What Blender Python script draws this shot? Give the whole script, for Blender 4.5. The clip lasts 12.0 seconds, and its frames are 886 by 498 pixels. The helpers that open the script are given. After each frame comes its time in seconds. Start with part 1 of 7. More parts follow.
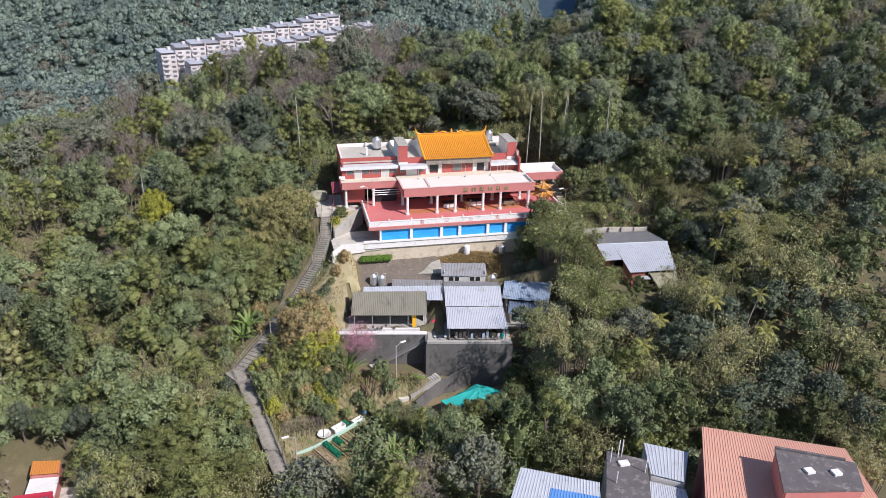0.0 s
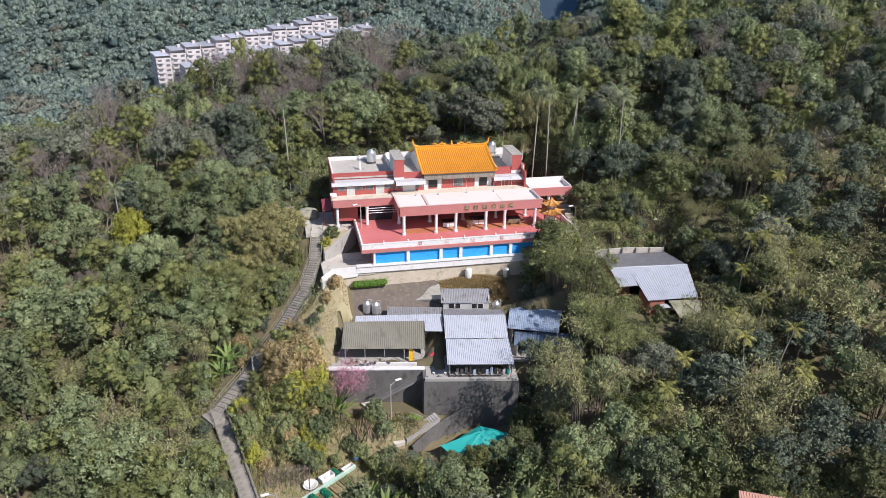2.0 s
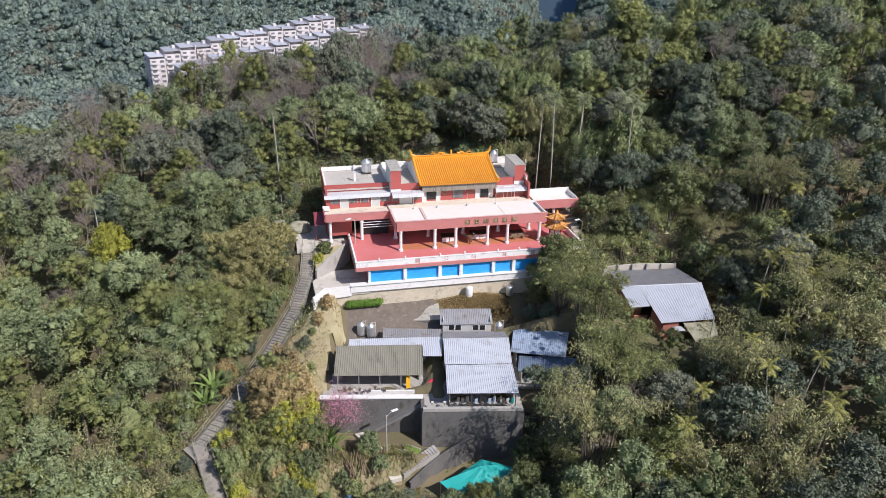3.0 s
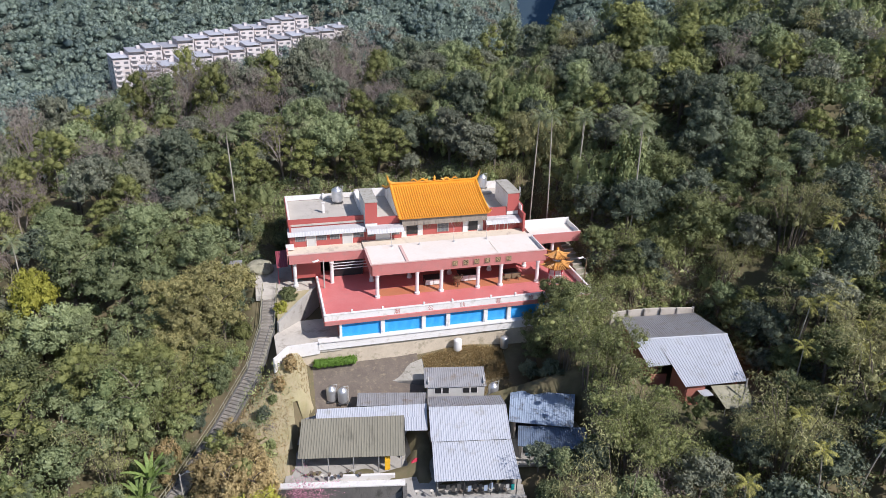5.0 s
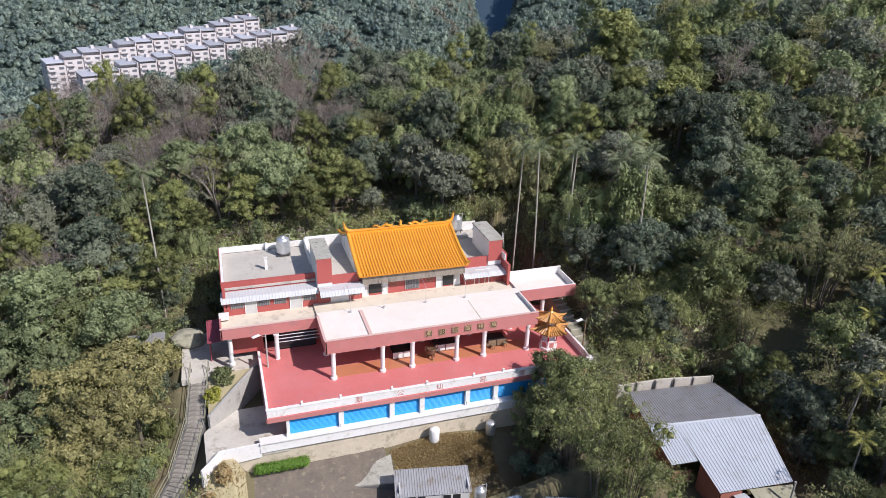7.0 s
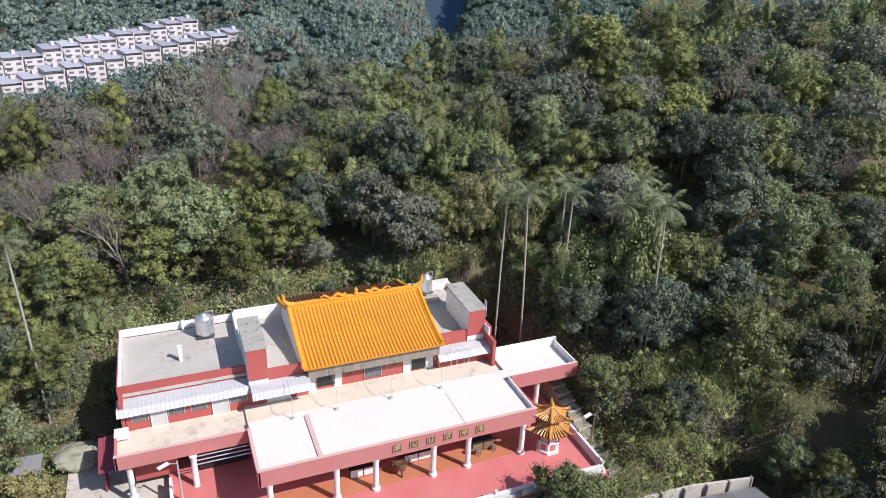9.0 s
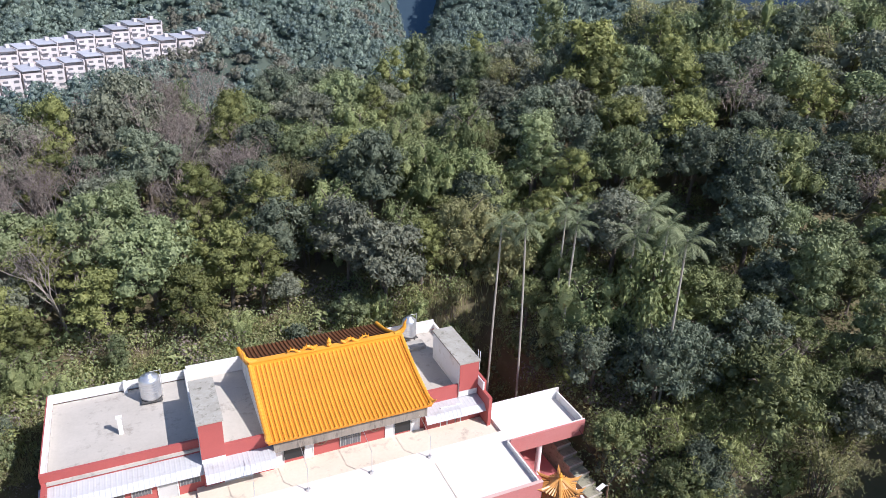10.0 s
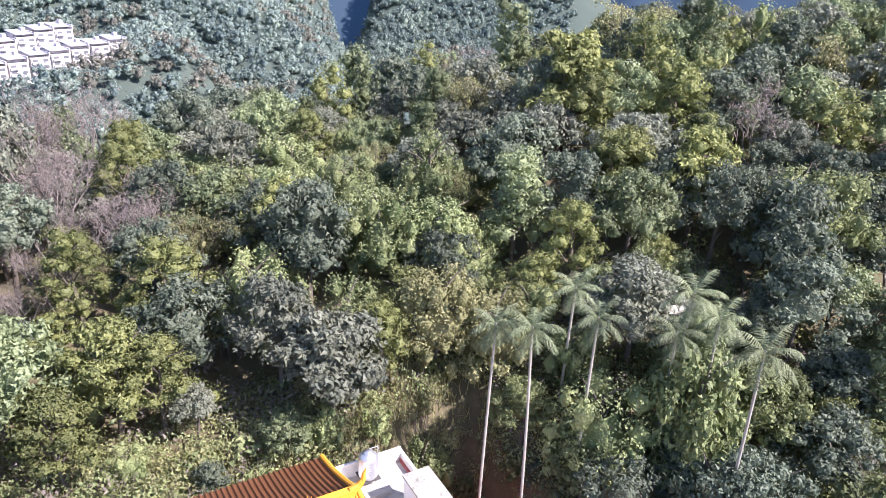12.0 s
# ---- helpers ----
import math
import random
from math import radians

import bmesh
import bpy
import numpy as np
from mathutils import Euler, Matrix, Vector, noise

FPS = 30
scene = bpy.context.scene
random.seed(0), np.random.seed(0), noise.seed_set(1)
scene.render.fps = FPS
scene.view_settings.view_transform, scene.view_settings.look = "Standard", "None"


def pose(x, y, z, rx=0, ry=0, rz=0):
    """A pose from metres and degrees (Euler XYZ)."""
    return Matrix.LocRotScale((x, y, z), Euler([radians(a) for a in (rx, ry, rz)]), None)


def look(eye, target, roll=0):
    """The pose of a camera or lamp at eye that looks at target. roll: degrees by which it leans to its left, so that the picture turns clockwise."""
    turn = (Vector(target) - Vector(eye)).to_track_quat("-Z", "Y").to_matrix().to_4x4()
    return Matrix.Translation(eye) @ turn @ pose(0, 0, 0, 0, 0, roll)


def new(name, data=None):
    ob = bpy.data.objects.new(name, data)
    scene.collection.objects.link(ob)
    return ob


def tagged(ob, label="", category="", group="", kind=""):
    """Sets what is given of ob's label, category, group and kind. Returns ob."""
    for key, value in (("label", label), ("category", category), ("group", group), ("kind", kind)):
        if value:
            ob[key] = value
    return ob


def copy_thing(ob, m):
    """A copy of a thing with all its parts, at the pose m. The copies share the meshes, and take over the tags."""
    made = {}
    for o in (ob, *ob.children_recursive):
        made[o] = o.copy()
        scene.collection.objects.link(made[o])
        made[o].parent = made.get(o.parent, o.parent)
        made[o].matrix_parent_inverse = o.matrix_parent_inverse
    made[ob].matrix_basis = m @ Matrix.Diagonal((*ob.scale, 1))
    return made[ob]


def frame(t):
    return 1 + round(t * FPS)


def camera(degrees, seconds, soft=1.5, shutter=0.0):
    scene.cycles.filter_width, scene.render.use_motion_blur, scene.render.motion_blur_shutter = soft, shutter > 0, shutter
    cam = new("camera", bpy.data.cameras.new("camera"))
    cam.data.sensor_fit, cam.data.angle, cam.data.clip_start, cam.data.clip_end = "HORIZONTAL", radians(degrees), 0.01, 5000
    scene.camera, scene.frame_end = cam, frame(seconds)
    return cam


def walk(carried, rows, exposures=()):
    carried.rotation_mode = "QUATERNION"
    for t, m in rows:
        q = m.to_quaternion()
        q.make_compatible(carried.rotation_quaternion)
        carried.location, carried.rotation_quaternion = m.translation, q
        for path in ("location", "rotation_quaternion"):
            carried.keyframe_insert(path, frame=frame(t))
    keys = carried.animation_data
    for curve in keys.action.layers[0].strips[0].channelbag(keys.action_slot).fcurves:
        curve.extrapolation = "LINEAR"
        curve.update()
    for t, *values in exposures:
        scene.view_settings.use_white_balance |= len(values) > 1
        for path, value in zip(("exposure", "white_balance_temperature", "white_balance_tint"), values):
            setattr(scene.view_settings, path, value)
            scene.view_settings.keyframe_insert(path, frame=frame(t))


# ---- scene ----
cam = camera(64.5, 12.0, 0.8)
ROWS = [
    (0.0, -0.114, 0.182, 55.227, -12.572, -24.278, -1.257),
    (0.5, 0.363, 1.748, 55.025, -12.535, -24.215, -1.200),
    (1.0, 0.868, 3.738, 54.892, -12.514, -24.191, -1.158),
    (1.5, 1.406, 6.028, 54.765, -12.516, -24.180, -1.140),
    (2.0, 1.966, 8.568, 54.604, -12.546, -24.187, -1.118),
    (2.5, 2.555, 11.320, 54.516, -12.593, -24.200, -1.110),
    (3.0, 3.156, 14.269, 54.419, -12.681, -24.233, -1.106),
    (5.0, 5.688, 27.706, 54.078, -14.471, -24.417, -1.331),
    (5.5, 6.413, 31.387, 54.015, -15.292, -24.427, -1.405),
    (6.0, 7.158, 35.164, 53.940, -16.131, -24.424, -1.481),
    (6.5, 7.960, 38.994, 53.863, -16.958, -24.419, -1.559),
    (7.0, 8.801, 42.863, 53.756, -17.840, -24.404, -1.649),
    (9.0, 12.829, 58.472, 53.035, -21.811, -24.337, -1.975),
    (9.5, 13.926, 62.437, 52.839, -22.903, -24.289, -2.067),
    (10.0, 15.129, 66.370, 52.627, -24.028, -24.243, -2.169),
    (10.5, 16.335, 70.311, 52.441, -25.268, -24.186, -2.277),
    (11.0, 17.671, 74.209, 52.210, -26.502, -24.107, -2.375),
    (11.5, 19.053, 78.066, 51.971, -27.832, -24.061, -2.470),
    (12.0, 20.484, 81.889, 51.675, -29.199, -23.954, -2.561),
]
walk(cam, [(t, pose(x, y, z, 90 + pitch, roll, yaw)) for t, x, y, z, yaw, pitch, roll in ROWS], [(0.0, 0.12, 6000, 17.5), (6.5, 0.1, 5950, 17), (9.5, 0.24, 5850, 17.5), (10.5, 0.55, 5780, 19), (12.0, 1.26, 5820, 28)])

# ---- light ----
SUN_DIR = Vector((0.62, -0.80, 1.0)).normalized()
world = bpy.data.worlds.new("sky")
scene.world = world
world.use_nodes = True
wn = world.node_tree.nodes
sky = wn.new("ShaderNodeTexSky")
sky.sky_type = "NISHITA"
sky.sun_disc = False
sky.sun_elevation = math.asin(SUN_DIR.z)
sky.sun_rotation = math.atan2(SUN_DIR.x, SUN_DIR.y)
sky.dust_density = 0.7
wn["Background"].inputs["Strength"].default_value = 0.105
world.node_tree.links.new(sky.outputs[0], wn["Background"].inputs["Color"])
sun = new("sun", bpy.data.lights.new("sun", "SUN"))
sun.data.energy, sun.data.angle, sun.data.color = 5.0, radians(0.6), (1.0, 0.94, 0.84)
sun.matrix_world = look(SUN_DIR * 300, (0, 0, 0))


# ---- materials ----
def node(nt, kind, **values):
    n = nt.nodes.new(kind)
    for k, v in values.items():
        n.inputs[k.replace("_", " ")].default_value = v
    return n


def mix_colour(nt, fac, a, b, mode="MIX"):
    m = nt.nodes.new("ShaderNodeMix")
    m.data_type, m.blend_type = "RGBA", mode
    for i, v in ((0, fac), (6, a), (7, b)):
        if hasattr(v, "links"):
            nt.links.new(v, m.inputs[i])
        elif i == 0:
            m.inputs[i].default_value = v
        else:
            m.inputs[i].default_value = (*v, 1)
    return m.outputs[2]


def ramp(nt, src, lo, hi):
    r = nt.nodes.new("ShaderNodeMapRange")
    r.inputs[1].default_value, r.inputs[2].default_value = lo, hi
    nt.links.new(src, r.inputs[0])
    return r.outputs[0]


def surface(name, base, worn, rough=0.8, coarse=0.5, fine=8.0, amount=0.6, bump=0.15, metal=0.0, stretch=(1, 1, 1), piece=0.0, stain=None, spec=0.5):
    """A weathered surface: two colours mixed by noise at two scales, with relief, and streaks of a third colour."""
    m = bpy.data.materials.new(name)
    m.use_nodes = True
    nt = m.node_tree
    b = nt.nodes["Principled BSDF"]
    co = nt.nodes.new("ShaderNodeTexCoord")
    mp = nt.nodes.new("ShaderNodeMapping")
    mp.inputs["Scale"].default_value = stretch
    nt.links.new(co.outputs["Object"], mp.inputs[0])
    n1 = node(nt, "ShaderNodeTexNoise", Scale=coarse, Detail=5.0, Roughness=0.6)
    n2 = node(nt, "ShaderNodeTexNoise", Scale=fine, Detail=4.0, Roughness=0.65)
    for n in (n1, n2):
        nt.links.new(mp.outputs[0], n.inputs["Vector"])
    a = mix_colour(nt, ramp(nt, n1.outputs[0], 0.38, 0.66), base, worn)
    f = mix_colour(nt, ramp(nt, n2.outputs[0], 0.35, 0.7), base, worn)
    c = mix_colour(nt, 0.4, a, f)
    c = mix_colour(nt, amount, base, c)
    if stain:
        n3 = node(nt, "ShaderNodeTexNoise", Scale=coarse * 2.3, Detail=6.0, Roughness=0.7)
        nt.links.new(mp.outputs[0], n3.inputs["Vector"])
        c = mix_colour(nt, ramp(nt, n3.outputs[0], 0.54, 0.68), c, stain)
    if piece:
        oi = nt.nodes.new("ShaderNodeObjectInfo")
        hs = nt.nodes.new("ShaderNodeHueSaturation")
        nt.links.new(ramp(nt, oi.outputs["Random"], -0.5 / piece, 0.5 / piece), hs.inputs["Value"])
        mr = nt.nodes.new("ShaderNodeMath")
        mr.operation = "MULTIPLY_ADD"
        mr.inputs[1].default_value, mr.inputs[2].default_value = piece, 1 - piece / 2
        nt.links.new(oi.outputs["Random"], mr.inputs[0])
        nt.links.new(mr.outputs[0], hs.inputs["Value"])
        nt.links.new(c, hs.inputs["Color"])
        c = hs.outputs[0]
    nt.links.new(c, b.inputs["Base Color"])
    b.inputs["Roughness"].default_value, b.inputs["Metallic"].default_value = rough, metal
    b.inputs["Specular IOR Level"].default_value = spec
    if bump:
        bp = nt.nodes.new("ShaderNodeBump")
        bp.inputs["Strength"].default_value, bp.inputs["Distance"].default_value = bump, 0.05
        nt.links.new(n2.outputs[0], bp.inputs["Height"])
        nt.links.new(bp.outputs[0], b.inputs["Normal"])
    return m


def leaf(name, dark, light, patch=0.16, lucent=0.24, grain=3.5):
    """Leaves: colour varies from plant to plant, from bough to bough and from leaf to leaf."""
    m = bpy.data.materials.new(name)
    m.use_nodes = True
    nt = m.node_tree
    nt.nodes.remove(nt.nodes["Principled BSDF"])
    out = nt.nodes["Material Output"]
    geo, oi = nt.nodes.new("ShaderNodeNewGeometry"), nt.nodes.new("ShaderNodeObjectInfo")
    n1 = node(nt, "ShaderNodeTexNoise", Scale=patch, Detail=3.0, Roughness=0.6)
    nt.links.new(geo.outputs["Position"], n1.inputs["Vector"])
    c = mix_colour(nt, ramp(nt, n1.outputs[0], 0.36, 0.66), dark, light)
    isl = mix_colour(nt, geo.outputs["Random Per Island"], dark, light)
    c = mix_colour(nt, 0.55, c, isl)
    hs = nt.nodes.new("ShaderNodeHueSaturation")
    mr = nt.nodes.new("ShaderNodeMath")
    mr.operation = "MULTIPLY_ADD"
    mr.inputs[1].default_value, mr.inputs[2].default_value = 0.5, 0.75
    nt.links.new(oi.outputs["Random"], mr.inputs[0])
    nt.links.new(mr.outputs[0], hs.inputs["Value"])
    hs.inputs["Saturation"].default_value = 0.97
    nt.links.new(c, hs.inputs["Color"])
    c = hs.outputs[0]
    d = nt.nodes.new("ShaderNodeBsdfDiffuse")
    n2 = node(nt, "ShaderNodeTexNoise", Scale=grain, Detail=3.0, Roughness=0.7)
    nt.links.new(geo.outputs["Position"], n2.inputs["Vector"])
    bp = node(nt, "ShaderNodeBump", Strength=0.9, Distance=1.1 / grain)
    nt.links.new(n2.outputs[0], bp.inputs["Height"])
    nt.links.new(bp.outputs[0], d.inputs["Normal"])
    t = nt.nodes.new("ShaderNodeBsdfTranslucent")
    g = nt.nodes.new("ShaderNodeBsdfGlossy")
    g.inputs["Roughness"].default_value = 0.6
    for s in (d, t):
        nt.links.new(c, s.inputs["Color"])
    m1, m2 = nt.nodes.new("ShaderNodeMixShader"), nt.nodes.new("ShaderNodeMixShader")
    m1.inputs[0].default_value = lucent
    m2.inputs[0].default_value = 0.02
    nt.links.new(d.outputs[0], m1.inputs[1])
    nt.links.new(t.outputs[0], m1.inputs[2])
    nt.links.new(m1.outputs[0], m2.inputs[1])
    nt.links.new(g.outputs[0], m2.inputs[2])
    nt.links.new(m2.outputs[0], out.inputs["Surface"])
    return m


M = {
    "soil": surface("soil", (0.17, 0.13, 0.075), (0.1, 0.105, 0.045), 0.95, 0.12, 2.0, 0.9, 0.4, stain=(0.2, 0.165, 0.09)),
    "dry_grass": surface("dry_grass", (0.42, 0.35, 0.23), (0.29, 0.27, 0.12), 0.95, 0.4, 6.0, 0.9, 0.5),
    "red_brick": surface("red_brick", (0.43, 0.1, 0.085), (0.35, 0.08, 0.07), 0.6, 0.4, 14, 0.8, 0.1),
    "salmon": surface("salmon", (0.47, 0.17, 0.15), (0.53, 0.22, 0.2), 0.65, 0.5, 9, 0.9, 0.1, stain=(0.4, 0.19, 0.17)),
    "red_floor": surface("red_floor", (0.55, 0.15, 0.14), (0.6, 0.21, 0.2), 0.55, 0.35, 5, 0.9, 0.05, stain=(0.5, 0.18, 0.17)),
    "orange_floor": surface("orange_floor", (0.5, 0.2, 0.1), (0.42, 0.15, 0.08), 0.5, 0.5, 5, 0.8, 0.05),
    "cream_roof": surface("cream_roof", (0.75, 0.69, 0.62), (0.67, 0.6, 0.53), 0.85, 0.25, 4, 0.8, 0.08, stain=(0.7, 0.61, 0.52)),
    "grey_roof": surface("grey_roof", (0.5, 0.46, 0.4), (0.41, 0.375, 0.325), 0.9, 0.35, 5, 0.9, 0.1, stain=(0.31, 0.28, 0.24)),
    "white_paint": surface("white_paint", (0.78, 0.76, 0.73), (0.68, 0.65, 0.61), 0.6, 0.5, 7, 0.7, 0.05, stain=(0.6, 0.56, 0.5)),
    "grey_panel": surface("grey_panel", (0.55, 0.54, 0.51), (0.45, 0.44, 0.42), 0.6, 0.8, 9, 0.7, 0.05),
    "blue_shutter": surface("blue_shutter", (0.025, 0.32, 0.72), (0.05, 0.37, 0.74), 0.45, 0.4, 6, 0.7, 0.03),
    "concrete": surface("concrete", (0.42, 0.4, 0.36), (0.32, 0.3, 0.27), 0.9, 0.5, 6, 0.9, 0.25, stain=(0.25, 0.23, 0.2)),
    "worn_step": surface("worn_step", (0.33, 0.3, 0.26), (0.22, 0.2, 0.17), 0.95, 0.5, 6, 0.9, 0.25, stain=(0.15, 0.14, 0.115), piece=0.25),
    "far_glass": surface("far_glass", (0.16, 0.16, 0.17), (0.1, 0.1, 0.11), 0.4, 0.3, 2, 0.7, 0.0),
    "pale_concrete": surface("pale_concrete", (0.58, 0.54, 0.47), (0.44, 0.4, 0.34), 0.85, 0.4, 5, 0.95, 0.15, stain=(0.34, 0.3, 0.24)),
    "dark_concrete": surface("dark_concrete", (0.11, 0.105, 0.1), (0.17, 0.16, 0.145), 0.95, 0.45, 6, 0.95, 0.3, stretch=(1, 1, 0.45), stain=(0.07, 0.068, 0.06)),
    "mossy": surface("mossy", (0.25, 0.24, 0.165), (0.36, 0.34, 0.26), 0.95, 0.7, 5, 0.95, 0.3, stain=(0.09, 0.085, 0.06)),
    "glazed_tile": surface("glazed_tile", (0.78, 0.36, 0.035), (0.68, 0.27, 0.025), 0.3, 0.6, 9, 0.8, 0.05, piece=0.12),
    "tan_deck": surface("tan_deck", (0.68, 0.6, 0.48), (0.6, 0.51, 0.39), 0.9, 0.35, 5, 0.9, 0.08, stain=(0.45, 0.37, 0.3)),
    "brown_glaze": surface("brown_glaze", (0.62, 0.31, 0.08), (0.42, 0.19, 0.05), 0.35, 1.2, 9, 0.9, 0.05),
    "turf": surface("turf", (0.12, 0.2, 0.03), (0.2, 0.24, 0.06), 0.95, 0.9, 9, 0.9, 0.5),
    "brown_tile": surface("brown_tile", (0.2, 0.08, 0.03), (0.12, 0.05, 0.022), 0.5, 0.7, 9, 0.9, 0.1, piece=0.2),
    "tile_bed": surface("tile_bed", (0.58, 0.23, 0.015), (0.45, 0.16, 0.012), 0.5, 0.6, 9, 0.8, 0.05),
    "stained_slab": surface("stained_slab", (0.42, 0.4, 0.35), (0.3, 0.28, 0.23), 0.95, 0.9, 5, 0.95, 0.3, stain=(0.17, 0.16, 0.12)),
    "twig": surface("twig", (0.36, 0.31, 0.27), (0.22, 0.185, 0.16), 0.95, 1.5, 10, 0.9, 0.3),
    "tin_white": surface("tin_white", (0.5, 0.52, 0.56), (0.42, 0.44, 0.48), 0.45, 0.3, 4, 0.8, 0.03, stain=(0.38, 0.38, 0.38)),
    "tin_grey": surface("tin_grey", (0.3, 0.3, 0.31), (0.22, 0.215, 0.21), 0.55, 0.4, 5, 0.9, 0.05, stain=(0.2, 0.17, 0.14)),
    "tin_olive": surface("tin_olive", (0.235, 0.22, 0.165), (0.18, 0.17, 0.13), 0.65, 0.35, 5, 0.9, 0.08, stretch=(1, 0.3, 1), stain=(0.15, 0.14, 0.105)),
    "tin_blue": surface("tin_blue", (0.36, 0.44, 0.56), (0.23, 0.28, 0.35), 0.45, 0.4, 5, 0.9, 0.03, stain=(0.1, 0.1, 0.1)),
    "tin_navy": surface("tin_navy", (0.16, 0.21, 0.29), (0.1, 0.13, 0.18), 0.5, 0.4, 5, 0.9, 0.03, stain=(0.07, 0.08, 0.08)),
    "old_sheet": surface("old_sheet", (0.52, 0.52, 0.52), (0.44, 0.44, 0.44), 0.7, 0.5, 6, 0.9, 0.05, stain=(0.4, 0.39, 0.38)),
    "tin_pink": surface("tin_pink", (0.62, 0.34, 0.25), (0.56, 0.29, 0.21), 0.55, 0.3, 4, 0.8, 0.03),
    "tin_red": surface("tin_red", (0.28, 0.06, 0.08), (0.22, 0.05, 0.06), 0.55, 0.5, 6, 0.8, 0.05),
    "steel": surface("steel", (0.72, 0.72, 0.72), (0.6, 0.6, 0.6), 0.35, 1.0, 12, 0.6, 0.03, metal=0.75),
    "dark_metal": surface("dark_metal", (0.06, 0.06, 0.06), (0.1, 0.09, 0.08), 0.6, 1.0, 12, 0.7, 0.05),
    "dark": surface("dark", (0.02, 0.02, 0.022), (0.03, 0.03, 0.03), 0.5, 1.0, 8, 0.6, 0.0),
    "brick_wall": surface("brick_wall", (0.4, 0.15, 0.11), (0.3, 0.11, 0.08), 0.85, 0.6, 12, 0.9, 0.2),
    "wood": surface("wood", (0.24, 0.17, 0.1), (0.14, 0.1, 0.06), 0.8, 1.0, 12, 0.9, 0.2),
    "bark": surface("bark", (0.17, 0.14, 0.11), (0.1, 0.08, 0.065), 0.95, 1.5, 10, 0.9, 0.4),
    "pale_bark": surface("pale_bark", (0.42, 0.39, 0.33), (0.3, 0.27, 0.22), 0.9, 1.5, 10, 0.9, 0.3),
    "asphalt_roof": surface("asphalt_roof", (0.1, 0.09, 0.09), (0.15, 0.13, 0.13), 0.95, 0.6, 5, 0.9, 0.2, stain=(0.25, 0.23, 0.22)),
    "teal": surface("teal", (0.015, 0.33, 0.3), (0.03, 0.4, 0.36), 0.6, 0.5, 6, 0.7, 0.1),
    "green_net": surface("green_net", (0.02, 0.3, 0.16), (0.03, 0.24, 0.13), 0.8, 0.8, 9, 0.8, 0.3),
    "pale_green": surface("pale_green", (0.42, 0.6, 0.5), (0.5, 0.62, 0.53), 0.6, 0.8, 9, 0.8, 0.1),
    "blue_sheet": surface("blue_sheet", (0.1, 0.3, 0.62), (0.2, 0.4, 0.66), 0.5, 0.8, 9, 0.8, 0.2),
    "yellow": surface("yellow", (0.8, 0.45, 0.02), (0.7, 0.38, 0.02), 0.6, 1.0, 9, 0.6, 0.05),
    "gold": surface("gold", (0.4, 0.25, 0.16), (0.32, 0.19, 0.12), 0.5, 1.0, 9, 0.7, 0.05),
    "town_wall": surface("town_wall", (0.62, 0.575, 0.56), (0.5, 0.46, 0.45), 0.85, 0.08, 0.8, 0.9, 0.0, stain=(0.55, 0.45, 0.4)),
    "town_roof": surface("town_roof", (0.42, 0.43, 0.47), (0.27, 0.28, 0.31), 0.7, 0.1, 1.0, 0.9, 0.0, piece=0.5),
    "red_cloth": surface("red_cloth", (0.5, 0.03, 0.06), (0.4, 0.02, 0.05), 0.8, 1.0, 9, 0.7, 0.1),
    "footing_wall": surface("footing_wall", (0.6, 0.52, 0.4), (0.45, 0.38, 0.28), 0.95, 0.5, 3.5, 0.95, 0.5, stain=(0.36, 0.31, 0.22)),
    "sign_dark": surface("sign_dark", (0.09, 0.065, 0.04), (0.14, 0.1, 0.06), 0.6, 1.0, 9, 0.8, 0.1),
    "sign_gilt": surface("sign_gilt", (0.55, 0.4, 0.22), (0.45, 0.32, 0.18), 0.5, 1.0, 9, 0.8, 0.1),
    "bronze": surface("bronze", (0.2, 0.12, 0.075), (0.12, 0.08, 0.05), 0.4, 1.0, 9, 0.8, 0.1, metal=0.4),
    "rosy_kerb": surface("rosy_kerb", (0.62, 0.42, 0.37), (0.55, 0.36, 0.31), 0.85, 0.6, 5, 0.8, 0.08),
    "eave_grime": surface("eave_grime", (0.3, 0.26, 0.21), (0.2, 0.17, 0.14), 0.95, 1.2, 6, 0.95, 0.2, stretch=(1.6, 1, 0.3), stain=(0.13, 0.11, 0.09)),
    "far_ground": surface("far_ground", (0.055, 0.08, 0.065), (0.09, 0.11, 0.08), 0.95, 0.012, 0.06, 0.9, 0.0),
}
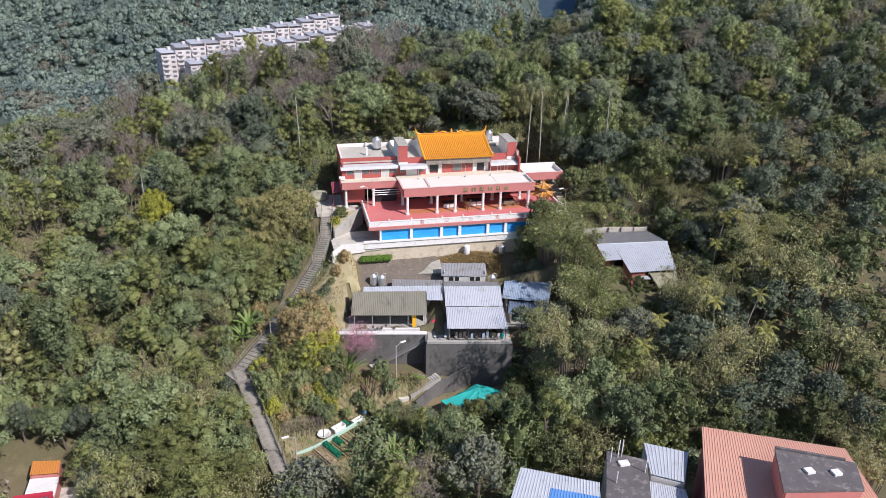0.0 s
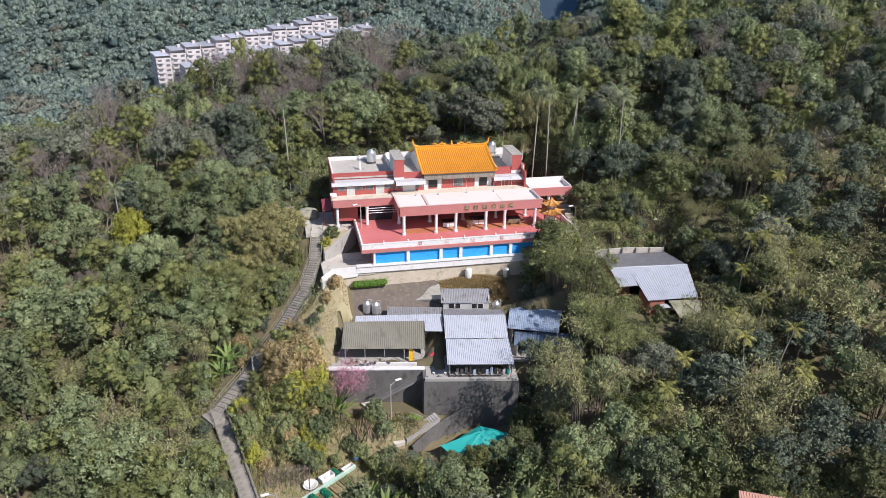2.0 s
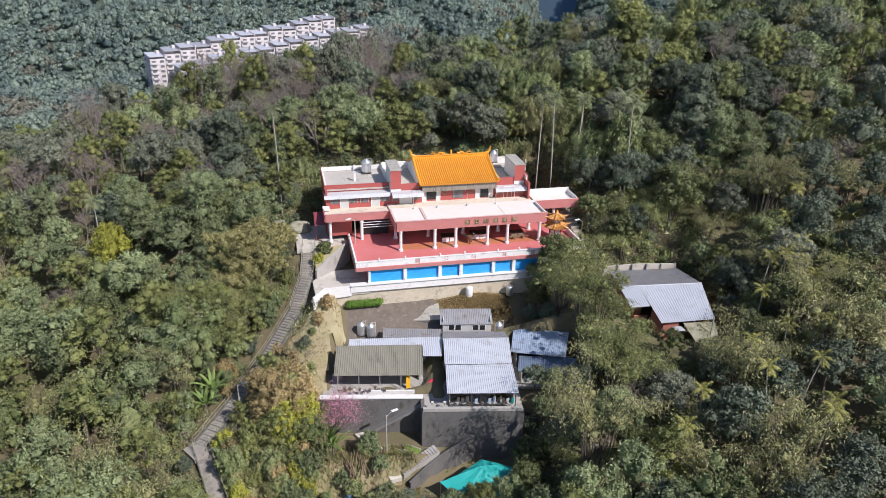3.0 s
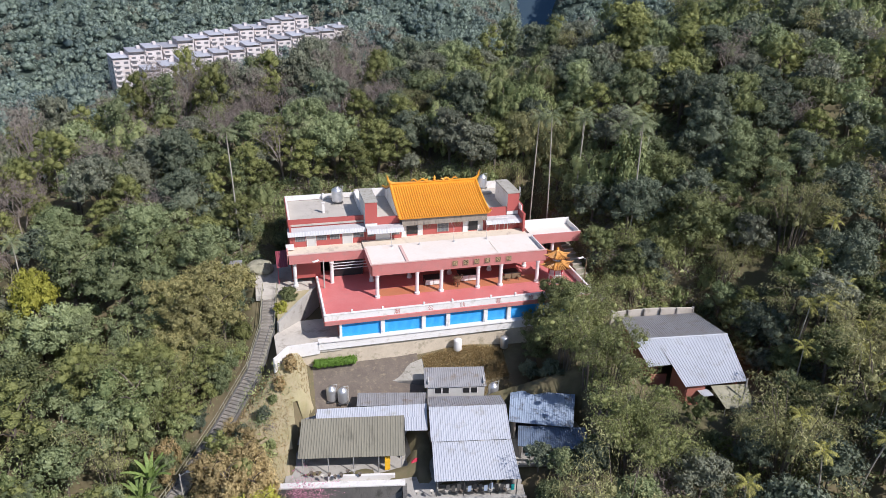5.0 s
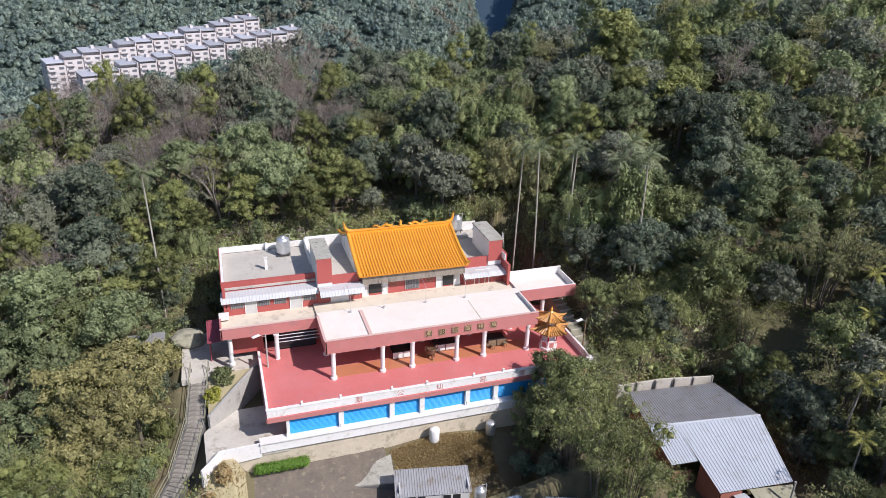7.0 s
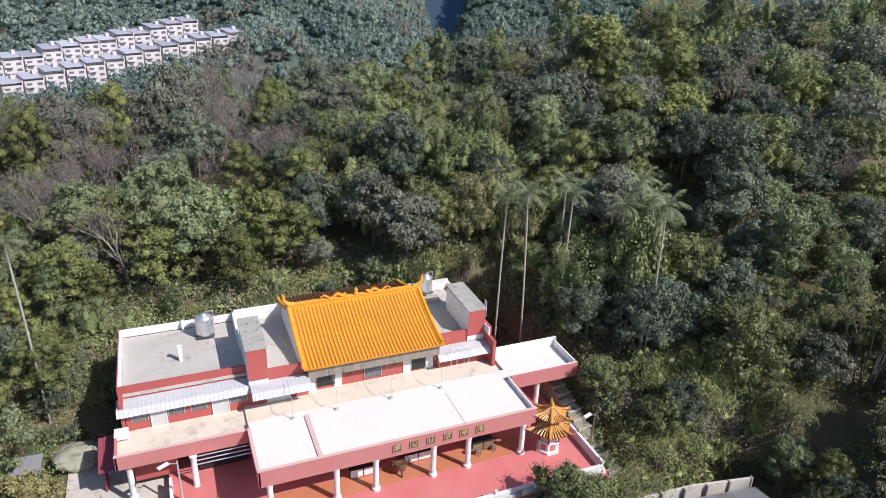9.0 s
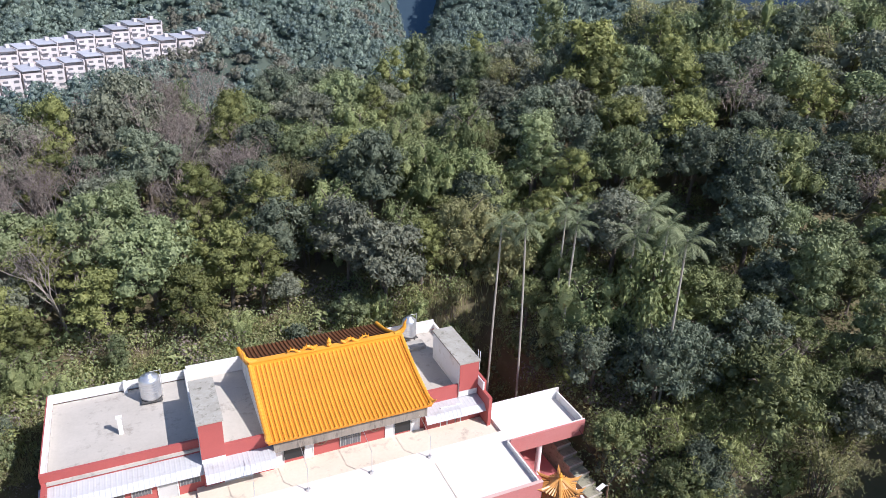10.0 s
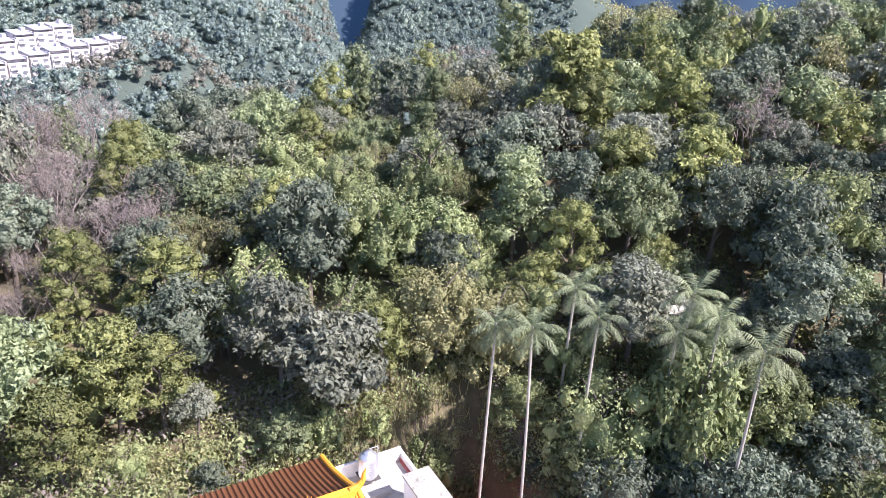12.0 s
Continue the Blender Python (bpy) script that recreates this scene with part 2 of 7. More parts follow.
LEAF = {
    # broad_dark is bluer than glossy: haze over the hill, put into the leaf colour
    "broad_dark": leaf("leaf_broad_dark", (0.063, 0.088, 0.059), (0.263, 0.299, 0.193)),
    "broad_grey": leaf("leaf_broad_grey", (0.104, 0.122, 0.084), (0.351, 0.362, 0.248)),
    "broad_mid": leaf("leaf_broad_mid", (0.106, 0.139, 0.062), (0.378, 0.432, 0.207)),
    "bright": leaf("leaf_bright", (0.136, 0.185, 0.068), (0.451, 0.483, 0.206)),
    "hedge": leaf("leaf_hedge", (0.13, 0.27, 0.03), (0.27, 0.45, 0.06)),
    "olive": leaf("leaf_olive", (0.125, 0.145, 0.047), (0.355, 0.37, 0.122)),
    "bamboo": leaf("leaf_bamboo", (0.153, 0.160, 0.063), (0.463, 0.443, 0.200)),
    "leafy": leaf("leaf_leafy", (0.142, 0.145, 0.053), (0.564, 0.506, 0.206)),
    "glossy": leaf("leaf_glossy", (0.069, 0.089, 0.036), (0.300, 0.328, 0.130)),
    "young_bamboo": leaf("leaf_young_bamboo", (0.14, 0.165, 0.06), (0.44, 0.46, 0.17)),
    "golden": leaf("leaf_golden", (0.262, 0.200, 0.089), (0.602, 0.471, 0.217)),
    "dry": leaf("leaf_dry", (0.19, 0.15, 0.125), (0.34, 0.285, 0.245)),
    "yellow": leaf("leaf_yellow", (0.3, 0.3, 0.04), (0.58, 0.57, 0.09)),
    "palm": leaf("leaf_palm", (0.114, 0.148, 0.074), (0.331, 0.365, 0.188)),
    "areca": leaf("leaf_areca", (0.259, 0.270, 0.056), (0.540, 0.500, 0.130)),
    "banana": leaf("leaf_banana", (0.124, 0.200, 0.047), (0.288, 0.380, 0.102)),
    "blossom": leaf("leaf_blossom", (0.6, 0.16, 0.29), (0.82, 0.42, 0.52), lucent=0.4),
    "straw": leaf("leaf_straw", (0.281, 0.200, 0.084), (0.518, 0.390, 0.186)),
    # the haze of distance is in these two colours: both paler, the first bluer
    "far": leaf("leaf_far_hazed", (0.108, 0.162, 0.168), (0.416, 0.501, 0.377), patch=0.03, lucent=0.2, grain=1.3),
    "far_dry": leaf("leaf_far_dry_hazed", (0.156, 0.156, 0.126), (0.351, 0.338, 0.247), patch=0.03, lucent=0.2, grain=1.3),
}


# ---- building blocks ----
def link(name, verts, faces, mats, parent=None, label="", index=None, smooth=False):
    me = bpy.data.meshes.new(name)
    if isinstance(faces, np.ndarray):
        me.vertices.add(len(verts))
        me.vertices.foreach_set("co", np.asarray(verts, np.float32).ravel())
        me.loops.add(faces.size)
        me.loops.foreach_set("vertex_index", faces.astype(np.int32).ravel())
        me.polygons.add(len(faces))
        me.polygons.foreach_set("loop_start", np.arange(0, faces.size, faces.shape[1], dtype=np.int32))
    else:
        me.from_pydata([tuple(v) for v in verts], [], faces)
    for m in mats if isinstance(mats, (list, tuple)) else (mats,):
        me.materials.append(m)
    if index is not None:
        me.polygons.foreach_set("material_index", index)
    if smooth:
        me.polygons.foreach_set("use_smooth", [True] * len(me.polygons))
    me.update()
    ob = new(name, me)
    ob.parent = parent
    if label:
        tagged(ob, label)
    return ob


def part(name, bm, material, parent=None, label="", smooth=False):
    me = bpy.data.meshes.new(name)
    bm.normal_update()
    bm.to_mesh(me)
    bm.free()
    me.materials.append(material)
    if smooth:
        me.polygons.foreach_set("use_smooth", [True] * len(me.polygons))
    ob = new(name, me)
    ob.parent = parent
    if label:
        tagged(ob, label)
    return ob


def thing(name, label, category, at=(0, 0, 0), group="", kind="", turn=0.0):
    ob = new(name)
    ob.matrix_basis = pose(*at, 0, 0, turn)
    return tagged(ob, label, category, group, kind)


def box(bm, x0, x1, y0, y1, z0, z1, m=None):
    p = [(x0, y0, z0), (x1, y0, z0), (x1, y1, z0), (x0, y1, z0), (x0, y0, z1), (x1, y0, z1), (x1, y1, z1), (x0, y1, z1)]
    v = [bm.verts.new(m @ Vector(q) if m else q) for q in p]
    for f in ((3, 2, 1, 0), (4, 5, 6, 7), (0, 1, 5, 4), (1, 2, 6, 5), (2, 3, 7, 6), (3, 0, 4, 7)):
        bm.faces.new([v[i] for i in f])
    return v


def boxes(*specs):
    bm = bmesh.new()
    for s in specs:
        box(bm, *s)
    return bm


def tube(bm, a, b, r0, r1=None, n=10, caps=True):
    a, b = Vector(a), Vector(b)
    r1 = r0 if r1 is None else r1
    q = (b - a).to_track_quat("Z", "Y")
    rings = [[bm.verts.new(p + q @ Vector((r * math.cos(k * math.tau / n), r * math.sin(k * math.tau / n), 0))) for k in range(n)] for p, r in ((a, r0), (b, r1))]
    for k in range(n):
        bm.faces.new((rings[0][k], rings[0][(k + 1) % n], rings[1][(k + 1) % n], rings[1][k]))
    if caps:
        bm.faces.new(rings[0][::-1])
        bm.faces.new(rings[1])


def lathe(bm, profile, at=(0, 0, 0), n=16):
    """A turned body from (radius, height) pairs."""
    rings = [[bm.verts.new((at[0] + r * math.cos(k * math.tau / n), at[1] + r * math.sin(k * math.tau / n), at[2] + h)) for k in range(n)] for r, h in profile]
    for a, b in zip(rings, rings[1:]):
        for k in range(n):
            bm.faces.new((a[k], a[(k + 1) % n], b[(k + 1) % n], b[k]))
    bm.faces.new(rings[0][::-1])
    bm.faces.new(rings[-1])


def tin(bm, p00, p10, p11, p01, pitch=0.22, high=0.035, thick=0.02):
    """A corrugated sheet over four corners (front left, front right, back right, back left), ribs from front to back."""
    p00, p10, p11, p01 = (Vector(p) for p in (p00, p10, p11, p01))
    n = max(2, round((p10 - p00).length / pitch))
    up = (p10 - p00).cross(p01 - p00).normalized()
    lines = []
    for i in range(n):
        for s, h in ((0.0, 0), (0.55, 0), (0.68, 1), (0.87, 1)):
            lines.append(((i + s) / n, h * high))
    lines.append((1.0, 0))
    rows = []
    for low in (0, -thick):
        f = [bm.verts.new(p00.lerp(p10, s) + up * (h + low)) for s, h in lines]
        b = [bm.verts.new(p01.lerp(p11, s) + up * (h + low)) for s, h in lines]
        rows.append((f, b))
    (f, b), (fl, bl) = rows
    for i in range(len(f) - 1):
        bm.faces.new((f[i], f[i + 1], b[i + 1], b[i]))
        bm.faces.new((fl[i + 1], fl[i], bl[i], bl[i + 1]))
        bm.faces.new((fl[i], fl[i + 1], f[i + 1], f[i]))
        bm.faces.new((bl[i + 1], bl[i], b[i], b[i + 1]))
    bm.faces.new((fl[0], f[0], b[0], bl[0]))
    bm.faces.new((f[-1], fl[-1], bl[-1], b[-1]))


def sweep(bm, points, radii, n=8):
    """One tube through a row of points."""
    rings = []
    for k, (p, r) in enumerate(zip(points, radii)):
        d = Vector(points[min(k + 1, len(points) - 1)]) - Vector(points[max(k - 1, 0)])
        q = d.to_track_quat("Z", "Y")
        rings.append([bm.verts.new(Vector(p) + q @ Vector((r * math.cos(i * math.tau / n), r * math.sin(i * math.tau / n), 0))) for i in range(n)])
    for a, b in zip(rings, rings[1:]):
        for i in range(n):
            bm.faces.new((a[i], a[(i + 1) % n], b[(i + 1) % n], b[i]))
    bm.faces.new(rings[0][::-1])
    bm.faces.new(rings[-1])


def slab(bm, corners, thick):
    """A flat plate over any ring of corners (counter-clockwise from above), thick downwards."""
    t = [bm.verts.new(c) for c in corners]
    b = [bm.verts.new((c[0], c[1], c[2] - thick)) for c in corners]
    bm.faces.new(t)
    bm.faces.new(b[::-1])
    n = len(t)
    for i in range(n):
        bm.faces.new((b[i], b[(i + 1) % n], t[(i + 1) % n], t[i]))


def wall_run(bm, points, thick, foot):
    """An upright wall along points (x, y, top) down to the height foot (a number, or one for each point)."""
    for k, (a, b) in enumerate(zip(points, points[1:])):
        fa, fb = (foot, foot) if not isinstance(foot, (list, tuple)) else (foot[k], foot[k + 1])
        d = Vector((b[0] - a[0], b[1] - a[1], 0)).normalized()
        n = Vector((-d.y, d.x, 0)) * thick / 2
        v = [bm.verts.new(q) for q in (
            (a[0] - n.x, a[1] - n.y, fa), (b[0] - n.x, b[1] - n.y, fb), (b[0] + n.x, b[1] + n.y, fb), (a[0] + n.x, a[1] + n.y, fa),
            (a[0] - n.x, a[1] - n.y, a[2]), (b[0] - n.x, b[1] - n.y, b[2]), (b[0] + n.x, b[1] + n.y, b[2]), (a[0] + n.x, a[1] + n.y, a[2]))]
        for f in ((3, 2, 1, 0), (4, 5, 6, 7), (0, 1, 5, 4), (1, 2, 6, 5), (2, 3, 7, 6), (3, 0, 4, 7)):
            bm.faces.new([v[i] for i in f])


# ---- the lie of the land ----
HX, HY = np.arange(-90, 121, 30.0), np.arange(0, 211, 30.0)
HILL = np.array([
    (-2, -2, -2, -1, 4, 8, 14, 20),
    (-1, -1, -1, 0, 5, 11, 18, 24),
    (0, 0, 1, 1.5, 7, 13, 20, 27),
    (2, 3, 5, 11, 14, 19, 27, 33),
    (8, 10, 14, 19, 22, 29.5, 34, 38),
    (7, 10, 15, 21, 25, 30, 35, 37),
    (-2, 2, 6, 13, 19, 23, 26, 28),
    (-14, -10, -6, 0, 5, 9, 13, 14),
], float)


def smooth(a, b, x):
    t = np.clip((np.asarray(x, float) - a) / (b - a), 0, 1)
    return t * t * (3 - 2 * t)


def hill(x, y):
    """The wooded hill, between the heights of a coarse net."""
    u, v = np.clip((x - HX[0]) / 30, 0, len(HX) - 1.001), np.clip((y - HY[0]) / 30, 0, len(HY) - 1.001)
    i, j = u.astype(int), v.astype(int)
    fu, fv = u - i, v - j

    def cubic(p0, p1, p2, p3, f):
        return p1 + 0.5 * f * (p2 - p0 + f * (2 * p0 - 5 * p1 + 4 * p2 - p3 + f * (3 * (p1 - p2) + p3 - p0)))

    def at(jj, ii):
        return HILL[np.clip(jj, 0, len(HY) - 1), np.clip(ii, 0, len(HX) - 1)]

    rows = [cubic(*(at(j + b, i + a) for a in (-1, 0, 1, 2)), fu) for b in (-1, 0, 1, 2)]
    return cubic(*rows, fv)


# stairs: x, y, height along the middle of the flight
STAIR = [(5.2, 100.5, 16.6), (4.6, 95.5, 14.4), (3.0, 91.1, 12.2), (-0.3, 86.1, 9.6), (-4.6, 79.6, 7.2), (-7.6, 75.6, 5.9), (-2.7, 59.2, 2.0)]
LOW = pose(17.74, 73.22, 0, 0, 0, -10.4)     # the lower yard's own axes


def to_low(x, y):
    a = radians(-10.4)
    dx, dy = x - 17.74, y - 73.22
    return dx * math.cos(a) + dy * math.sin(a), -dx * math.sin(a) + dy * math.cos(a)


def near_stair(x, y):
    """Distance from the flight of stairs, and its height there."""
    best, high = np.full(np.shape(x), 1e9), np.zeros(np.shape(x))
    for (ax, ay, az), (bx, by, bz) in zip(STAIR, STAIR[1:]):
        dx, dy = bx - ax, by - ay
        t = np.clip(((x - ax) * dx + (y - ay) * dy) / (dx * dx + dy * dy), 0, 1)
        d = np.hypot(x - ax - t * dx, y - ay - t * dy)
        high = np.where(d < best, az + t * (bz - az), high)
        best = np.minimum(best, d)
    return best, high


def pad(z, x, y, x0, x1, y0, y1, level, soft):
    d = np.maximum(np.maximum(x0 - x, x - x1), np.maximum(y0 - y, y - y1))
    return z + (level - z) * (1 - smooth(0, soft, d))


def ground(x, y):
    x, y = np.asarray(x, float), np.asarray(y, float)
    z = hill(x, y)
    # beyond the crest: a valley, the slope across it, and the plain behind the camera
    bumps = 14 * np.sin(x / 61 + 1.3) * np.sin(y / 83) + 9 * np.sin(x / 37 + y / 49)
    bearing, reach = np.degrees(np.arctan2(x - 20, np.maximum(y - 82, 1.0))), np.hypot(x - 20, y - 82)
    across = -34 + 0.4 * np.maximum(y - 452, 0) * (1 - 0.9 * smooth(18.5, 22, bearing)) - 8 * smooth(300, 240, y) + bumps * smooth(420, 560, y)
    across = np.minimum(across, 190 + bumps)
    off = np.maximum(np.maximum(-78 - x, x - 72), np.abs(y - (432 + 0.385 * x)) - 30)
    across = across + (-27.5 + 0.172 * (x + 67) - across) * (1 - smooth(0, 40, off))
    z = z + (across - z) * smooth(195, 275, y)
    z = z + (np.minimum(z, 30) - 30 - z) * smooth(120, 260, x) * smooth(150, 240, y)
    z = z + (-4 - z) * smooth(-90, -160, x) * (1 - smooth(200, 280, y))
    # a spur with a steep western flank
    z = z + 95 * smooth(22.3, 25.2, bearing - 0.004 * (reach - 700)) * smooth(600, 820, reach) * (1 - smooth(38, 50, bearing))
    z = z + 0.5 * np.sin(x / 5.1) * np.sin(y / 6.3)
    # temple platform, the drive, the lower yard, the garden, the shed's yard
    z = pad(z, x, y, 8.0, 41.0, 91.8, 113.0, 14.3, 3.0)
    z = pad(z, x, y, 3.5, 9.0, 99.5, 107.0, 16.5, 2.0)
    z = pad(z, x, y, 6.0, 11.5, 90.8, 98.0, 14.2, 4.0)
    u, v = to_low(x, y)
    z = pad(z, x, y, 8.0, 25.0, 58.0, 68.5, 2.3, 3.0)
    z = pad(z, u, v, -12.0, 9.0, -1.6, 0.0, 4.2, 2.6)
    z = pad(z, u, v, -12.0, -1.6, -1.9, 2.6, 4.2, 0.3)
    z = pad(z, u, v, -2.6, 8.6, -1.9, 0.7, 3.9, 0.3)
    z = pad(z, u, v, -12.6, -2.0, 4.4, 11.0, 7.8, 0.3)
    z = pad(z, u, v, 0.0, 15.5, 2.6, 11.0, 7.8, 0.3)
    z = pad(z, x, y, -3.5, 8.0, 58.0, 68.5, 2.0, 2.0)
    z = pad(z, x, y, 41.0, 54.0, 73.5, 91.0, 12.7, 3.0)
    # hollow below the curved wall
    s, t = (x - 13.0) * 0.339 - (y - 68.9) * 0.941, (x - 13.0) * 0.941 + (y - 68.9) * 0.339
    w = smooth(-1.5, 0.0, s) * (1 - smooth(7, 11, s)) * smooth(-3, 0, t) * (1 - smooth(11, 14, t)) * (y > 58)
    z = z + (np.minimum(z, 2.1) - z) * w
    # bank between the yard and the temple wall
    bank = np.clip(10.3 + 0.52 * (y - 87.4), 8.2, 12.1) + 1.1 * np.exp(-((x - 25) / 4) ** 2 - ((y - 89.6) / 1.6) ** 2)
    d = np.maximum(np.maximum(8.6 - x, x - 33.0), np.maximum(84.5 - y, y - 91.6))
    z = z + (bank - z) * (1 - smooth(0, 1.2, d)) * (v > 8.0)
    d, h = near_stair(x, y)
    return z + (h - 0.25 - z) * (1 - smooth(1.3, 3.2, d))


def height(x, y):
    return float(ground(np.array([x]), np.array([y]))[0])


gx = np.r_[-2600, -1800, -1200, -800, np.arange(-600, -160, 30), np.arange(-160, -60, 5), np.arange(-60, -15, 1.5), np.arange(-15, 45, 0.8), np.arange(45, 110, 1.5), np.arange(110, 220, 5), np.arange(220, 700, 15), 800, 1200, 1800, 2600, 3600]
gy = np.r_[-1500, -800, -400, -200, -100, np.arange(-60, 40, 5), np.arange(40, 60, 1.5), np.arange(60, 100, 0.8), np.arange(100, 130, 1.5), np.arange(130, 240, 4), np.arange(240, 1000, 20), 1100, 1300, 1600, 2000, 2600, 3600]
X, Y = np.meshgrid(gx, gy)
Z = ground(X.ravel(), Y.ravel())
cols, count = len(gx), len(gx) * len(gy)
quads = np.array([(j * cols + i, j * cols + i + 1, (j + 1) * cols + i + 1, (j + 1) * cols + i) for j in range(len(gy) - 1) for i in range(cols - 1)])
far_face = np.array([1 if gy[j] > 212 else 0 for j in range(len(gy) - 1) for i in range(cols - 1)])
tagged(link("ground", np.c_[X.ravel(), Y.ravel(), Z], quads, [M["soil"], M["far_ground"]], smooth=True, index=far_face), "brown earth hillside under dense subtropical wood", "ground", kind="structure")

# ridges on the horizon, their haze painted as blue base colour and faint glow
haze = bpy.data.materials.new("distance")
haze.use_nodes = True
hb = haze.node_tree.nodes["Principled BSDF"]
hn = node(haze.node_tree, "ShaderNodeTexNoise", Scale=0.03, Detail=8.0, Roughness=0.75)
hc = haze.node_tree.nodes.new("ShaderNodeTexCoord")
haze.node_tree.links.new(hc.outputs["Object"], hn.inputs["Vector"])
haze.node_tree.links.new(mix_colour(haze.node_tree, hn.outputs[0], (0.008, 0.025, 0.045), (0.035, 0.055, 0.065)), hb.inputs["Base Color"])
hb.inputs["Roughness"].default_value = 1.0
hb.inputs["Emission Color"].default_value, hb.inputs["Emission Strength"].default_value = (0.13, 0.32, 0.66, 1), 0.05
for dist, high, seed in ((1050, 175, 2.0), (1700, 300, 9.0)):
    vs, fs, n = [], [], 90
    for i in range(n + 1):
        a = radians(-38 + 110 * i / n)
        crest = high * (0.55 + 0.6 * noise.fractal(Vector((a * 5, seed, 0)), 1.0, 2.0, 4)) + 40
        for f, rad in ((0, -260), (0.35, -170), (0.7, -80), (1, 0)):
            w = 1 + 0.06 * noise.noise(Vector((a * 30, f * 4, seed)))
            vs.append(((dist + rad) * w * math.sin(a), (dist + rad) * w * math.cos(a), -80 + (crest + 80) * f))
    for i in range(n):
        for k in range(3):
            p = 4 * i + k
            fs.append((p, p + 4, p + 5, p + 1))
    tagged(link("backdrop", vs, fs, haze, smooth=True), "distant wooded ridges with blue haze in their colour and glow", "hills", kind="structure")

# ---- the temple ----
FLOOR, ROOF, TOP, UP = 17.37, 21.1, 23.0, 20.66      # terrace floor, canopy deck, upper roof deck
temple = thing("temple", "three-level red and white hillside temple with an orange glazed tile roof", "temple", (22, 97, 14.3))
TEMPLE_INV = temple.matrix_basis.inverted()


def tparts(name, specs, material, label=""):
    """The same part several times, each a mesh of its own."""
    for s in specs:
        tpart(name, boxes(s), material, label)


def tpart(name, bm, material, label="", parent=None, smooth=False):
    ob = part(name, bm, material, parent or temple, label, smooth)
    ob.matrix_parent_inverse = TEMPLE_INV if parent is None else Matrix()
    return ob


# undercroft and terrace
tpart("undercroft", boxes((11.9, 39.6, 91.35, 102.5, 12.2, 16.85)), M["salmon"])
tpart("plinth", boxes((9.6, 40.0, 90.45, 91.3, 14.25, 15.15), (9.6, 40, 90.3, 90.5, 15.15, 15.24)), M["white_paint"], "white painted plinth wall below the shutters")
tpart("footing", boxes((6.0, 40.0, 90.75, 91.3, 10.6, 14.25)), M["footing_wall"], "rough beige concrete retaining wall")
tpart("terrace_slab", boxes((10.35, 40.1, 90.75, 102.6, 16.92, FLOOR)), M["red_floor"], "red painted terrace floor")
tpart("slab_edge", boxes((10.3, 40.1, 90.68, 90.75, 16.9, 17.32), (10.28, 10.35, 90.68, 100.4, 16.9, 17.32)), M["salmon"])
tpart("inner_floor", boxes((16.6, 35.4, 94.95, 96.7, FLOOR, FLOOR + 0.02)), M["orange_floor"], "orange tiled floor under the canopy")
tparts("parapet", ((10.35, 39.9, 90.78, 90.98, 17.33, 18.05), (10.3, 39.95, 90.73, 91.03, 18.05, 18.12), (10.35, 10.55, 90.98, 100.0, FLOOR, 18.05), (39.75, 39.95, 91.0, 97.0, FLOOR, 18.1)), M["white_paint"], "cream terrace parapet with red painted signs")
for x in (13.2, 16.4, 20.8, 23.9, 28.2, 31.0, 35.5):
    tpart("post_cap", boxes((x - 0.09, x + 0.09, 90.8, 91.0, 18.12, 18.42)), M["white_paint"])
BAYS = [(12.1, 16.2), (16.6, 20.55), (21.0, 23.25), (23.7, 27.45), (27.92, 30.15), (30.62, 34.7), (35.1, 39.0)]
for k, (a, b) in enumerate(BAYS):
    bm = bmesh.new()
    tin(bm, (a, 91.16, 16.83), (a, 91.16, 15.15), (b, 91.16, 15.15), (b, 91.16, 16.83), 0.12, 0.02)
    tpart("shutter", bm, M["blue_shutter"], "bright blue roller shutter")
    bm = boxes((a - 0.42 if k else 11.85, a, 90.85, 91.34, 15.15, 16.85), (a - 0.3, a - 0.08, 90.8, 90.85, 15.15, 15.55))
    tpart("pillar", bm, M["white_paint"])
    tpart("lintel", boxes((a, b, 91.02, 91.34, 16.7, 16.88)), M["white_paint"])


def glyph(k, size, at, material, label="", parent=None):
    """One character of the temple's name, standing proud of a wall that faces the valley."""
    ch = "\u5edf\u516c\u4ed9\u5bae\u4fee\u6307"[k]
    text = bpy.data.curves.new("character", "FONT")
    text.body, text.size, text.extrude = ch, size, 0.012
    text.align_x, text.align_y = "CENTER", "CENTER"
    raw = new("character", text)
    me = bpy.data.meshes.new_from_object(raw.evaluated_get(bpy.context.evaluated_depsgraph_get()))
    bpy.data.objects.remove(raw)
    me.transform(pose(*at, 90, 0, 0))
    me.materials.clear()
    me.materials.append(material)
    ob = new("character", me)
    ob.parent = parent or temple
    ob.matrix_parent_inverse = TEMPLE_INV if parent is None else Matrix()
    return tagged(ob, label) if label else ob


for k, x in enumerate((17.9, 21.5, 25.0, 29.0, 32.8, 36.4)):
    glyph(k, 0.66, (x, 90.774, 17.7), M["salmon"], "red painted character on the cream parapet")

# columns
def column(x, y, base, top):
    bm = bmesh.new()
    lathe(bm, [(0.3, 0), (0.3, 0.22), (0.25, 0.26), (0.21, 0.34), (0.2, top - base - 0.3), (0.24, top - base - 0.24), (0.27, top - base)], (x, y, base), 14)
    tpart("column", bm, M["white_paint"], "round white column", smooth=False)


for x in (16.5, 20.92, 23.67, 27.92, 30.61, 35.02):
    column(x, 94.84, FLOOR, 20.15)
for x, y in ((8.05, 99.9), (12.1, 99.4)):
    column(x, y, FLOOR - 0.3, 20.0)
for x in (16.5, 20.9, 25.7, 30.6, 35.0):
    column(x, 98.9, FLOOR, 20.15)
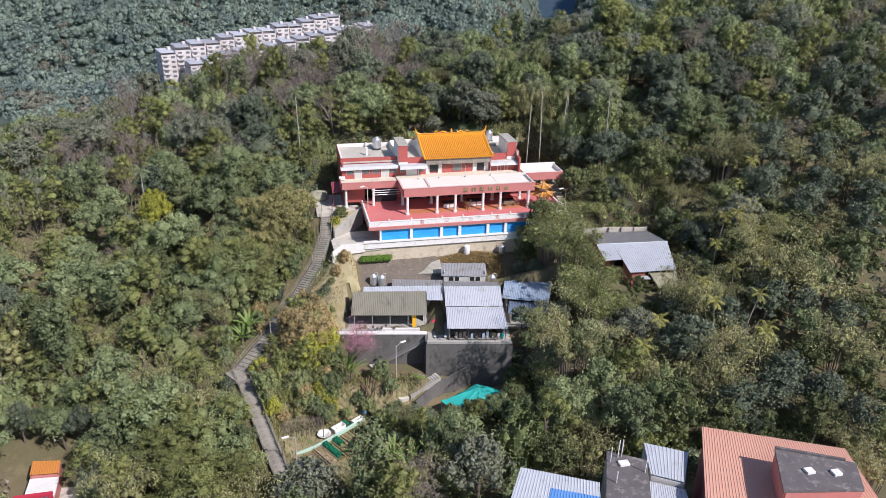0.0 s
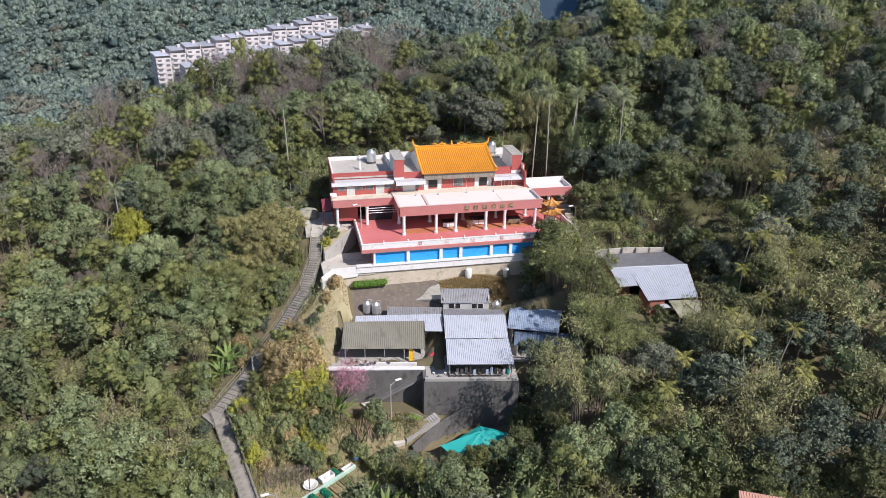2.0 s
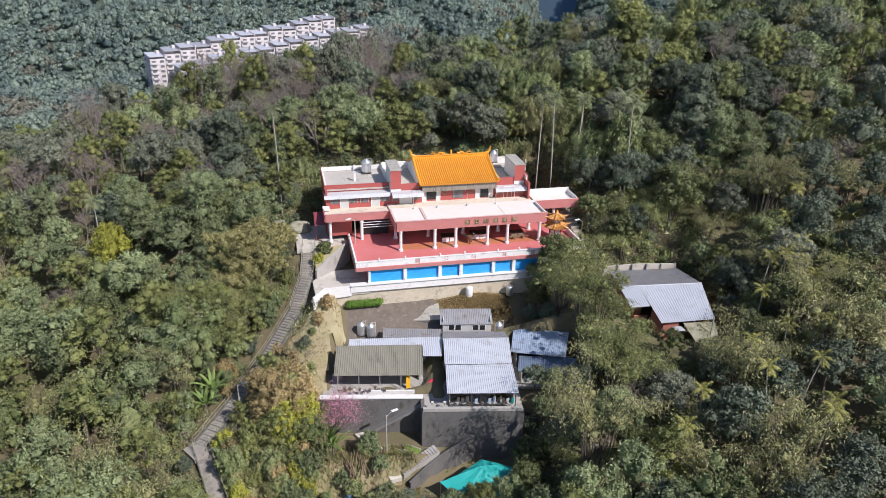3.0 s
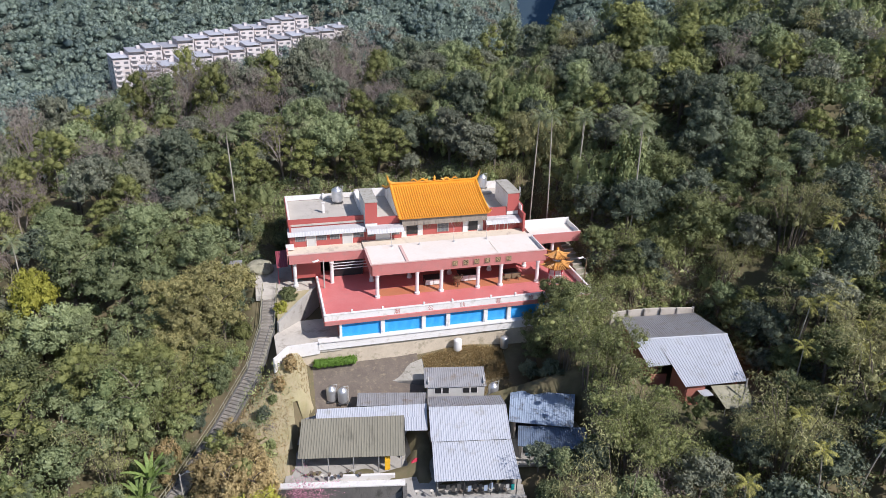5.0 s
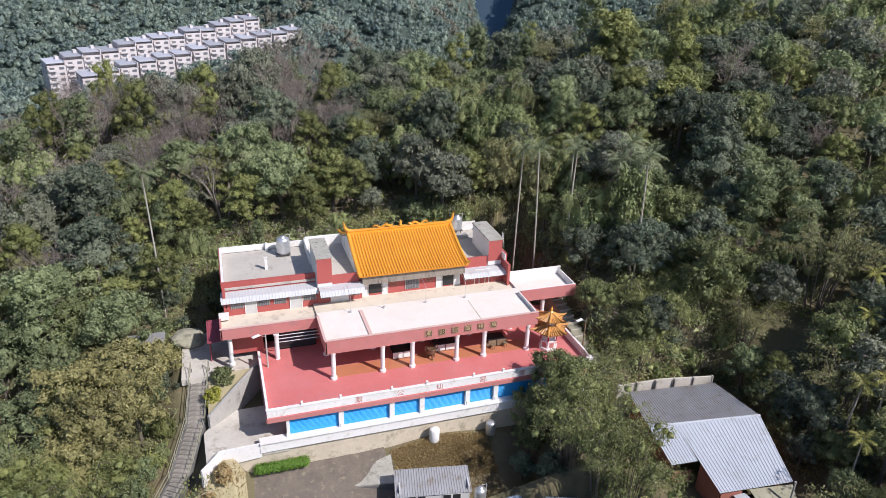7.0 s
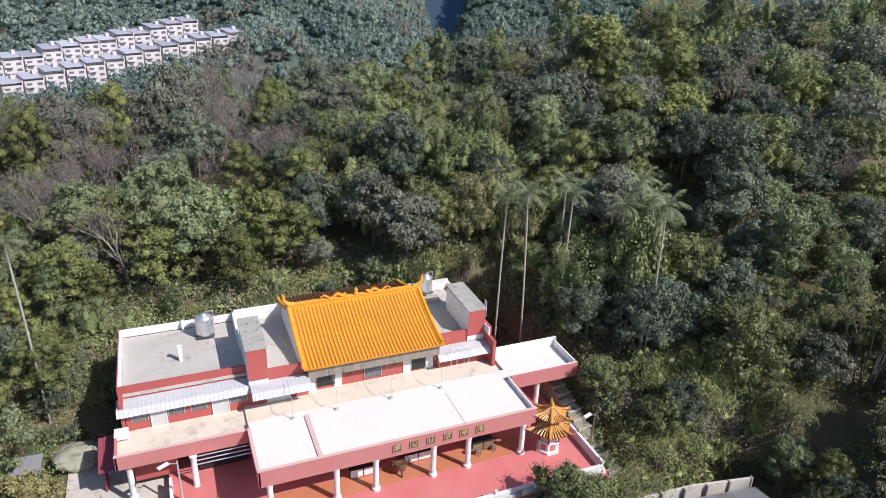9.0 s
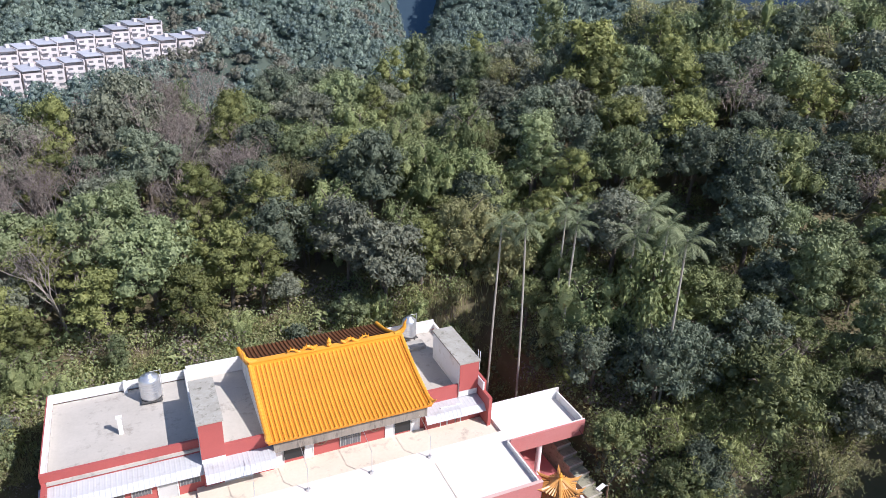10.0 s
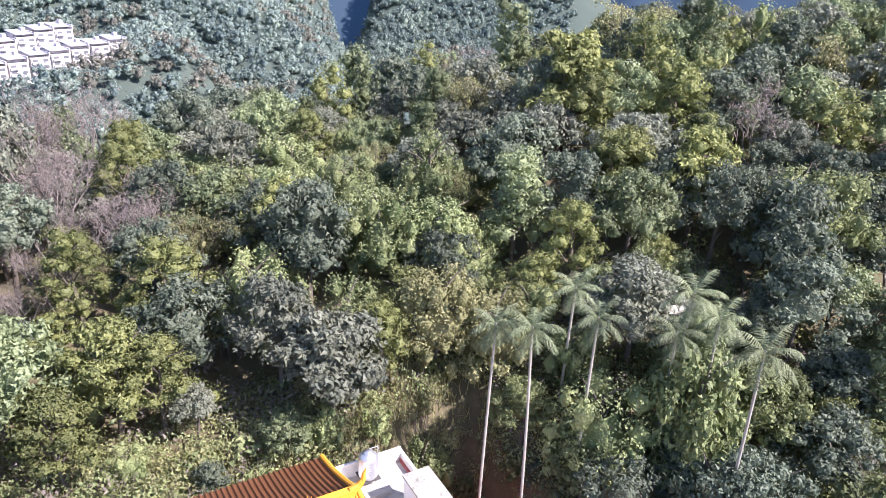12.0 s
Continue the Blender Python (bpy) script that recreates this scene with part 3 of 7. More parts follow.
column(38.6, 99.2, FLOOR - 0.4, 20.3)

# canopy over the terrace, balcony, right wing
tparts("canopy_slab", ((15.95, 35.74, 94.74, 99.4, 20.15, ROOF), (36.0, 41.76, 98.84, 102.2, 20.35, ROOF), (15.95, 36.0, 99.4, 100.3, 20.45, ROOF), (35.74, 36.0, 98.84, 99.4, 20.35, ROOF)), M["cream_roof"], "sunlit cream concrete canopy deck")
tparts("balcony_slab", ((15.95, 36.0, 100.3, 103.1, 20.4, UP + 0.2), (7.45, 15.95, 99.5, 102.8, 20.3, UP)), M["tan_deck"], "worn tan balcony deck")
tparts("fascia", ((15.85, 35.9, 94.6, 94.74, 20.12, 21.42), (15.82, 15.96, 94.6, 99.5, 20.12, 21.3), (7.35, 15.85, 99.38, 99.52, 20.05, 21.12), (7.32, 7.46, 99.38, 102.5, 20.05, 21.12),
           (35.74, 35.88, 94.74, 98.72, 20.12, 21.42), (35.88, 41.9, 98.7, 98.84, 20.3, 21.5), (41.76, 41.9, 98.84, 102.3, 20.3, 21.5)), M["salmon"], "salmon tiled fascia of the canopies")
tparts("rosy_coping", ((15.8, 35.92, 94.56, 94.78, 21.42, 21.47), (7.3, 15.82, 99.34, 99.56, 21.12, 21.17), (15.78, 16.0, 94.79, 99.3, 21.3, 21.35)), M["rosy_kerb"])
tparts("coping", ((35.64, 35.74, 94.8, 98.8, ROOF, 21.46), (35.7, 41.95, 98.84, 98.92, ROOF, 21.54), (41.66, 41.76, 98.9, 102.2, ROOF, 21.7), (35.9, 41.9, 102.2, 102.34, 20.3, 21.95),
           (7.3, 8.2, 101.5, 102.4, 20.86, 21.2)), M["white_paint"])
tpart("expansion_kerb", boxes((19.8, 20.12, 94.8, 99.7, ROOF, ROOF + 0.09)), M["rosy_kerb"], "low rosy kerb across the canopy deck")
tpart("expansion_joint", boxes((30.4, 30.45, 94.8, 99.0, ROOF, ROOF + 0.03)), M["tan_deck"])
for k, x in enumerate((25.1, 26.35, 27.6, 28.85, 30.1, 31.35)):
    bm = boxes((x - 0.3, x + 0.3, 94.56, 94.6, 20.5, 21.1))
    plate = tpart("name_plate", bm, M["sign_dark"], "square dark sign plate with a gilt character on the fascia")
    tpart("border", boxes((x - 0.33, x - 0.27, 94.54, 94.56, 20.47, 21.13), (x + 0.27, x + 0.33, 94.54, 94.56, 20.47, 21.13), (x - 0.27, x + 0.27, 94.54, 94.56, 20.47, 20.52), (x - 0.27, x + 0.27, 94.54, 94.56, 21.08, 21.13)), M["gold"], parent=plate)
    glyph(k, 0.5, (x, 94.552, 20.8), M["sign_gilt"], parent=plate)
for x in (19.0, 22.2, 26.3, 30.3):
    bm = bmesh.new()
    tube(bm, (x, 99.6, ROOF), (x, 99.6, ROOF + 1.75), 0.025, n=6)
    tube(bm, (x, 99.6, ROOF + 1.7), (x + 0.05, 101.6, ROOF + 1.95), 0.015, n=5)
    lathe(bm, [(0.16, 0), (0.12, 0.18)], (x, 99.6, ROOF), 8)
    tpart("clothes_post", bm, M["steel"], "thin steel post on the deck")

# hall under the canopy: back wall, dark panels painted as shade in its openings
tparts("hall_wall", ((16.0, 36.0, 101.4, 101.7, FLOOR, 20.45), (8.2, 11.0, 101.2, 101.5, FLOOR, 20.45)), M["red_brick"])
bm = boxes((12.4, 15.8, 100.9, 101.2, FLOOR, 19.6))
tpart("hall_opening", bm, M["dark"], "dark panel for the shaded inside of the side bay")
for x in (18.4, 22.0, 25.6, 29.2, 32.8):
    d = tpart("hall_doorway", boxes((x - 1.5, x + 1.5, 101.3, 101.42, FLOOR, 19.7)), M["dark"], "dark panel for the shaded inside of a hall doorway")
    tpart("frame", boxes((x - 1.6, x - 1.5, 101.26, 101.44, FLOOR, 19.8), (x + 1.5, x + 1.6, 101.26, 101.44, FLOOR, 19.8), (x - 1.5, x + 1.5, 101.26, 101.44, 19.7, 19.8)), M["red_cloth"], parent=d)
bm = bmesh.new()
for z in (18.9, 19.25, 19.6):
    tube(bm, (12.2, 99.7, z), (16.2, 99.7, z), 0.05, n=6)
tpart("gate_bars", bm, M["steel"], "stack of steel bars across the side bay")

# upper storey walls
tparts("upper_wall", ((8.1, 16.45, 102.6, 102.85, UP, 22.42), (16.45, 20.7, 102.5, 102.64, UP, 22.5), (20.7, 31.2, 102.85, 103.1, UP, 23.3), (31.2, 35.5, 102.55, 102.8, UP, 22.28),
           (7.8, 8.05, 102.6, 111.7, 16.0, 23.0), (35.5, 35.75, 101.4, 112.0, 16.0, 23.2), (7.8, 35.75, 111.5, 111.75, 16.0, 23.0)), M["red_brick"], "red tiled upper storey wall")


def opening(kind, x0, x1, z0, z1, y):
    """A door or window of the upper storey, with its frame."""
    # open windows are dark sheets: the shade of the room is painted
    face = {"door": M["grey_panel"], "panel": M["white_paint"], "window": M["far_glass"], "void": M["dark"]}[kind]
    ob = tpart("door" if kind in ("door", "panel") else "window", boxes((x0, x1, y - 0.04, y, z0, z1)), face, "pale sheet-metal door" if kind in ("door", "panel") else "dark barred window" if kind == "window" else "dark panel for the shaded room behind an open window")
    w = 0.07
    tpart("frame", boxes((x0 - w, x0, y - 0.08, y, z0, z1 + w), (x1, x1 + w, y - 0.08, y, z0, z1 + w), (x0, x1, y - 0.08, y, z1, z1 + w)), M["concrete" if kind == "window" else "white_paint"], parent=ob)
    if kind == "window":
        bm = bmesh.new()
        n = max(3, round((x1 - x0) / 0.16))
        for i in range(1, n):
            x = x0 + (x1 - x0) * i / n
            box(bm, x - 0.012, x + 0.012, y - 0.07, y - 0.05, z0, z1)
        box(bm, x0, x1, y - 0.075, y - 0.05, (z0 + z1) / 2 - 0.015, (z0 + z1) / 2 + 0.015)
        tpart("bars", bm, M["concrete"], parent=ob)
    if kind == "door":
        tpart("fanlight", boxes((x0 + 0.08, (x0 + x1) / 2 - 0.05, y - 0.06, y - 0.04, z1 - 0.45, z1 - 0.1), ((x0 + x1) / 2 + 0.05, x1 - 0.08, y - 0.06, y - 0.04, z1 - 0.45, z1 - 0.1)), M["dark"], parent=ob)


for k, a, b, z0, z1, y in (("window", 8.5, 9.5, 21.35, 22.2, 102.6), ("door", 9.75, 10.7, UP, 22.4, 102.6), ("window", 10.9, 11.9, 21.35, 22.2, 102.6), ("window", 12.4, 13.4, 21.35, 22.2, 102.6),
                           ("door", 13.85, 14.9, UP, 22.4, 102.6), ("window", 15.1, 16.2, 21.35, 22.2, 102.6), ("window", 16.75, 17.4, 21.35, 22.2, 102.5), ("panel", 17.7, 19.3, UP, 22.4, 102.5),
                           ("window", 19.55, 20.4, 21.35, 22.25, 102.5), ("panel", 20.85, 21.35, UP, 22.45, 102.85), ("void", 21.4, 22.75, 21.1, 22.4, 102.85), ("panel", 22.8, 23.3, UP, 22.45, 102.85),
                           ("window", 25.2, 26.5, 21.1, 22.45, 102.85), ("panel", 28.4, 28.95, UP, 22.45, 102.85), ("void", 29.0, 30.2, 21.0, 22.4, 102.85), ("panel", 30.25, 30.8, UP, 22.45, 102.85),
                           ("window", 31.5, 32.1, 21.35, 22.25, 102.6), ("panel", 32.4, 32.85, UP, 22.4, 102.6), ("void", 32.9, 33.5, UP, 22.35, 102.6), ("panel", 33.55, 33.9, UP, 22.4, 102.6), ("window", 34.2, 34.9, 21.35, 22.25, 102.6)):
    opening(k, a, b, z0, z1, y)
for x in (23.9, 27.6):
    bm = bmesh.new()
    for k in range(16):
        a, b = k * math.tau / 16, (k + 1) * math.tau / 16
        tube(bm, (x + 0.42 * math.cos(a), 102.72, 22.15 + 0.42 * math.sin(a)), (x + 0.42 * math.cos(b), 102.72, 22.15 + 0.42 * math.sin(b)), 0.035, n=5)
    for k in range(4):
        a = k * math.tau / 8
        tube(bm, (x - 0.4 * math.cos(a), 102.72, 22.15 - 0.4 * math.sin(a)), (x + 0.4 * math.cos(a), 102.72, 22.15 + 0.4 * math.sin(a)), 0.02, n=4)
    tpart("round_grille", bm, M["gold"], "round gilt lattice ornament")

# eave sheets along the upper storey
for a, b, yb, zb in ((7.6, 16.5, 103.74, 22.6), (16.5, 20.75, 102.66, 22.68), (31.0, 35.55, 103.32, 22.42)):
    bm = bmesh.new()
    tin(bm, (a, yb - 1.25, zb - 0.08), (b, yb - 1.25, zb - 0.08), (b, yb, zb), (a, yb, zb), 0.3, 0.008)
    tpart("eave_sheet", bm, M["old_sheet"], "faded pale eave sheet over the upper doors")
    bm = bmesh.new()
    tin(bm, (a, yb - 1.62, zb - 0.46), (b, yb - 1.62, zb - 0.46), (b, yb - 1.24, zb - 0.06), (a, yb - 1.24, zb - 0.06), 0.3, 0.015)
    tpart("eave_fringe", bm, M["old_sheet"], "fringe of corrugated sheet along the eave")

# upper roof decks with parapets
tparts("roof_deck", ((8.0, 20.6, 103.6, 111.6, 22.8, TOP), (31.0, 35.6, 103.4, 111.8, 22.8, TOP), (20.6, 31.0, 103.0, 111.6, 22.6, 22.9)), M["grey_roof"], "grey concrete roof deck")
tparts("roof_parapet", ((7.82, 16.5, 103.72, 103.9, 22.4, 23.56), (16.5, 20.5, 102.65, 102.83, 22.5, 23.6), (31.3, 35.55, 103.3, 103.48, 22.2, 23.5), (7.74, 7.82, 103.7, 111.8, 22.5, 23.56), (35.55, 35.75, 102.4, 104.2, 23.0, 24.0)), M["red_brick"], "red tiled roof parapet")
tparts("roof_parapet_back", ((7.82, 8.04, 103.9, 111.6, TOP, 23.6), (7.82, 35.6, 111.6, 111.82, 22.9, 23.6), (12.4, 12.62, 111.2, 111.7, TOP, 23.75), (16.5, 20.4, 111.3, 111.62, TOP, 24.0), (31.2, 35.6, 111.5, 111.62, TOP, 24.0), (35.6, 35.78, 103.4, 111.8, 22.9, 23.62), (35.45, 35.55, 102.3, 104.2, 23.3, 23.95)), M["white_paint"], "whitewashed roof parapet")
for x0, x1, y0, y1, zt in ((16.45, 17.85, 102.5, 107.0, 25.55), (34.0, 35.45, 103.2, 107.9, 25.25)):
    sb = tpart("stair_house", boxes((x0, x1, y0, y1, TOP - 0.5, zt)), M["white_paint"], "small roof stair house with a mossy slab")
    tpart("front", boxes((x0, x1 - 0.001, y0 - 0.06, y0 - 0.002, 23.0, zt)), M["red_brick"], parent=sb)
    tpart("slab", boxes((x0 - 0.08, x1 + 0.08, y0 - 0.12, y1 + 0.1, zt, zt + 0.13)), M["stained_slab"], parent=sb)
tpart("vent_pipe", boxes((11.98, 12.24, 106.7, 106.9, TOP, 24.25), (11.93, 12.29, 106.65, 106.95, 24.25, 24.31)), M["white_paint"])
bm = boxes((16.35, 16.48, 107.0, 111.4, TOP, 23.9))
tpart("side_screen", bm, M["white_paint"])
# ladder rail on the right stair house
bm = bmesh.new()
for y in (103.3, 103.6):
    tube(bm, (35.6, y, 24.4), (35.6, y, 25.9), 0.025, n=6)
tpart("ladder_rail", bm, M["white_paint"])

# glazed roof: two curved slopes of tile rows, ridge and ornaments
EAVE_Y, RIDGE_Y, BACK_Y = 101.75, 107.7, 113.2
X0, X1 = 20.35, 31.3


def slope(t, front):
    """A point of the roof's profile: t runs from the eave (0) to the ridge (1)."""
    y = EAVE_Y + (RIDGE_Y - EAVE_Y) * t if front else BACK_Y + (RIDGE_Y - BACK_Y) * t
    return y, 23.38 + 2.2 * (0.72 * t + 0.28 * t * t) + 0.18 * (1 - t) ** 4


def roof_sheet(front):
    v, f, n = [], [], 12
    for low in (0, -0.12):
        for i in range(n + 1):
            y, z = slope(i / n, front)
            v += [(X0, y, z + low), (X1, y, z + low)]
    for i in range(n):
        a = 2 * i
        f += [(a, a + 1, a + 3, a + 2), (26 + a + 1, 26 + a, 26 + a + 2, 26 + a + 3), (a, a + 2, 26 + a + 2, 26 + a), (a + 3, a + 1, 26 + a + 1, 26 + a + 3)]
    f += [(0, 26, 27, 1), (24, 25, 51, 50)]
    return v, f


def tile_row_mesh(front, r=0.085, n=17):
    """One row of half-round tiles, each lapping the next."""
    v, f = [], []
    for i in range(n):
        for k, (t, s) in enumerate(((i / n, 1.0), ((i + 1) / n, 0.84))):
            y, z = slope(t, front)
            for q in range(6):
                a = math.pi * q / 5
                v.append((r * s * math.cos(a), y, z + 0.01 + r * s * math.sin(a) * 1.1))
        b = 12 * i
        f += [(b + q, b + q + 1, b + 7 + q, b + 6 + q) for q in range(5)]
        f.append(tuple(b + q for q in range(5, -1, -1)))
    return v, f


# the back slope gets a darker, browner tile than the front
for front in (True, False):
    v, f = roof_sheet(front)
    ob = link("tiled_slope", v, f, M["tile_bed"] if front else M["brown_tile"], temple, "orange glazed tile slope" if front else "dark brown tile slope")
    ob.matrix_parent_inverse = TEMPLE_INV
    v, f = tile_row_mesh(front)
    first = None
    rows = 37
    for k in range(rows):
        x = X0 + 0.2 + (X1 - X0 - 0.4) * k / (rows - 1)
        if first is None:
            first = row = link("roof_tile_course", v, f, M["glazed_tile"] if front else M["brown_tile"], ob)
        else:
            row = new("roof_tile_course", first.data)
            row.parent = ob
        row.matrix_basis = pose(x, 0, 0)
# gable rolls along both ends
for x in (X0 + 0.02, X1 - 0.02):
    for front in (True, False):
        n = 40
        bm = bmesh.new()
        sweep(bm, [(x, slope(i / n, front)[0], slope(i / n, front)[1] + 0.12) for i in range(n + 1)], [0.165 if i % 2 else 0.135 for i in range(n + 1)])
        tpart("gable_roll", bm, M["glazed_tile"])
    bm = bmesh.new()
    prof = [slope(i / 10, True) for i in range(2, 11)] + [slope(i / 10, False) for i in range(9, 1, -1)]
    for (y0, z0), (y1, z1) in zip(prof, prof[1:]):
        ring = [(x - 0.05, y0, 22.9), (x + 0.05, y0, 22.9), (x + 0.05, y1, 22.9), (x - 0.05, y1, 22.9), (x - 0.05, y0, z0 - 0.16), (x + 0.05, y0, z0 - 0.16), (x + 0.05, y1, z1 - 0.16), (x - 0.05, y1, z1 - 0.16)]
        c = [bm.verts.new(p) for p in ring]
        for f in ((3, 2, 1, 0), (4, 5, 6, 7), (0, 1, 5, 4), (1, 2, 6, 5), (2, 3, 7, 6), (3, 0, 4, 7)):
            bm.faces.new([c[k] for k in f])
    bmesh.ops.remove_doubles(bm, verts=bm.verts, dist=0.001)
    tpart("gable_wall", bm, M["white_paint"])
bm = boxes((X0, X1, RIDGE_Y - 0.16, RIDGE_Y + 0.16, 25.4, 25.82), (X0, X1, RIDGE_Y - 0.22, RIDGE_Y + 0.22, 25.82, 25.9))
tpart("ridge", bm, M["glazed_tile"])
# drip fascia under the front eave
tpart("eave_board", boxes((20.7, 31.1, 102.05, 102.85, 22.5, 23.34)), M["eave_grime"], "streaked grey-brown board under the tiled eave")


def ornament(points, r):
    bm = bmesh.new()
    for (a, ra), (b, rb) in zip(zip(points, r), list(zip(points, r))[1:]):
        tube(bm, a, b, ra, rb, n=7)
    return bm


for side, x in ((-1, X0), (1, X1)):
    pts = [(x - side * 0.5, RIDGE_Y, 25.85), (x, RIDGE_Y, 25.95), (x + side * 0.25, RIDGE_Y, 26.25), (x + side * 0.28, RIDGE_Y, 26.6), (x + side * 0.42, RIDGE_Y, 26.95)]
    tpart("ridge_finial", ornament(pts, [0.16, 0.2, 0.15, 0.1, 0.02]), M["glazed_tile"], "upswept glazed ridge end")
    pts = [(x, EAVE_Y + 0.5, 23.75), (x + side * 0.08, EAVE_Y + 0.05, 23.8), (x + side * 0.2, EAVE_Y - 0.25, 24.1)]
    tpart("eave_finial", ornament(pts, [0.16, 0.13, 0.03]), M["glazed_tile"])
for side, cx in ((-1, 24.0), (1, 27.8)):
    bm = bmesh.new()
    pts = [(cx + side * (1.0 - 0.22 * k), RIDGE_Y, 26.05 + 0.16 * math.sin(k * 1.25)) for k in range(9)]
    for k in range(8):
        tube(bm, pts[k], pts[k + 1], 0.05 + 0.012 * k, 0.062 + 0.012 * k, n=7)
        tube(bm, pts[k], (pts[k][0], RIDGE_Y, pts[k][2] + 0.26), 0.05, 0.005, n=4)
    tube(bm, pts[8], (pts[8][0] - side * 0.3, RIDGE_Y, pts[8][2] + 0.22), 0.17, 0.07, n=7)
    tpart("ridge_ornament", bm, M["glazed_tile"], "wavy glazed ridge ornament")
bm = bmesh.new()
lathe(bm, [(0.1, 0), (0.2, 0.15), (0.12, 0.3), (0.17, 0.42), (0.02, 0.7)], (25.9, RIDGE_Y, 25.9), 10)
tpart("ridge_ornament", bm, M["glazed_tile"])


# ---- things on and around the temple ----
def water_tank(x, y, z, r=0.62, h=1.35, stand=0.25, label="ribbed stainless steel water tank on a low stand"):
    ob = thing("water_tank", label, "water tank", (x, y, z), "water tanks")
    prof = [(r * 0.9, stand), (r, stand + 0.08)]
    n = 7
    for k in range(n):
        z0 = stand + 0.12 + (h - 0.2) * k / n
        d = (h - 0.2) / n
        prof += [(r, z0), (r * 1.035, z0 + d * 0.35), (r * 1.035, z0 + d * 0.65), (r, z0 + d * 0.95)]
    prof += [(r, stand + h), (r * 0.75, stand + h + 0.16), (0.24, stand + h + 0.24), (0.24, stand + h + 0.32), (0.02, stand + h + 0.34)]
    bm = bmesh.new()
    lathe(bm, prof, (0, 0, 0), 20)
    part("barrel", bm, M["steel"], ob, smooth=True)
    bm = bmesh.new()
    for k in range(4):
        a = math.pi / 4 + k * math.pi / 2
        tube(bm, (r * 0.85 * math.cos(a), r * 0.85 * math.sin(a), 0), (r * 0.85 * math.cos(a), r * 0.85 * math.sin(a), stand + 0.1), 0.04, n=6)
    box(bm, -r, r, -r, r, stand - 0.06, stand)
    part("stand", bm, M["dark_metal"], ob)
    bm = bmesh.new()
    tube(bm, (r + 0.08, 0.1, 0), (r + 0.08, 0.1, stand + h + 0.45), 0.025, n=6)
    tube(bm, (r + 0.08, 0.1, stand + h + 0.4), (0.1, 0.1, stand + h + 0.4), 0.02, n=6)
    part("pipe", bm, M["grey_panel"], ob)
    return ob


water_tank(14.1, 109.9, TOP, 0.66, 1.5, 0.22)
water_tank(33.1, 110.6, TOP + 0.3, 0.55, 1.35, 0.3)
bm = boxes((32.4, 34.0, 109.2, 110.2, TOP, 23.3))
tagged(part("tank_plinth", bm, M["concrete"]), "grey concrete block beside a roof tank", "plinth")


def hex_ring(bm, r0, z0, r1, z1, n=6, cx=0.0, cy=0.0):
    a = [bm.verts.new((cx + r0 * math.cos(k * math.tau / n), cy + r0 * math.sin(k * math.tau / n), z0)) for k in range(n)]
    b = [bm.verts.new((cx + r1 * math.cos(k * math.tau / n), cy + r1 * math.sin(k * math.tau / n), z1)) for k in range(n)]
    for k in range(n):
        bm.faces.new((a[k], a[(k + 1) % n], b[(k + 1) % n], b[k]))


burner = thing("incense_pagoda", "white hexagonal paper-burning pagoda with two orange tiled roofs", "pagoda", (37.2, 94.6, FLOOR))
bm = bmesh.new()
lathe(bm, [(0.95, 0), (0.95, 0.22), (0.8, 0.26), (0.8, 0.9), (0.92, 0.94), (0.92, 1.05), (0.7, 1.06), (0.7, 2.3)], (0, 0, 0), 6)
lathe(bm, [(0.5, 2.2), (0.5, 3.25)], (0, 0, 0), 6)
part("body", bm, M["white_paint"], burner)
for k in range(6):
    a = (k + 0.5) * math.tau / 6
    bm = bmesh.new()
    box(bm, 0.68, 0.72, -0.22, 0.22, 0.32, 0.82, Matrix.Rotation(a, 4, "Z"))
    part("panel", bm, M["salmon"], burner)
    bm = bmesh.new()
    lathe(bm, [(0.07, 1.05), (0.07, 2.25)], (0.84 * math.cos(k * math.tau / 6), 0.84 * math.sin(k * math.tau / 6), 0), 8)
    part("post", bm, M["red_cloth"], burner)
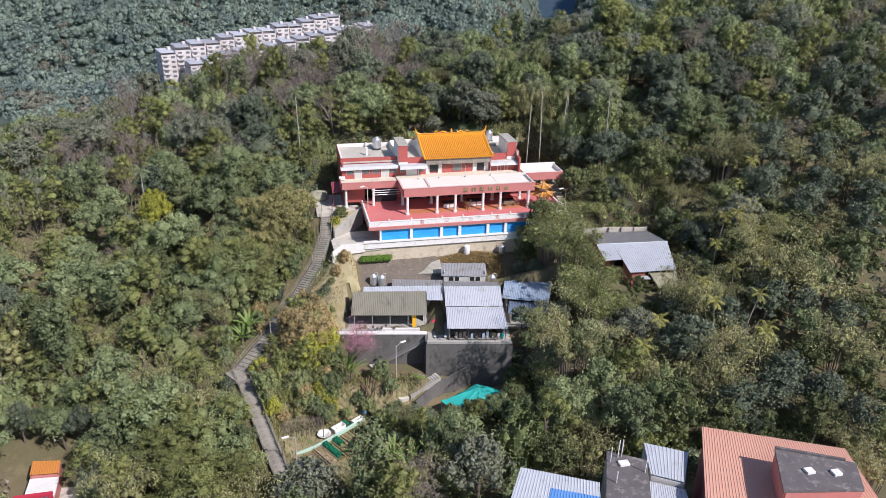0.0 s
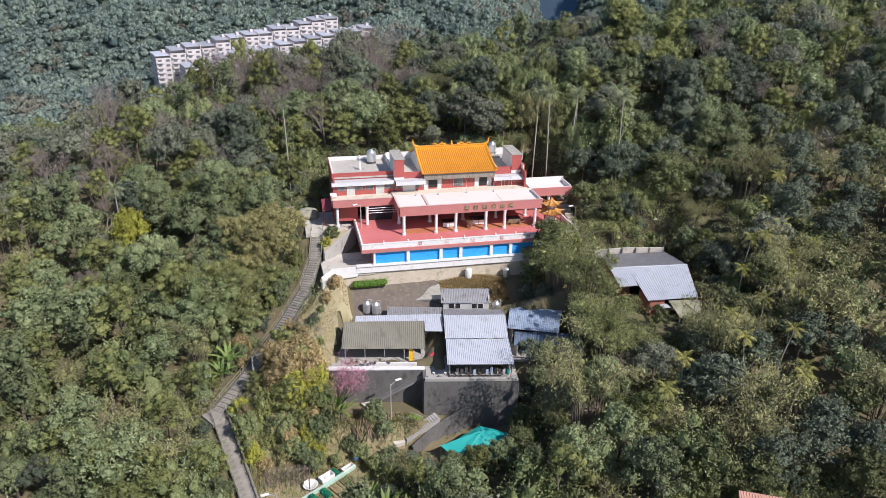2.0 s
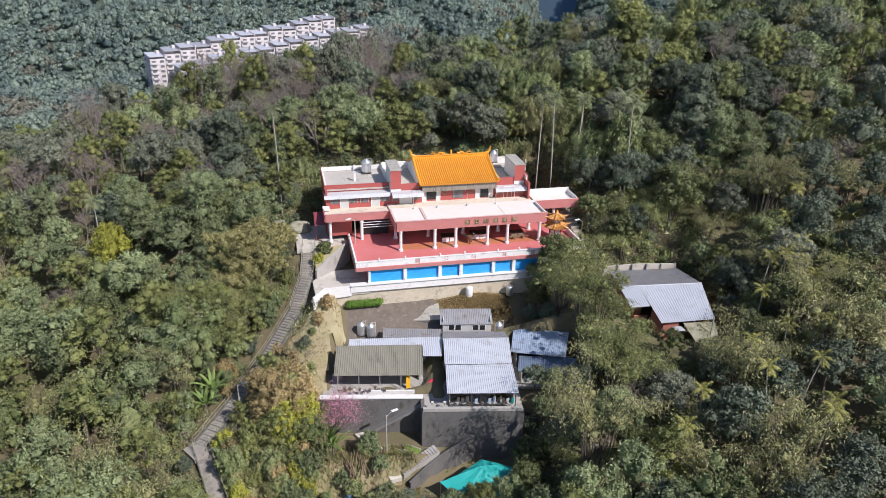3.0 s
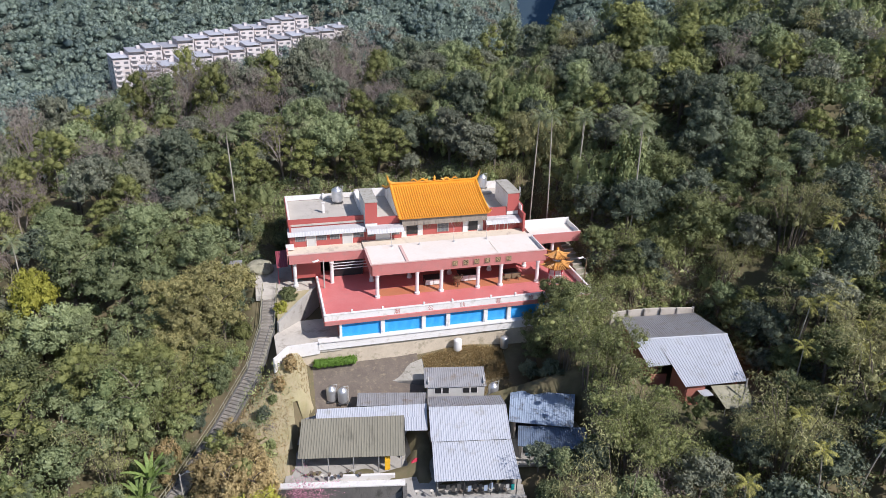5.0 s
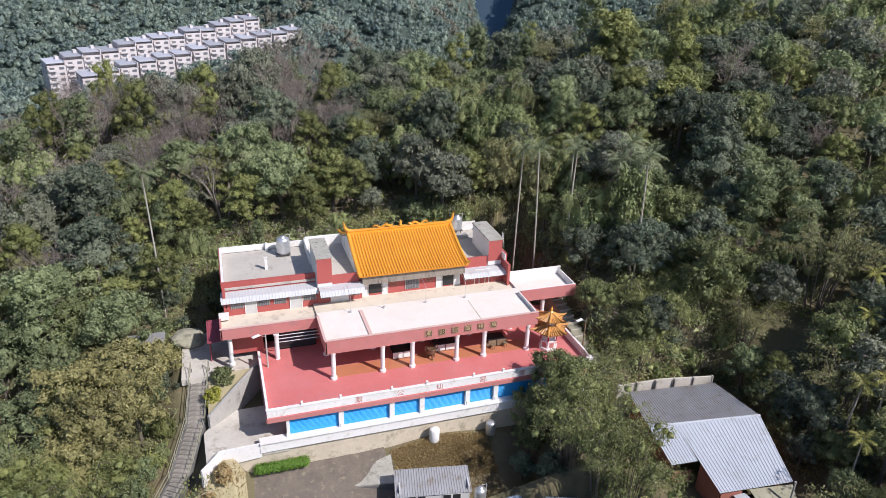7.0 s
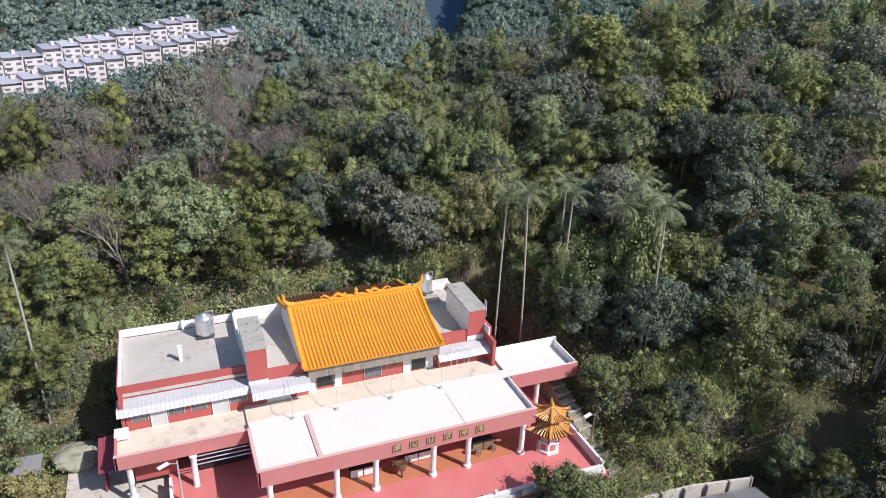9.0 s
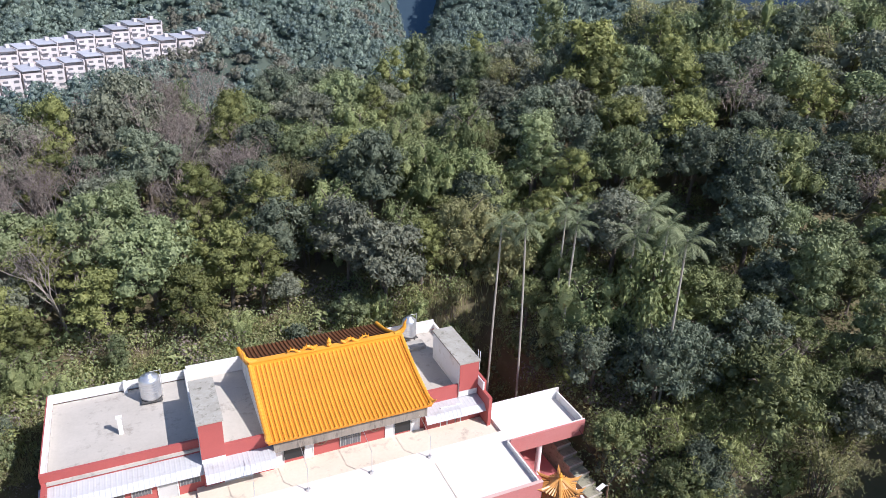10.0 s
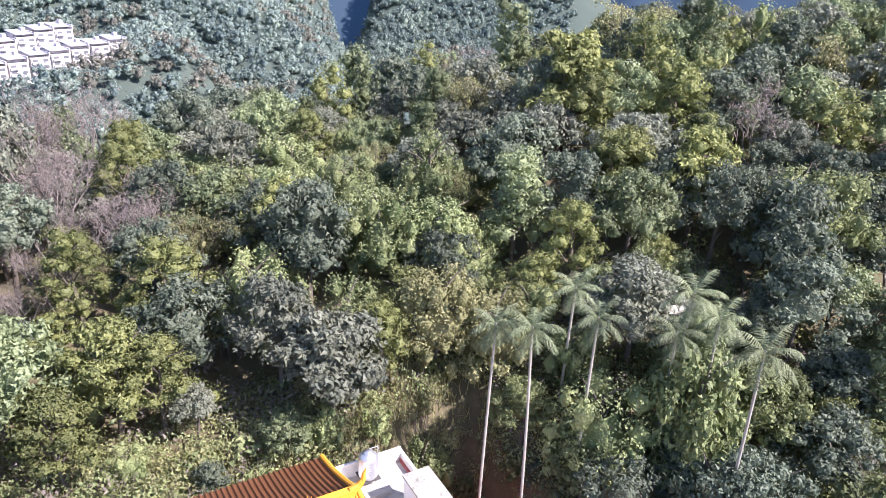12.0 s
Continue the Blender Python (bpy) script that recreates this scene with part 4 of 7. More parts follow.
for z, r, top in ((2.0, 1.62, 0.5), (3.15, 1.2, 0.1)):
    bm = bmesh.new()
    n = 6
    for k in range(n):
        a0, a1 = k * math.tau / n, (k + 1) * math.tau / n
        for i in range(6):
            f0, f1 = i / 6, (i + 1) / 6
            for lo, hi, up in ((0, 0.5, 0), (0.5, 1, 0)):
                quad = []
                for a_f, q in ((f0, lo), (f1, lo), (f1, hi), (f0, hi)):
                    e0 = Vector((r * math.cos(a0), r * math.sin(a0), 0)).lerp(Vector((r * math.cos(a1), r * math.sin(a1), 0)), a_f)
                    corner = abs(a_f - 0.5) * 2
                    e0 = e0 * (1 + 0.12 * corner ** 3)
                    rad = e0.lerp(e0.normalized() * top, q)
                    zz = z + 0.2 * corner ** 3 * (1 - q) ** 2 + 0.62 * q * (0.55 + 0.45 * q)
                    quad.append(bm.verts.new((rad.x, rad.y, zz)))
                bm.faces.new(quad)
    bmesh.ops.remove_doubles(bm, verts=bm.verts, dist=0.001)
    rf = part("pagoda_roof", bm, M["brown_tile"], burner)
    bm = bmesh.new()
    for k in range(n * 6):
        f = (k % 6) / 6
        a0, a1 = (k // 6) * math.tau / n, (k // 6 + 1) * math.tau / n
        e = Vector((r * math.cos(a0), r * math.sin(a0), 0)).lerp(Vector((r * math.cos(a1), r * math.sin(a1), 0)), f)
        c = abs(f - 0.5) * 2
        e = e * (1 + 0.14 * c ** 3)
        p = [Vector((*(e.lerp(e.normalized() * top, q)).xy, z + 0.05 + 0.2 * c ** 3 * (1 - q) ** 2 + 0.62 * q * (0.55 + 0.45 * q))) for q in (0, 0.5, 1)]
        if f == 0:
            tube(bm, p[0] + e.normalized() * 0.3 + Vector((0, 0, 0.16)), p[0], 0.02, 0.09, n=6)
        for u, w in zip(p, p[1:]):
            tube(bm, u, w, 0.12 if f == 0 else 0.085, 0.1 if f == 0 else 0.05, n=7)
    part("rib", bm, M["brown_glaze"], rf)
bm = bmesh.new()
lathe(bm, [(0.14, 3.7), (0.2, 3.85), (0.08, 3.98), (0.14, 4.1), (0.02, 4.35)], (0, 0, 0), 10)
part("finial", bm, M["glazed_tile"], burner)


def table(x, y, w, d, cloth, label, turn=0):
    ob = thing("offering_table", label, "table", (x, y, FLOOR + 0.02), "tables on the terrace", turn=turn)
    part("tabletop", boxes((-w / 2, w / 2, -d / 2, d / 2, 0.72, 0.78)), M["dark"], ob)
    part("front_cloth", boxes((-w / 2 + 0.06, -0.04, -d / 2 - 0.03, -d / 2, 0.1, 0.72), (0.04, w / 2 - 0.06, -d / 2 - 0.03, -d / 2, 0.1, 0.72)), cloth, ob)
    for sx in (-1, 1):
        for sy in (-1, 1):
            part("leg", boxes((sx * (w / 2 - 0.08) - 0.03, sx * (w / 2 - 0.08) + 0.03, sy * (d / 2 - 0.08) - 0.03, sy * (d / 2 - 0.08) + 0.03, 0, 0.72)), M["dark_metal"], ob)


table(23.2, 97.0, 2.0, 1.3, M["white_paint"], "dark table with white panels under the canopy")
table(27.4, 97.3, 2.2, 1.5, M["white_paint"], "dark table with white panels under the canopy")
table(32.4, 96.6, 1.8, 1.2, M["wood"], "brown wooden round-cornered table with stools")
for x, y in ((31.3, 95.9), (31.9, 95.6), (33.2, 95.7), (33.5, 96.4), (32.5, 97.5)):
    ob = thing("stool", "small brown wooden stool", "stool", (x, y, FLOOR + 0.02), "stools round the table")
    bm = bmesh.new()
    lathe(bm, [(0.2, 0.42), (0.2, 0.46)], n=12)
    part("seat", bm, M["wood"], ob)
    for k in range(3):
        a = k * math.tau / 3
        bm = bmesh.new()
        tube(bm, (0.16 * math.cos(a), 0.16 * math.sin(a), 0), (0.13 * math.cos(a), 0.13 * math.sin(a), 0.43), 0.025, n=6)
        part("leg", bm, M["wood"], ob)
cen = thing("incense_censer", "round bronze censer on three legs", "censer", (25.75, 95.7, FLOOR + 0.02))
bm = bmesh.new()
lathe(bm, [(0.2, 0.45), (0.38, 0.6), (0.45, 0.82), (0.38, 0.98), (0.48, 1.08), (0.43, 1.1), (0.2, 0.95)], n=16)
part("bowl", bm, M["bronze"], cen, smooth=True)
for sx in (-1, 1):
    bm = bmesh.new()
    sweep(bm, [(sx * 0.44, 0, 0.85), (sx * 0.62, 0, 1.0), (sx * 0.6, 0, 1.3), (sx * 0.46, 0, 1.34)], [0.05] * 4, 6)
    part("handle", bm, M["bronze"], cen)
for k in range(3):
    a = k * math.tau / 3 + 0.5
    bm = bmesh.new()
    tube(bm, (0.4 * math.cos(a), 0.4 * math.sin(a), 0), (0.26 * math.cos(a), 0.26 * math.sin(a), 0.58), 0.06, 0.1, n=7)
    part("leg", bm, M["bronze"], cen)


def street_lamp(x, y, z, h, turn, label="slim street lamp with a white LED head", metal="concrete", lean=0.0):
    ob = thing("street_lamp", label, "street lamp", (x, y, z), "street lamps", turn=turn)
    bm = bmesh.new()
    tube(bm, (0, 0, -0.3), (lean, 0, h), 0.09, 0.06, n=8)
    part("pole", bm, M[metal], ob)
    bm = bmesh.new()
    tube(bm, (lean, 0, h - 0.2), (lean - 0.7, 0, h + 0.25), 0.03, n=6)
    part("arm", bm, M["steel"], ob)
    bm = boxes((lean - 1.35, lean - 0.6, -0.13, 0.13, h + 0.2, h + 0.3))
    part("head", bm, M["white_paint"], ob)


street_lamp(11.1, 98.2, FLOOR, 3.4, 30, "leaning street lamp with a white head beside the terrace")
street_lamp(40.6, 93.9, 16.3, 4.0, 20, "dark wooden pole street lamp with a white head", "wood")
street_lamp(11.2, 72.6, 4.2, 5.0, -160, "slim street lamp beside the retaining wall")
street_lamp(-1.4, 60.6, 1.9, 5.0, 10, "slim street lamp beside the garden")
street_lamp(-3.7, 79.4, 7.0, 3.3, 170)
side = thing("side_steps", "mossy stepped concrete wall falling beside the terrace", "stairs", kind="structure")
proto = lip = None
SIDE = [(40.7, 102.6, 19.7), (41.0, 99.6, 18.8), (41.5, 95.2, 16.7), (42.1, 92.4, 15.5)]
for (ax, ay, az), (bx, by, bz) in zip(SIDE, SIDE[1:]):
    n = max(2, round(math.hypot(bx - ax, by - ay) / 0.75))
    for k in range(n):
        f = (k + 0.5) / n
        turn = math.degrees(math.atan2(bx - ax, ay - by))
        for name, spec, mat in (("step", (-0.62, 0.62, -0.42, 0.4, -3.0, 0.0), "mossy"), ("lip", (-0.63, 0.63, -0.45, -0.39, -0.1, 0.015), "pale_concrete")):
            if name == "step" and proto or name == "lip" and lip:
                ob = new(name, (proto if name == "step" else lip).data)
                ob.parent = side
            else:
                ob = part(name, boxes(spec), M[mat], side)
                if name == "step":
                    proto = ob
                else:
                    lip = ob
            ob.matrix_basis = pose(ax + (bx - ax) * f, ay + (by - ay) * f, az + (bz - az) * f, 0, 0, turn)
for k, (a, b, sag) in enumerate((((40.6, 93.9, 20.3), (44.0, 112.0, 25.0), 1.0), ((40.6, 93.9, 20.2), (52.0, 100.0, 24.0), 0.8))):
    bm = bmesh.new()
    pts = [Vector(a).lerp(Vector(b), i / 12) - Vector((0, 0, 4 * sag * (i / 12) * (1 - i / 12))) for i in range(13)]
    sweep(bm, pts, [0.018] * 13, 4)
    tagged(part("cable", bm, M["dark"]), "thin black cable slung from the lamp pole", "cable", "cables")

# red lean-to, side plaza, bank and drive
hut = thing("lean_to", "dark red sheet-metal lean-to against the temple's side", "shed", (6.6, 101.5, 16.6))
bm = bmesh.new()
tin(bm, (6.1, 100.4, 19.3), (7.4, 100.4, 19.4), (7.4, 103.2, 20.2), (6.1, 103.2, 20.1))
ob = part("roof", bm, M["tin_red"], hut)
ob.matrix_parent_inverse = hut.matrix_basis.inverted()
ob = part("side_wall", boxes((6.2, 6.3, 101.6, 103.1, 16.3, 19.6)), M["tin_red"], hut)
ob.matrix_parent_inverse = hut.matrix_basis.inverted()
bm = bmesh.new()
slab(bm, [(3.6, 99.2, 16.66), (10.3, 99.4, 16.66), (10.3, 107.0, 16.66), (3.6, 107.0, 16.66)], 0.6)
tagged(part("side_plaza", bm, M["pale_concrete"]), "pale concrete yard beside the temple", "pavement", kind="structure")
bm = bmesh.new()
slab(bm, [(5.4, 89.3, 14.45), (6.6, 90.6, 14.5), (12.0, 90.6, 14.5), (12.0, 96.5, 14.5), (7.0, 96.5, 14.5), (5.2, 94.0, 14.45)], 0.6)
tagged(part("drive", bm, M["pale_concrete"]), "pale concrete drive in front of the shutters", "pavement", kind="structure")
bm = bmesh.new()
wall_run(bm, [(5.0, 88.9, 14.85), (6.5, 90.55, 15.1), (9.7, 90.6, 15.15)], 0.18, [13.2, 13.6, 13.8])
tagged(part("drive_parapet", bm, M["white_paint"]), "white parapet at the end of the drive", "wall", kind="structure")
bm = bmesh.new()
wall_run(bm, [(5.7, 94.6, 15.7), (8.3, 96.9, 16.9), (10.35, 99.6, 17.2)], 0.25, 13.5)
tagged(part("bank_wall", bm, M["concrete"]), "sloping grey concrete wall holding a grassy bank", "wall", kind="structure")
bm = bmesh.new()
slab(bm, [(5.7, 95.0, 15.5), (8.2, 97.1, 16.6), (10.2, 99.4, 16.8), (5.9, 99.4, 16.6)], 1.2)
tagged(part("grass_bank", bm, M["dry_grass"]), "small grassy bank with shrubs", "bank", kind="structure")
rock = bmesh.new()
bmesh.ops.create_icosphere(rock, subdivisions=3, radius=1.3)
for v in rock.verts:
    v.co = Vector((v.co.x * 1.3, v.co.y, v.co.z * 0.75)) * (1 + 0.25 * noise.noise(v.co * 1.1))
    v.co += Vector((4.3, 105.5, 17.1))
tagged(part("boulder", rock, M["mossy"]), "large brown boulder beside the yard", "boulder")
green = thing("green_hut", "small hut with a pale green wall above the stairs", "hut", (0.6, 103.6, 16.6))
ob = part("wall", boxes((-1.2, 1.4, -0.9, 0.9, -0.8, 1.9)), M["pale_green"], green)
part("roof", boxes((-1.5, 1.7, -1.2, 1.2, 1.9, 2.05)), M["tin_grey"], green)

# ---- the long flight of steps ----
flight = thing("stair_flight", "long grey concrete stairway up the wooded slope", "stairs", (0, 0, 0), kind="structure")
step_no = 0
for (ax, ay, az), (bx, by, bz) in zip(STAIR, STAIR[1:]):
    a, b = Vector((ax, ay, az)), Vector((bx, by, bz))
    flat = Vector((bx - ax, by - ay, 0))
    n = max(3, round(abs(az - bz) / 0.165))
    yaw = math.degrees(math.atan2(flat.y, flat.x))
    d = flat.length / n
    proto = None
    for k in range(n):
        p = a.lerp(b, (k + 0.5) / n)
        if proto is None:
            proto = part("step", boxes((-d / 2 - 0.02, d / 2 + 0.02, -0.7, 0.7, -0.45, 0)), M["worn_step"], flight)
            st = proto
        else:
            st = new("step", proto.data)
            st.parent = flight
        st.matrix_basis = pose(p.x, p.y, az + (bz - az) * (k + 0.5) / n + 0.08, 0, 0, yaw)
    n_dir = Vector((-flat.y, flat.x, 0)).normalized()
    for s in (-1, 1):
        bm = bmesh.new()
        q0, q1 = a + n_dir * s * 0.78, b + n_dir * s * 0.78
        wall_run(bm, [(q0.x, q0.y, az + 0.22), (q1.x, q1.y, bz + 0.22)], 0.14, [az - 0.5, bz - 0.5])
        part("stringer", bm, M["dark_concrete"], flight)
        bm = bmesh.new()
        posts = max(2, round(flat.length / 1.6))
        for k in range(posts + 1):
            p = q0.lerp(q1, k / posts)
            tube(bm, (p.x, p.y, p.z), (p.x, p.y, p.z + 1.0), 0.035, n=6)
        for hgt in (0.55, 1.0):
            tube(bm, q0 + Vector((0, 0, hgt)), q1 + Vector((0, 0, hgt)), 0.03, n=6)
        part("railing", bm, M["mossy"], flight)
bm = bmesh.new()
slab(bm, [(-9.3, 75.3, 5.98), (-8.0, 73.4, 5.98), (-5.9, 75.2, 5.98), (-7.2, 77.2, 5.98)], 0.5)
part("landing", bm, M["worn_step"], flight)

# ---- the lower yard ----
M["ramp_grey"] = surface("ramp_grey", (0.21, 0.205, 0.195), (0.15, 0.145, 0.135), 0.95, 0.6, 6, 0.9, 0.2)
def low(u, v, z):
    return tuple(LOW @ Vector((u, v, z)))


def low_box(name, spec, material, label, category, kind=""):
    ob = part(name, boxes(spec), material)
    ob.matrix_world = LOW
    return tagged(ob, label, category, kind=kind)


low_box("yard_edge_floor", (-2.35, 8.2, 0.05, 2.0, 7.9, 8.2), M["concrete"], "worn grey concrete strip along the yard wall", "pavement", "structure")
low_box("shed_floor", (8.2, 15.4, 4.4, 11.5, 7.9, 8.2), M["concrete"], "worn grey concrete floor under the blue sheds", "pavement", "structure")
low_box("yard_floor", (-13.4, 8.2, 2.0, 11.5, 7.9, 8.2), M["concrete"], "worn grey concrete yard behind the retaining wall", "pavement", "structure")
bm = boxes((-13.8, -2.6, 1.7, 2.2, 3.6, 8.7), (-2.6, 8.2, -0.45, 0.05, 0.5, 8.6), (-2.75, -2.35, -0.3, 2.0, 2.0, 8.6))
ob = part("retaining_wall", bm, M["dark_concrete"])
ob.matrix_world = LOW
tagged(ob, "tall dark stained concrete retaining wall", "wall", kind="structure")
bm = boxes((-14.2, -2.5, 1.62, 2.3, 8.7, 8.82))
ob = part("wall_coping", bm, M["white_paint"])
ob.matrix_world = LOW
tagged(ob, "white painted coping on the retaining wall", "coping", kind="structure")
bm = boxes((-2.5, 8.0, -0.5, -0.1, 8.6, 8.95))
ob = part("wall_kerb", bm, M["concrete"])
ob.matrix_world = LOW
tagged(ob, "grey kerb along the yard's edge", "kerb", kind="structure")
bm = bmesh.new()
m = LOW
v = [m @ Vector(p) for p in ((-8.7, 0.95, 4.6), (-2.8, 1.05, 8.1), (-2.8, 1.69, 8.1), (-8.7, 1.69, 4.6))]
slab(bm, v, 0.35)
tagged(part("ramp_strip", bm, M["ramp_grey"]), "grey diagonal concrete ramp against the wall", "ramp", kind="structure")


def low_roof(name, corners, material, label, wall=None, wall_z=8.2, wall_mat="grey_panel", pitch=0.22, back=None):
    """A shed of the lower yard: sheet roof over four corners (front left, front right, back right, back left) and plain walls."""
    ob = thing(name, label, "shed")
    c = [Vector(low(*p)) for p in corners]
    bm = bmesh.new()
    tin(bm, *c, pitch=pitch)
    part("roof", bm, material, ob)
    if wall:
        u0, u1, v0, v1, z1 = wall
        for spec in ((u0, u0 + 0.12, v0, v1, wall_z, z1), (u1 - 0.12, u1, v0, v1, wall_z, z1), (u0 + 0.12, u1 - 0.12, v1 - 0.12, v1, wall_z, z1)):
            w = part("wall", boxes(spec), M[wall_mat], ob)
            w.matrix_basis = LOW
    return ob


kit = low_roof("kitchen_shed", [(0.0, 0.05, 10.5), (7.55, 0.05, 10.5), (7.4, 4.5, 11.15), (0.0, 4.4, 11.15)], M["tin_white"], "open-fronted kitchen shed with a white corrugated roof", (0.3, 7.3, 1.2, 8.4, 10.4))
bm = bmesh.new()
tin(bm, low(-0.1, 4.3, 11.3), low(7.35, 4.4, 11.3), low(7.46, 8.6, 12.06), low(-0.1, 8.45, 12.06))
part("upper_roof", bm, M["tin_white"], kit)
bm = bmesh.new()
tin(bm, low(-0.1, 8.46, 12.04), low(7.46, 8.6, 12.04), low(7.26, 10.7, 11.6), low(-0.07, 10.75, 11.6))
part("back_roof", bm, M["tin_grey"], kit)
for u in (0.2, 2.6, 5.0, 7.3):
    bm = bmesh.new()
    tube(bm, low(u, 0.3, 8.2), low(u, 0.3, 10.5), 0.05, n=6)
    part("post", bm, M["dark_metal"], kit)
olive = low_roof("dining_shed", [(-12.2, 3.72, 10.27), (-2.5, 3.75, 10.27), (-2.5, 7.9, 11.6), (-12.2, 7.7, 11.6)], M["tin_olive"], "long open shed with a weathered olive corrugated roof", (-12.0, -2.8, 5.8, 7.7, 10.9), pitch=0.24)
for u in (-11.8, -9.5, -7.2, -4.9, -2.8):
    bm = bmesh.new()
    tube(bm, low(u, 4.0, 8.2), low(u, 4.0, 10.3), 0.05, n=6)
    part("post", bm, M["steel"], olive)
low_roof("link_shed", [(-2.45, 6.05, 11.25), (-0.3, 6.0, 11.25), (-0.25, 7.9, 11.38), (-2.45, 7.9, 11.38)], M["tin_white"], "small pale sheet roof between the sheds", pitch=0.24)
low_roof("store_shed", [(-10.9, 7.75, 11.38), (-0.3, 7.9, 11.38), (-0.2, 9.75, 11.5), (-10.9, 9.3, 11.5)], M["tin_white"], "store shed with a pale corrugated roof", (-10.7, -0.4, 8.0, 9.3, 11.2))
low_roof("back_shed", [(-7.1, 9.8, 11.35), (-0.2, 9.9, 11.35), (-0.17, 12.0, 11.2), (-7.1, 12.2, 11.2)], M["tin_grey"], "back shed with a dull grey corrugated roof", (-7.0, -0.3, 9.9, 12.0, 11.1))
low_roof("side_shed", [(-12.6, 6.6, 9.5), (-10.9, 6.6, 9.6), (-10.9, 9.6, 10.6), (-12.2, 9.6, 10.2)], M["tin_grey"], "small grey lean-to roof", pitch=0.25)
hut = low_roof("upper_hut", [(-0.34, 11.8, 11.9), (6.0, 11.9, 11.9), (5.9, 14.1, 12.8), (-0.3, 14.1, 12.8)], M["tin_grey"], "small hut with a grey sheet roof and windows", (0.0, 5.8, 12.1, 14.0, 12.4), 9.0)
w = part("front_wall", boxes((0.0, 5.8, 12.0, 12.12, 9.0, 11.85)), M["grey_panel"], hut)
w.matrix_basis = LOW
for u in (0.7, 1.5, 3.6, 4.4):
    w = part("window", boxes((u, u + 0.65, 11.96, 12.0, 11.1, 11.75)), M["dark"], hut, "dark glazed window")
    w.matrix_basis = LOW
    f = part("frame", boxes((u - 0.05, u, 11.94, 12.0, 11.05, 11.8), (u + 0.65, u + 0.7, 11.94, 12.0, 11.05, 11.8), (u, u + 0.65, 11.94, 12.0, 11.75, 11.8)), M["white_paint"], w)
low_roof("blue_shed", [(7.7, 7.8, 10.6), (13.8, 6.6, 10.6), (15.0, 10.95, 11.3), (8.5, 11.95, 11.3)], M["tin_blue"], "shed with a patched blue-grey corrugated roof in tree shade", (8.4, 13.6, 8.2, 10.8, 10.7), wall_mat="concrete")
c_shed = low_roof("front_blue_shed", [(8.2, 5.15, 9.8), (15.1, 4.3, 9.8), (15.1, 6.95, 10.3), (8.6, 7.5, 10.3)], M["tin_navy"], "low shed with a dark blue corrugated roof", (8.6, 14.8, 5.2, 7.0, 9.8), wall_mat="concrete")
w = part("gutter", boxes((8.2, 13.0, 4.9, 5.1, 9.55, 9.75)), M["pale_green"], c_shed, "pale green gutter")
w.matrix_basis = LOW @ pose(0, 0.2, 0, 0, 0, -7)
for u, v, z, lab in ((-9.75, 12.4, 9.7, "stainless steel water tank on a dark stand"), (-8.6, 12.1, 9.7, "stainless steel water tank on a dark stand"), (6.8, 12.5, 9.6, "stainless steel water tank behind the hut")):
    p = low(u, v, z)
    water_tank(p[0], p[1], p[2], 0.5, 1.3, 0.6, lab)
ledge = thing("stone_ledge", "grey concrete basin wall with dark stained faces behind the hut", "ledge", kind="structure")
bm = bmesh.new()
ring = [(15.7, 89.4, 10.9), (17.0, 88.2, 10.9), (20.2, 87.4, 11.2), (20.4, 89.9, 12.1)]
slab(bm, ring, 0.12)
part("top", bm, M["stained_slab"], ledge)
for a, b in zip(ring, ring[1:]):
    bm = bmesh.new()
    wall_run(bm, [(a[0], a[1], a[2] - 0.13), (b[0], b[1], b[2] - 0.13)], 0.14, 8.6)
    part("face", bm, M["dark_concrete"], ledge)
# slope between the yard and the temple: dark netted earth, grass mound, tanks
bm = bmesh.new()
n = 14
vs = []
for j in range(6):
    for i in range(n + 1):
        x = 8.6 + (20.0 - 8.6) * i / n
        y = 90.8 - 1.0 * j - 0.02 * (i % 3)
        z = height(x, y) + 0.12 + 0.06 * noise.noise(Vector((x, y, 0)))
        vs.append(bm.verts.new((x, y, z)))
for j in range(5):
    for i in range(n):
        bm.faces.new((vs[j * (n + 1) + i], vs[(j + 1) * (n + 1) + i], vs[(j + 1) * (n + 1) + i + 1], vs[j * (n + 1) + i + 1]))
tagged(part("netted_slope", bm, surface("netted_earth", (0.17, 0.14, 0.11), (0.11, 0.09, 0.075), 0.95, 0.9, 7, 0.95, 0.5, stain=(0.24, 0.2, 0.14))), "dark earth slope below the temple wall", "slope", kind="structure")
bm = bmesh.new()
n, k = 20, 24
vs = {}
for i in range(n + 1):
    for j in range(k + 1):
        x, y = 0.5 + 8.6 * i / n, 76.5 + 14.0 * j / k
        if float(near_stair(np.array(x), np.array(y))[0]) > 1.15 and (to_low(x, y)[0] < -12.9 or to_low(x, y)[1] > 10.5 or x < 4.5):
            st = near_stair(np.array(x - 0.3), np.array(y))[0] < near_stair(np.array(x + 0.3), np.array(y))[0]
            if st:
                vs[i, j] = bm.verts.new((x, y, height(x, y) + 0.07))
for i in range(n):
    for j in range(k):
        c = [(i, j), (i + 1, j), (i + 1, j + 1), (i, j + 1)]
        if all(q in vs for q in c):
            bm.faces.new([vs[q] for q in c])
tagged(part("grass_slope", bm, M["dry_grass"], smooth=True), "dry yellow grass slope beside the stairs", "bank", kind="structure")
pipe = thing("roof_drum", "pale plastic drum at the foot of the temple wall", "drum", (24.4, 90.0, 12.6))
bm = bmesh.new()
lathe(bm, [(0.42, 0), (0.45, 0.1), (0.45, 1.2), (0.4, 1.3), (0.1, 1.36)], n=14)
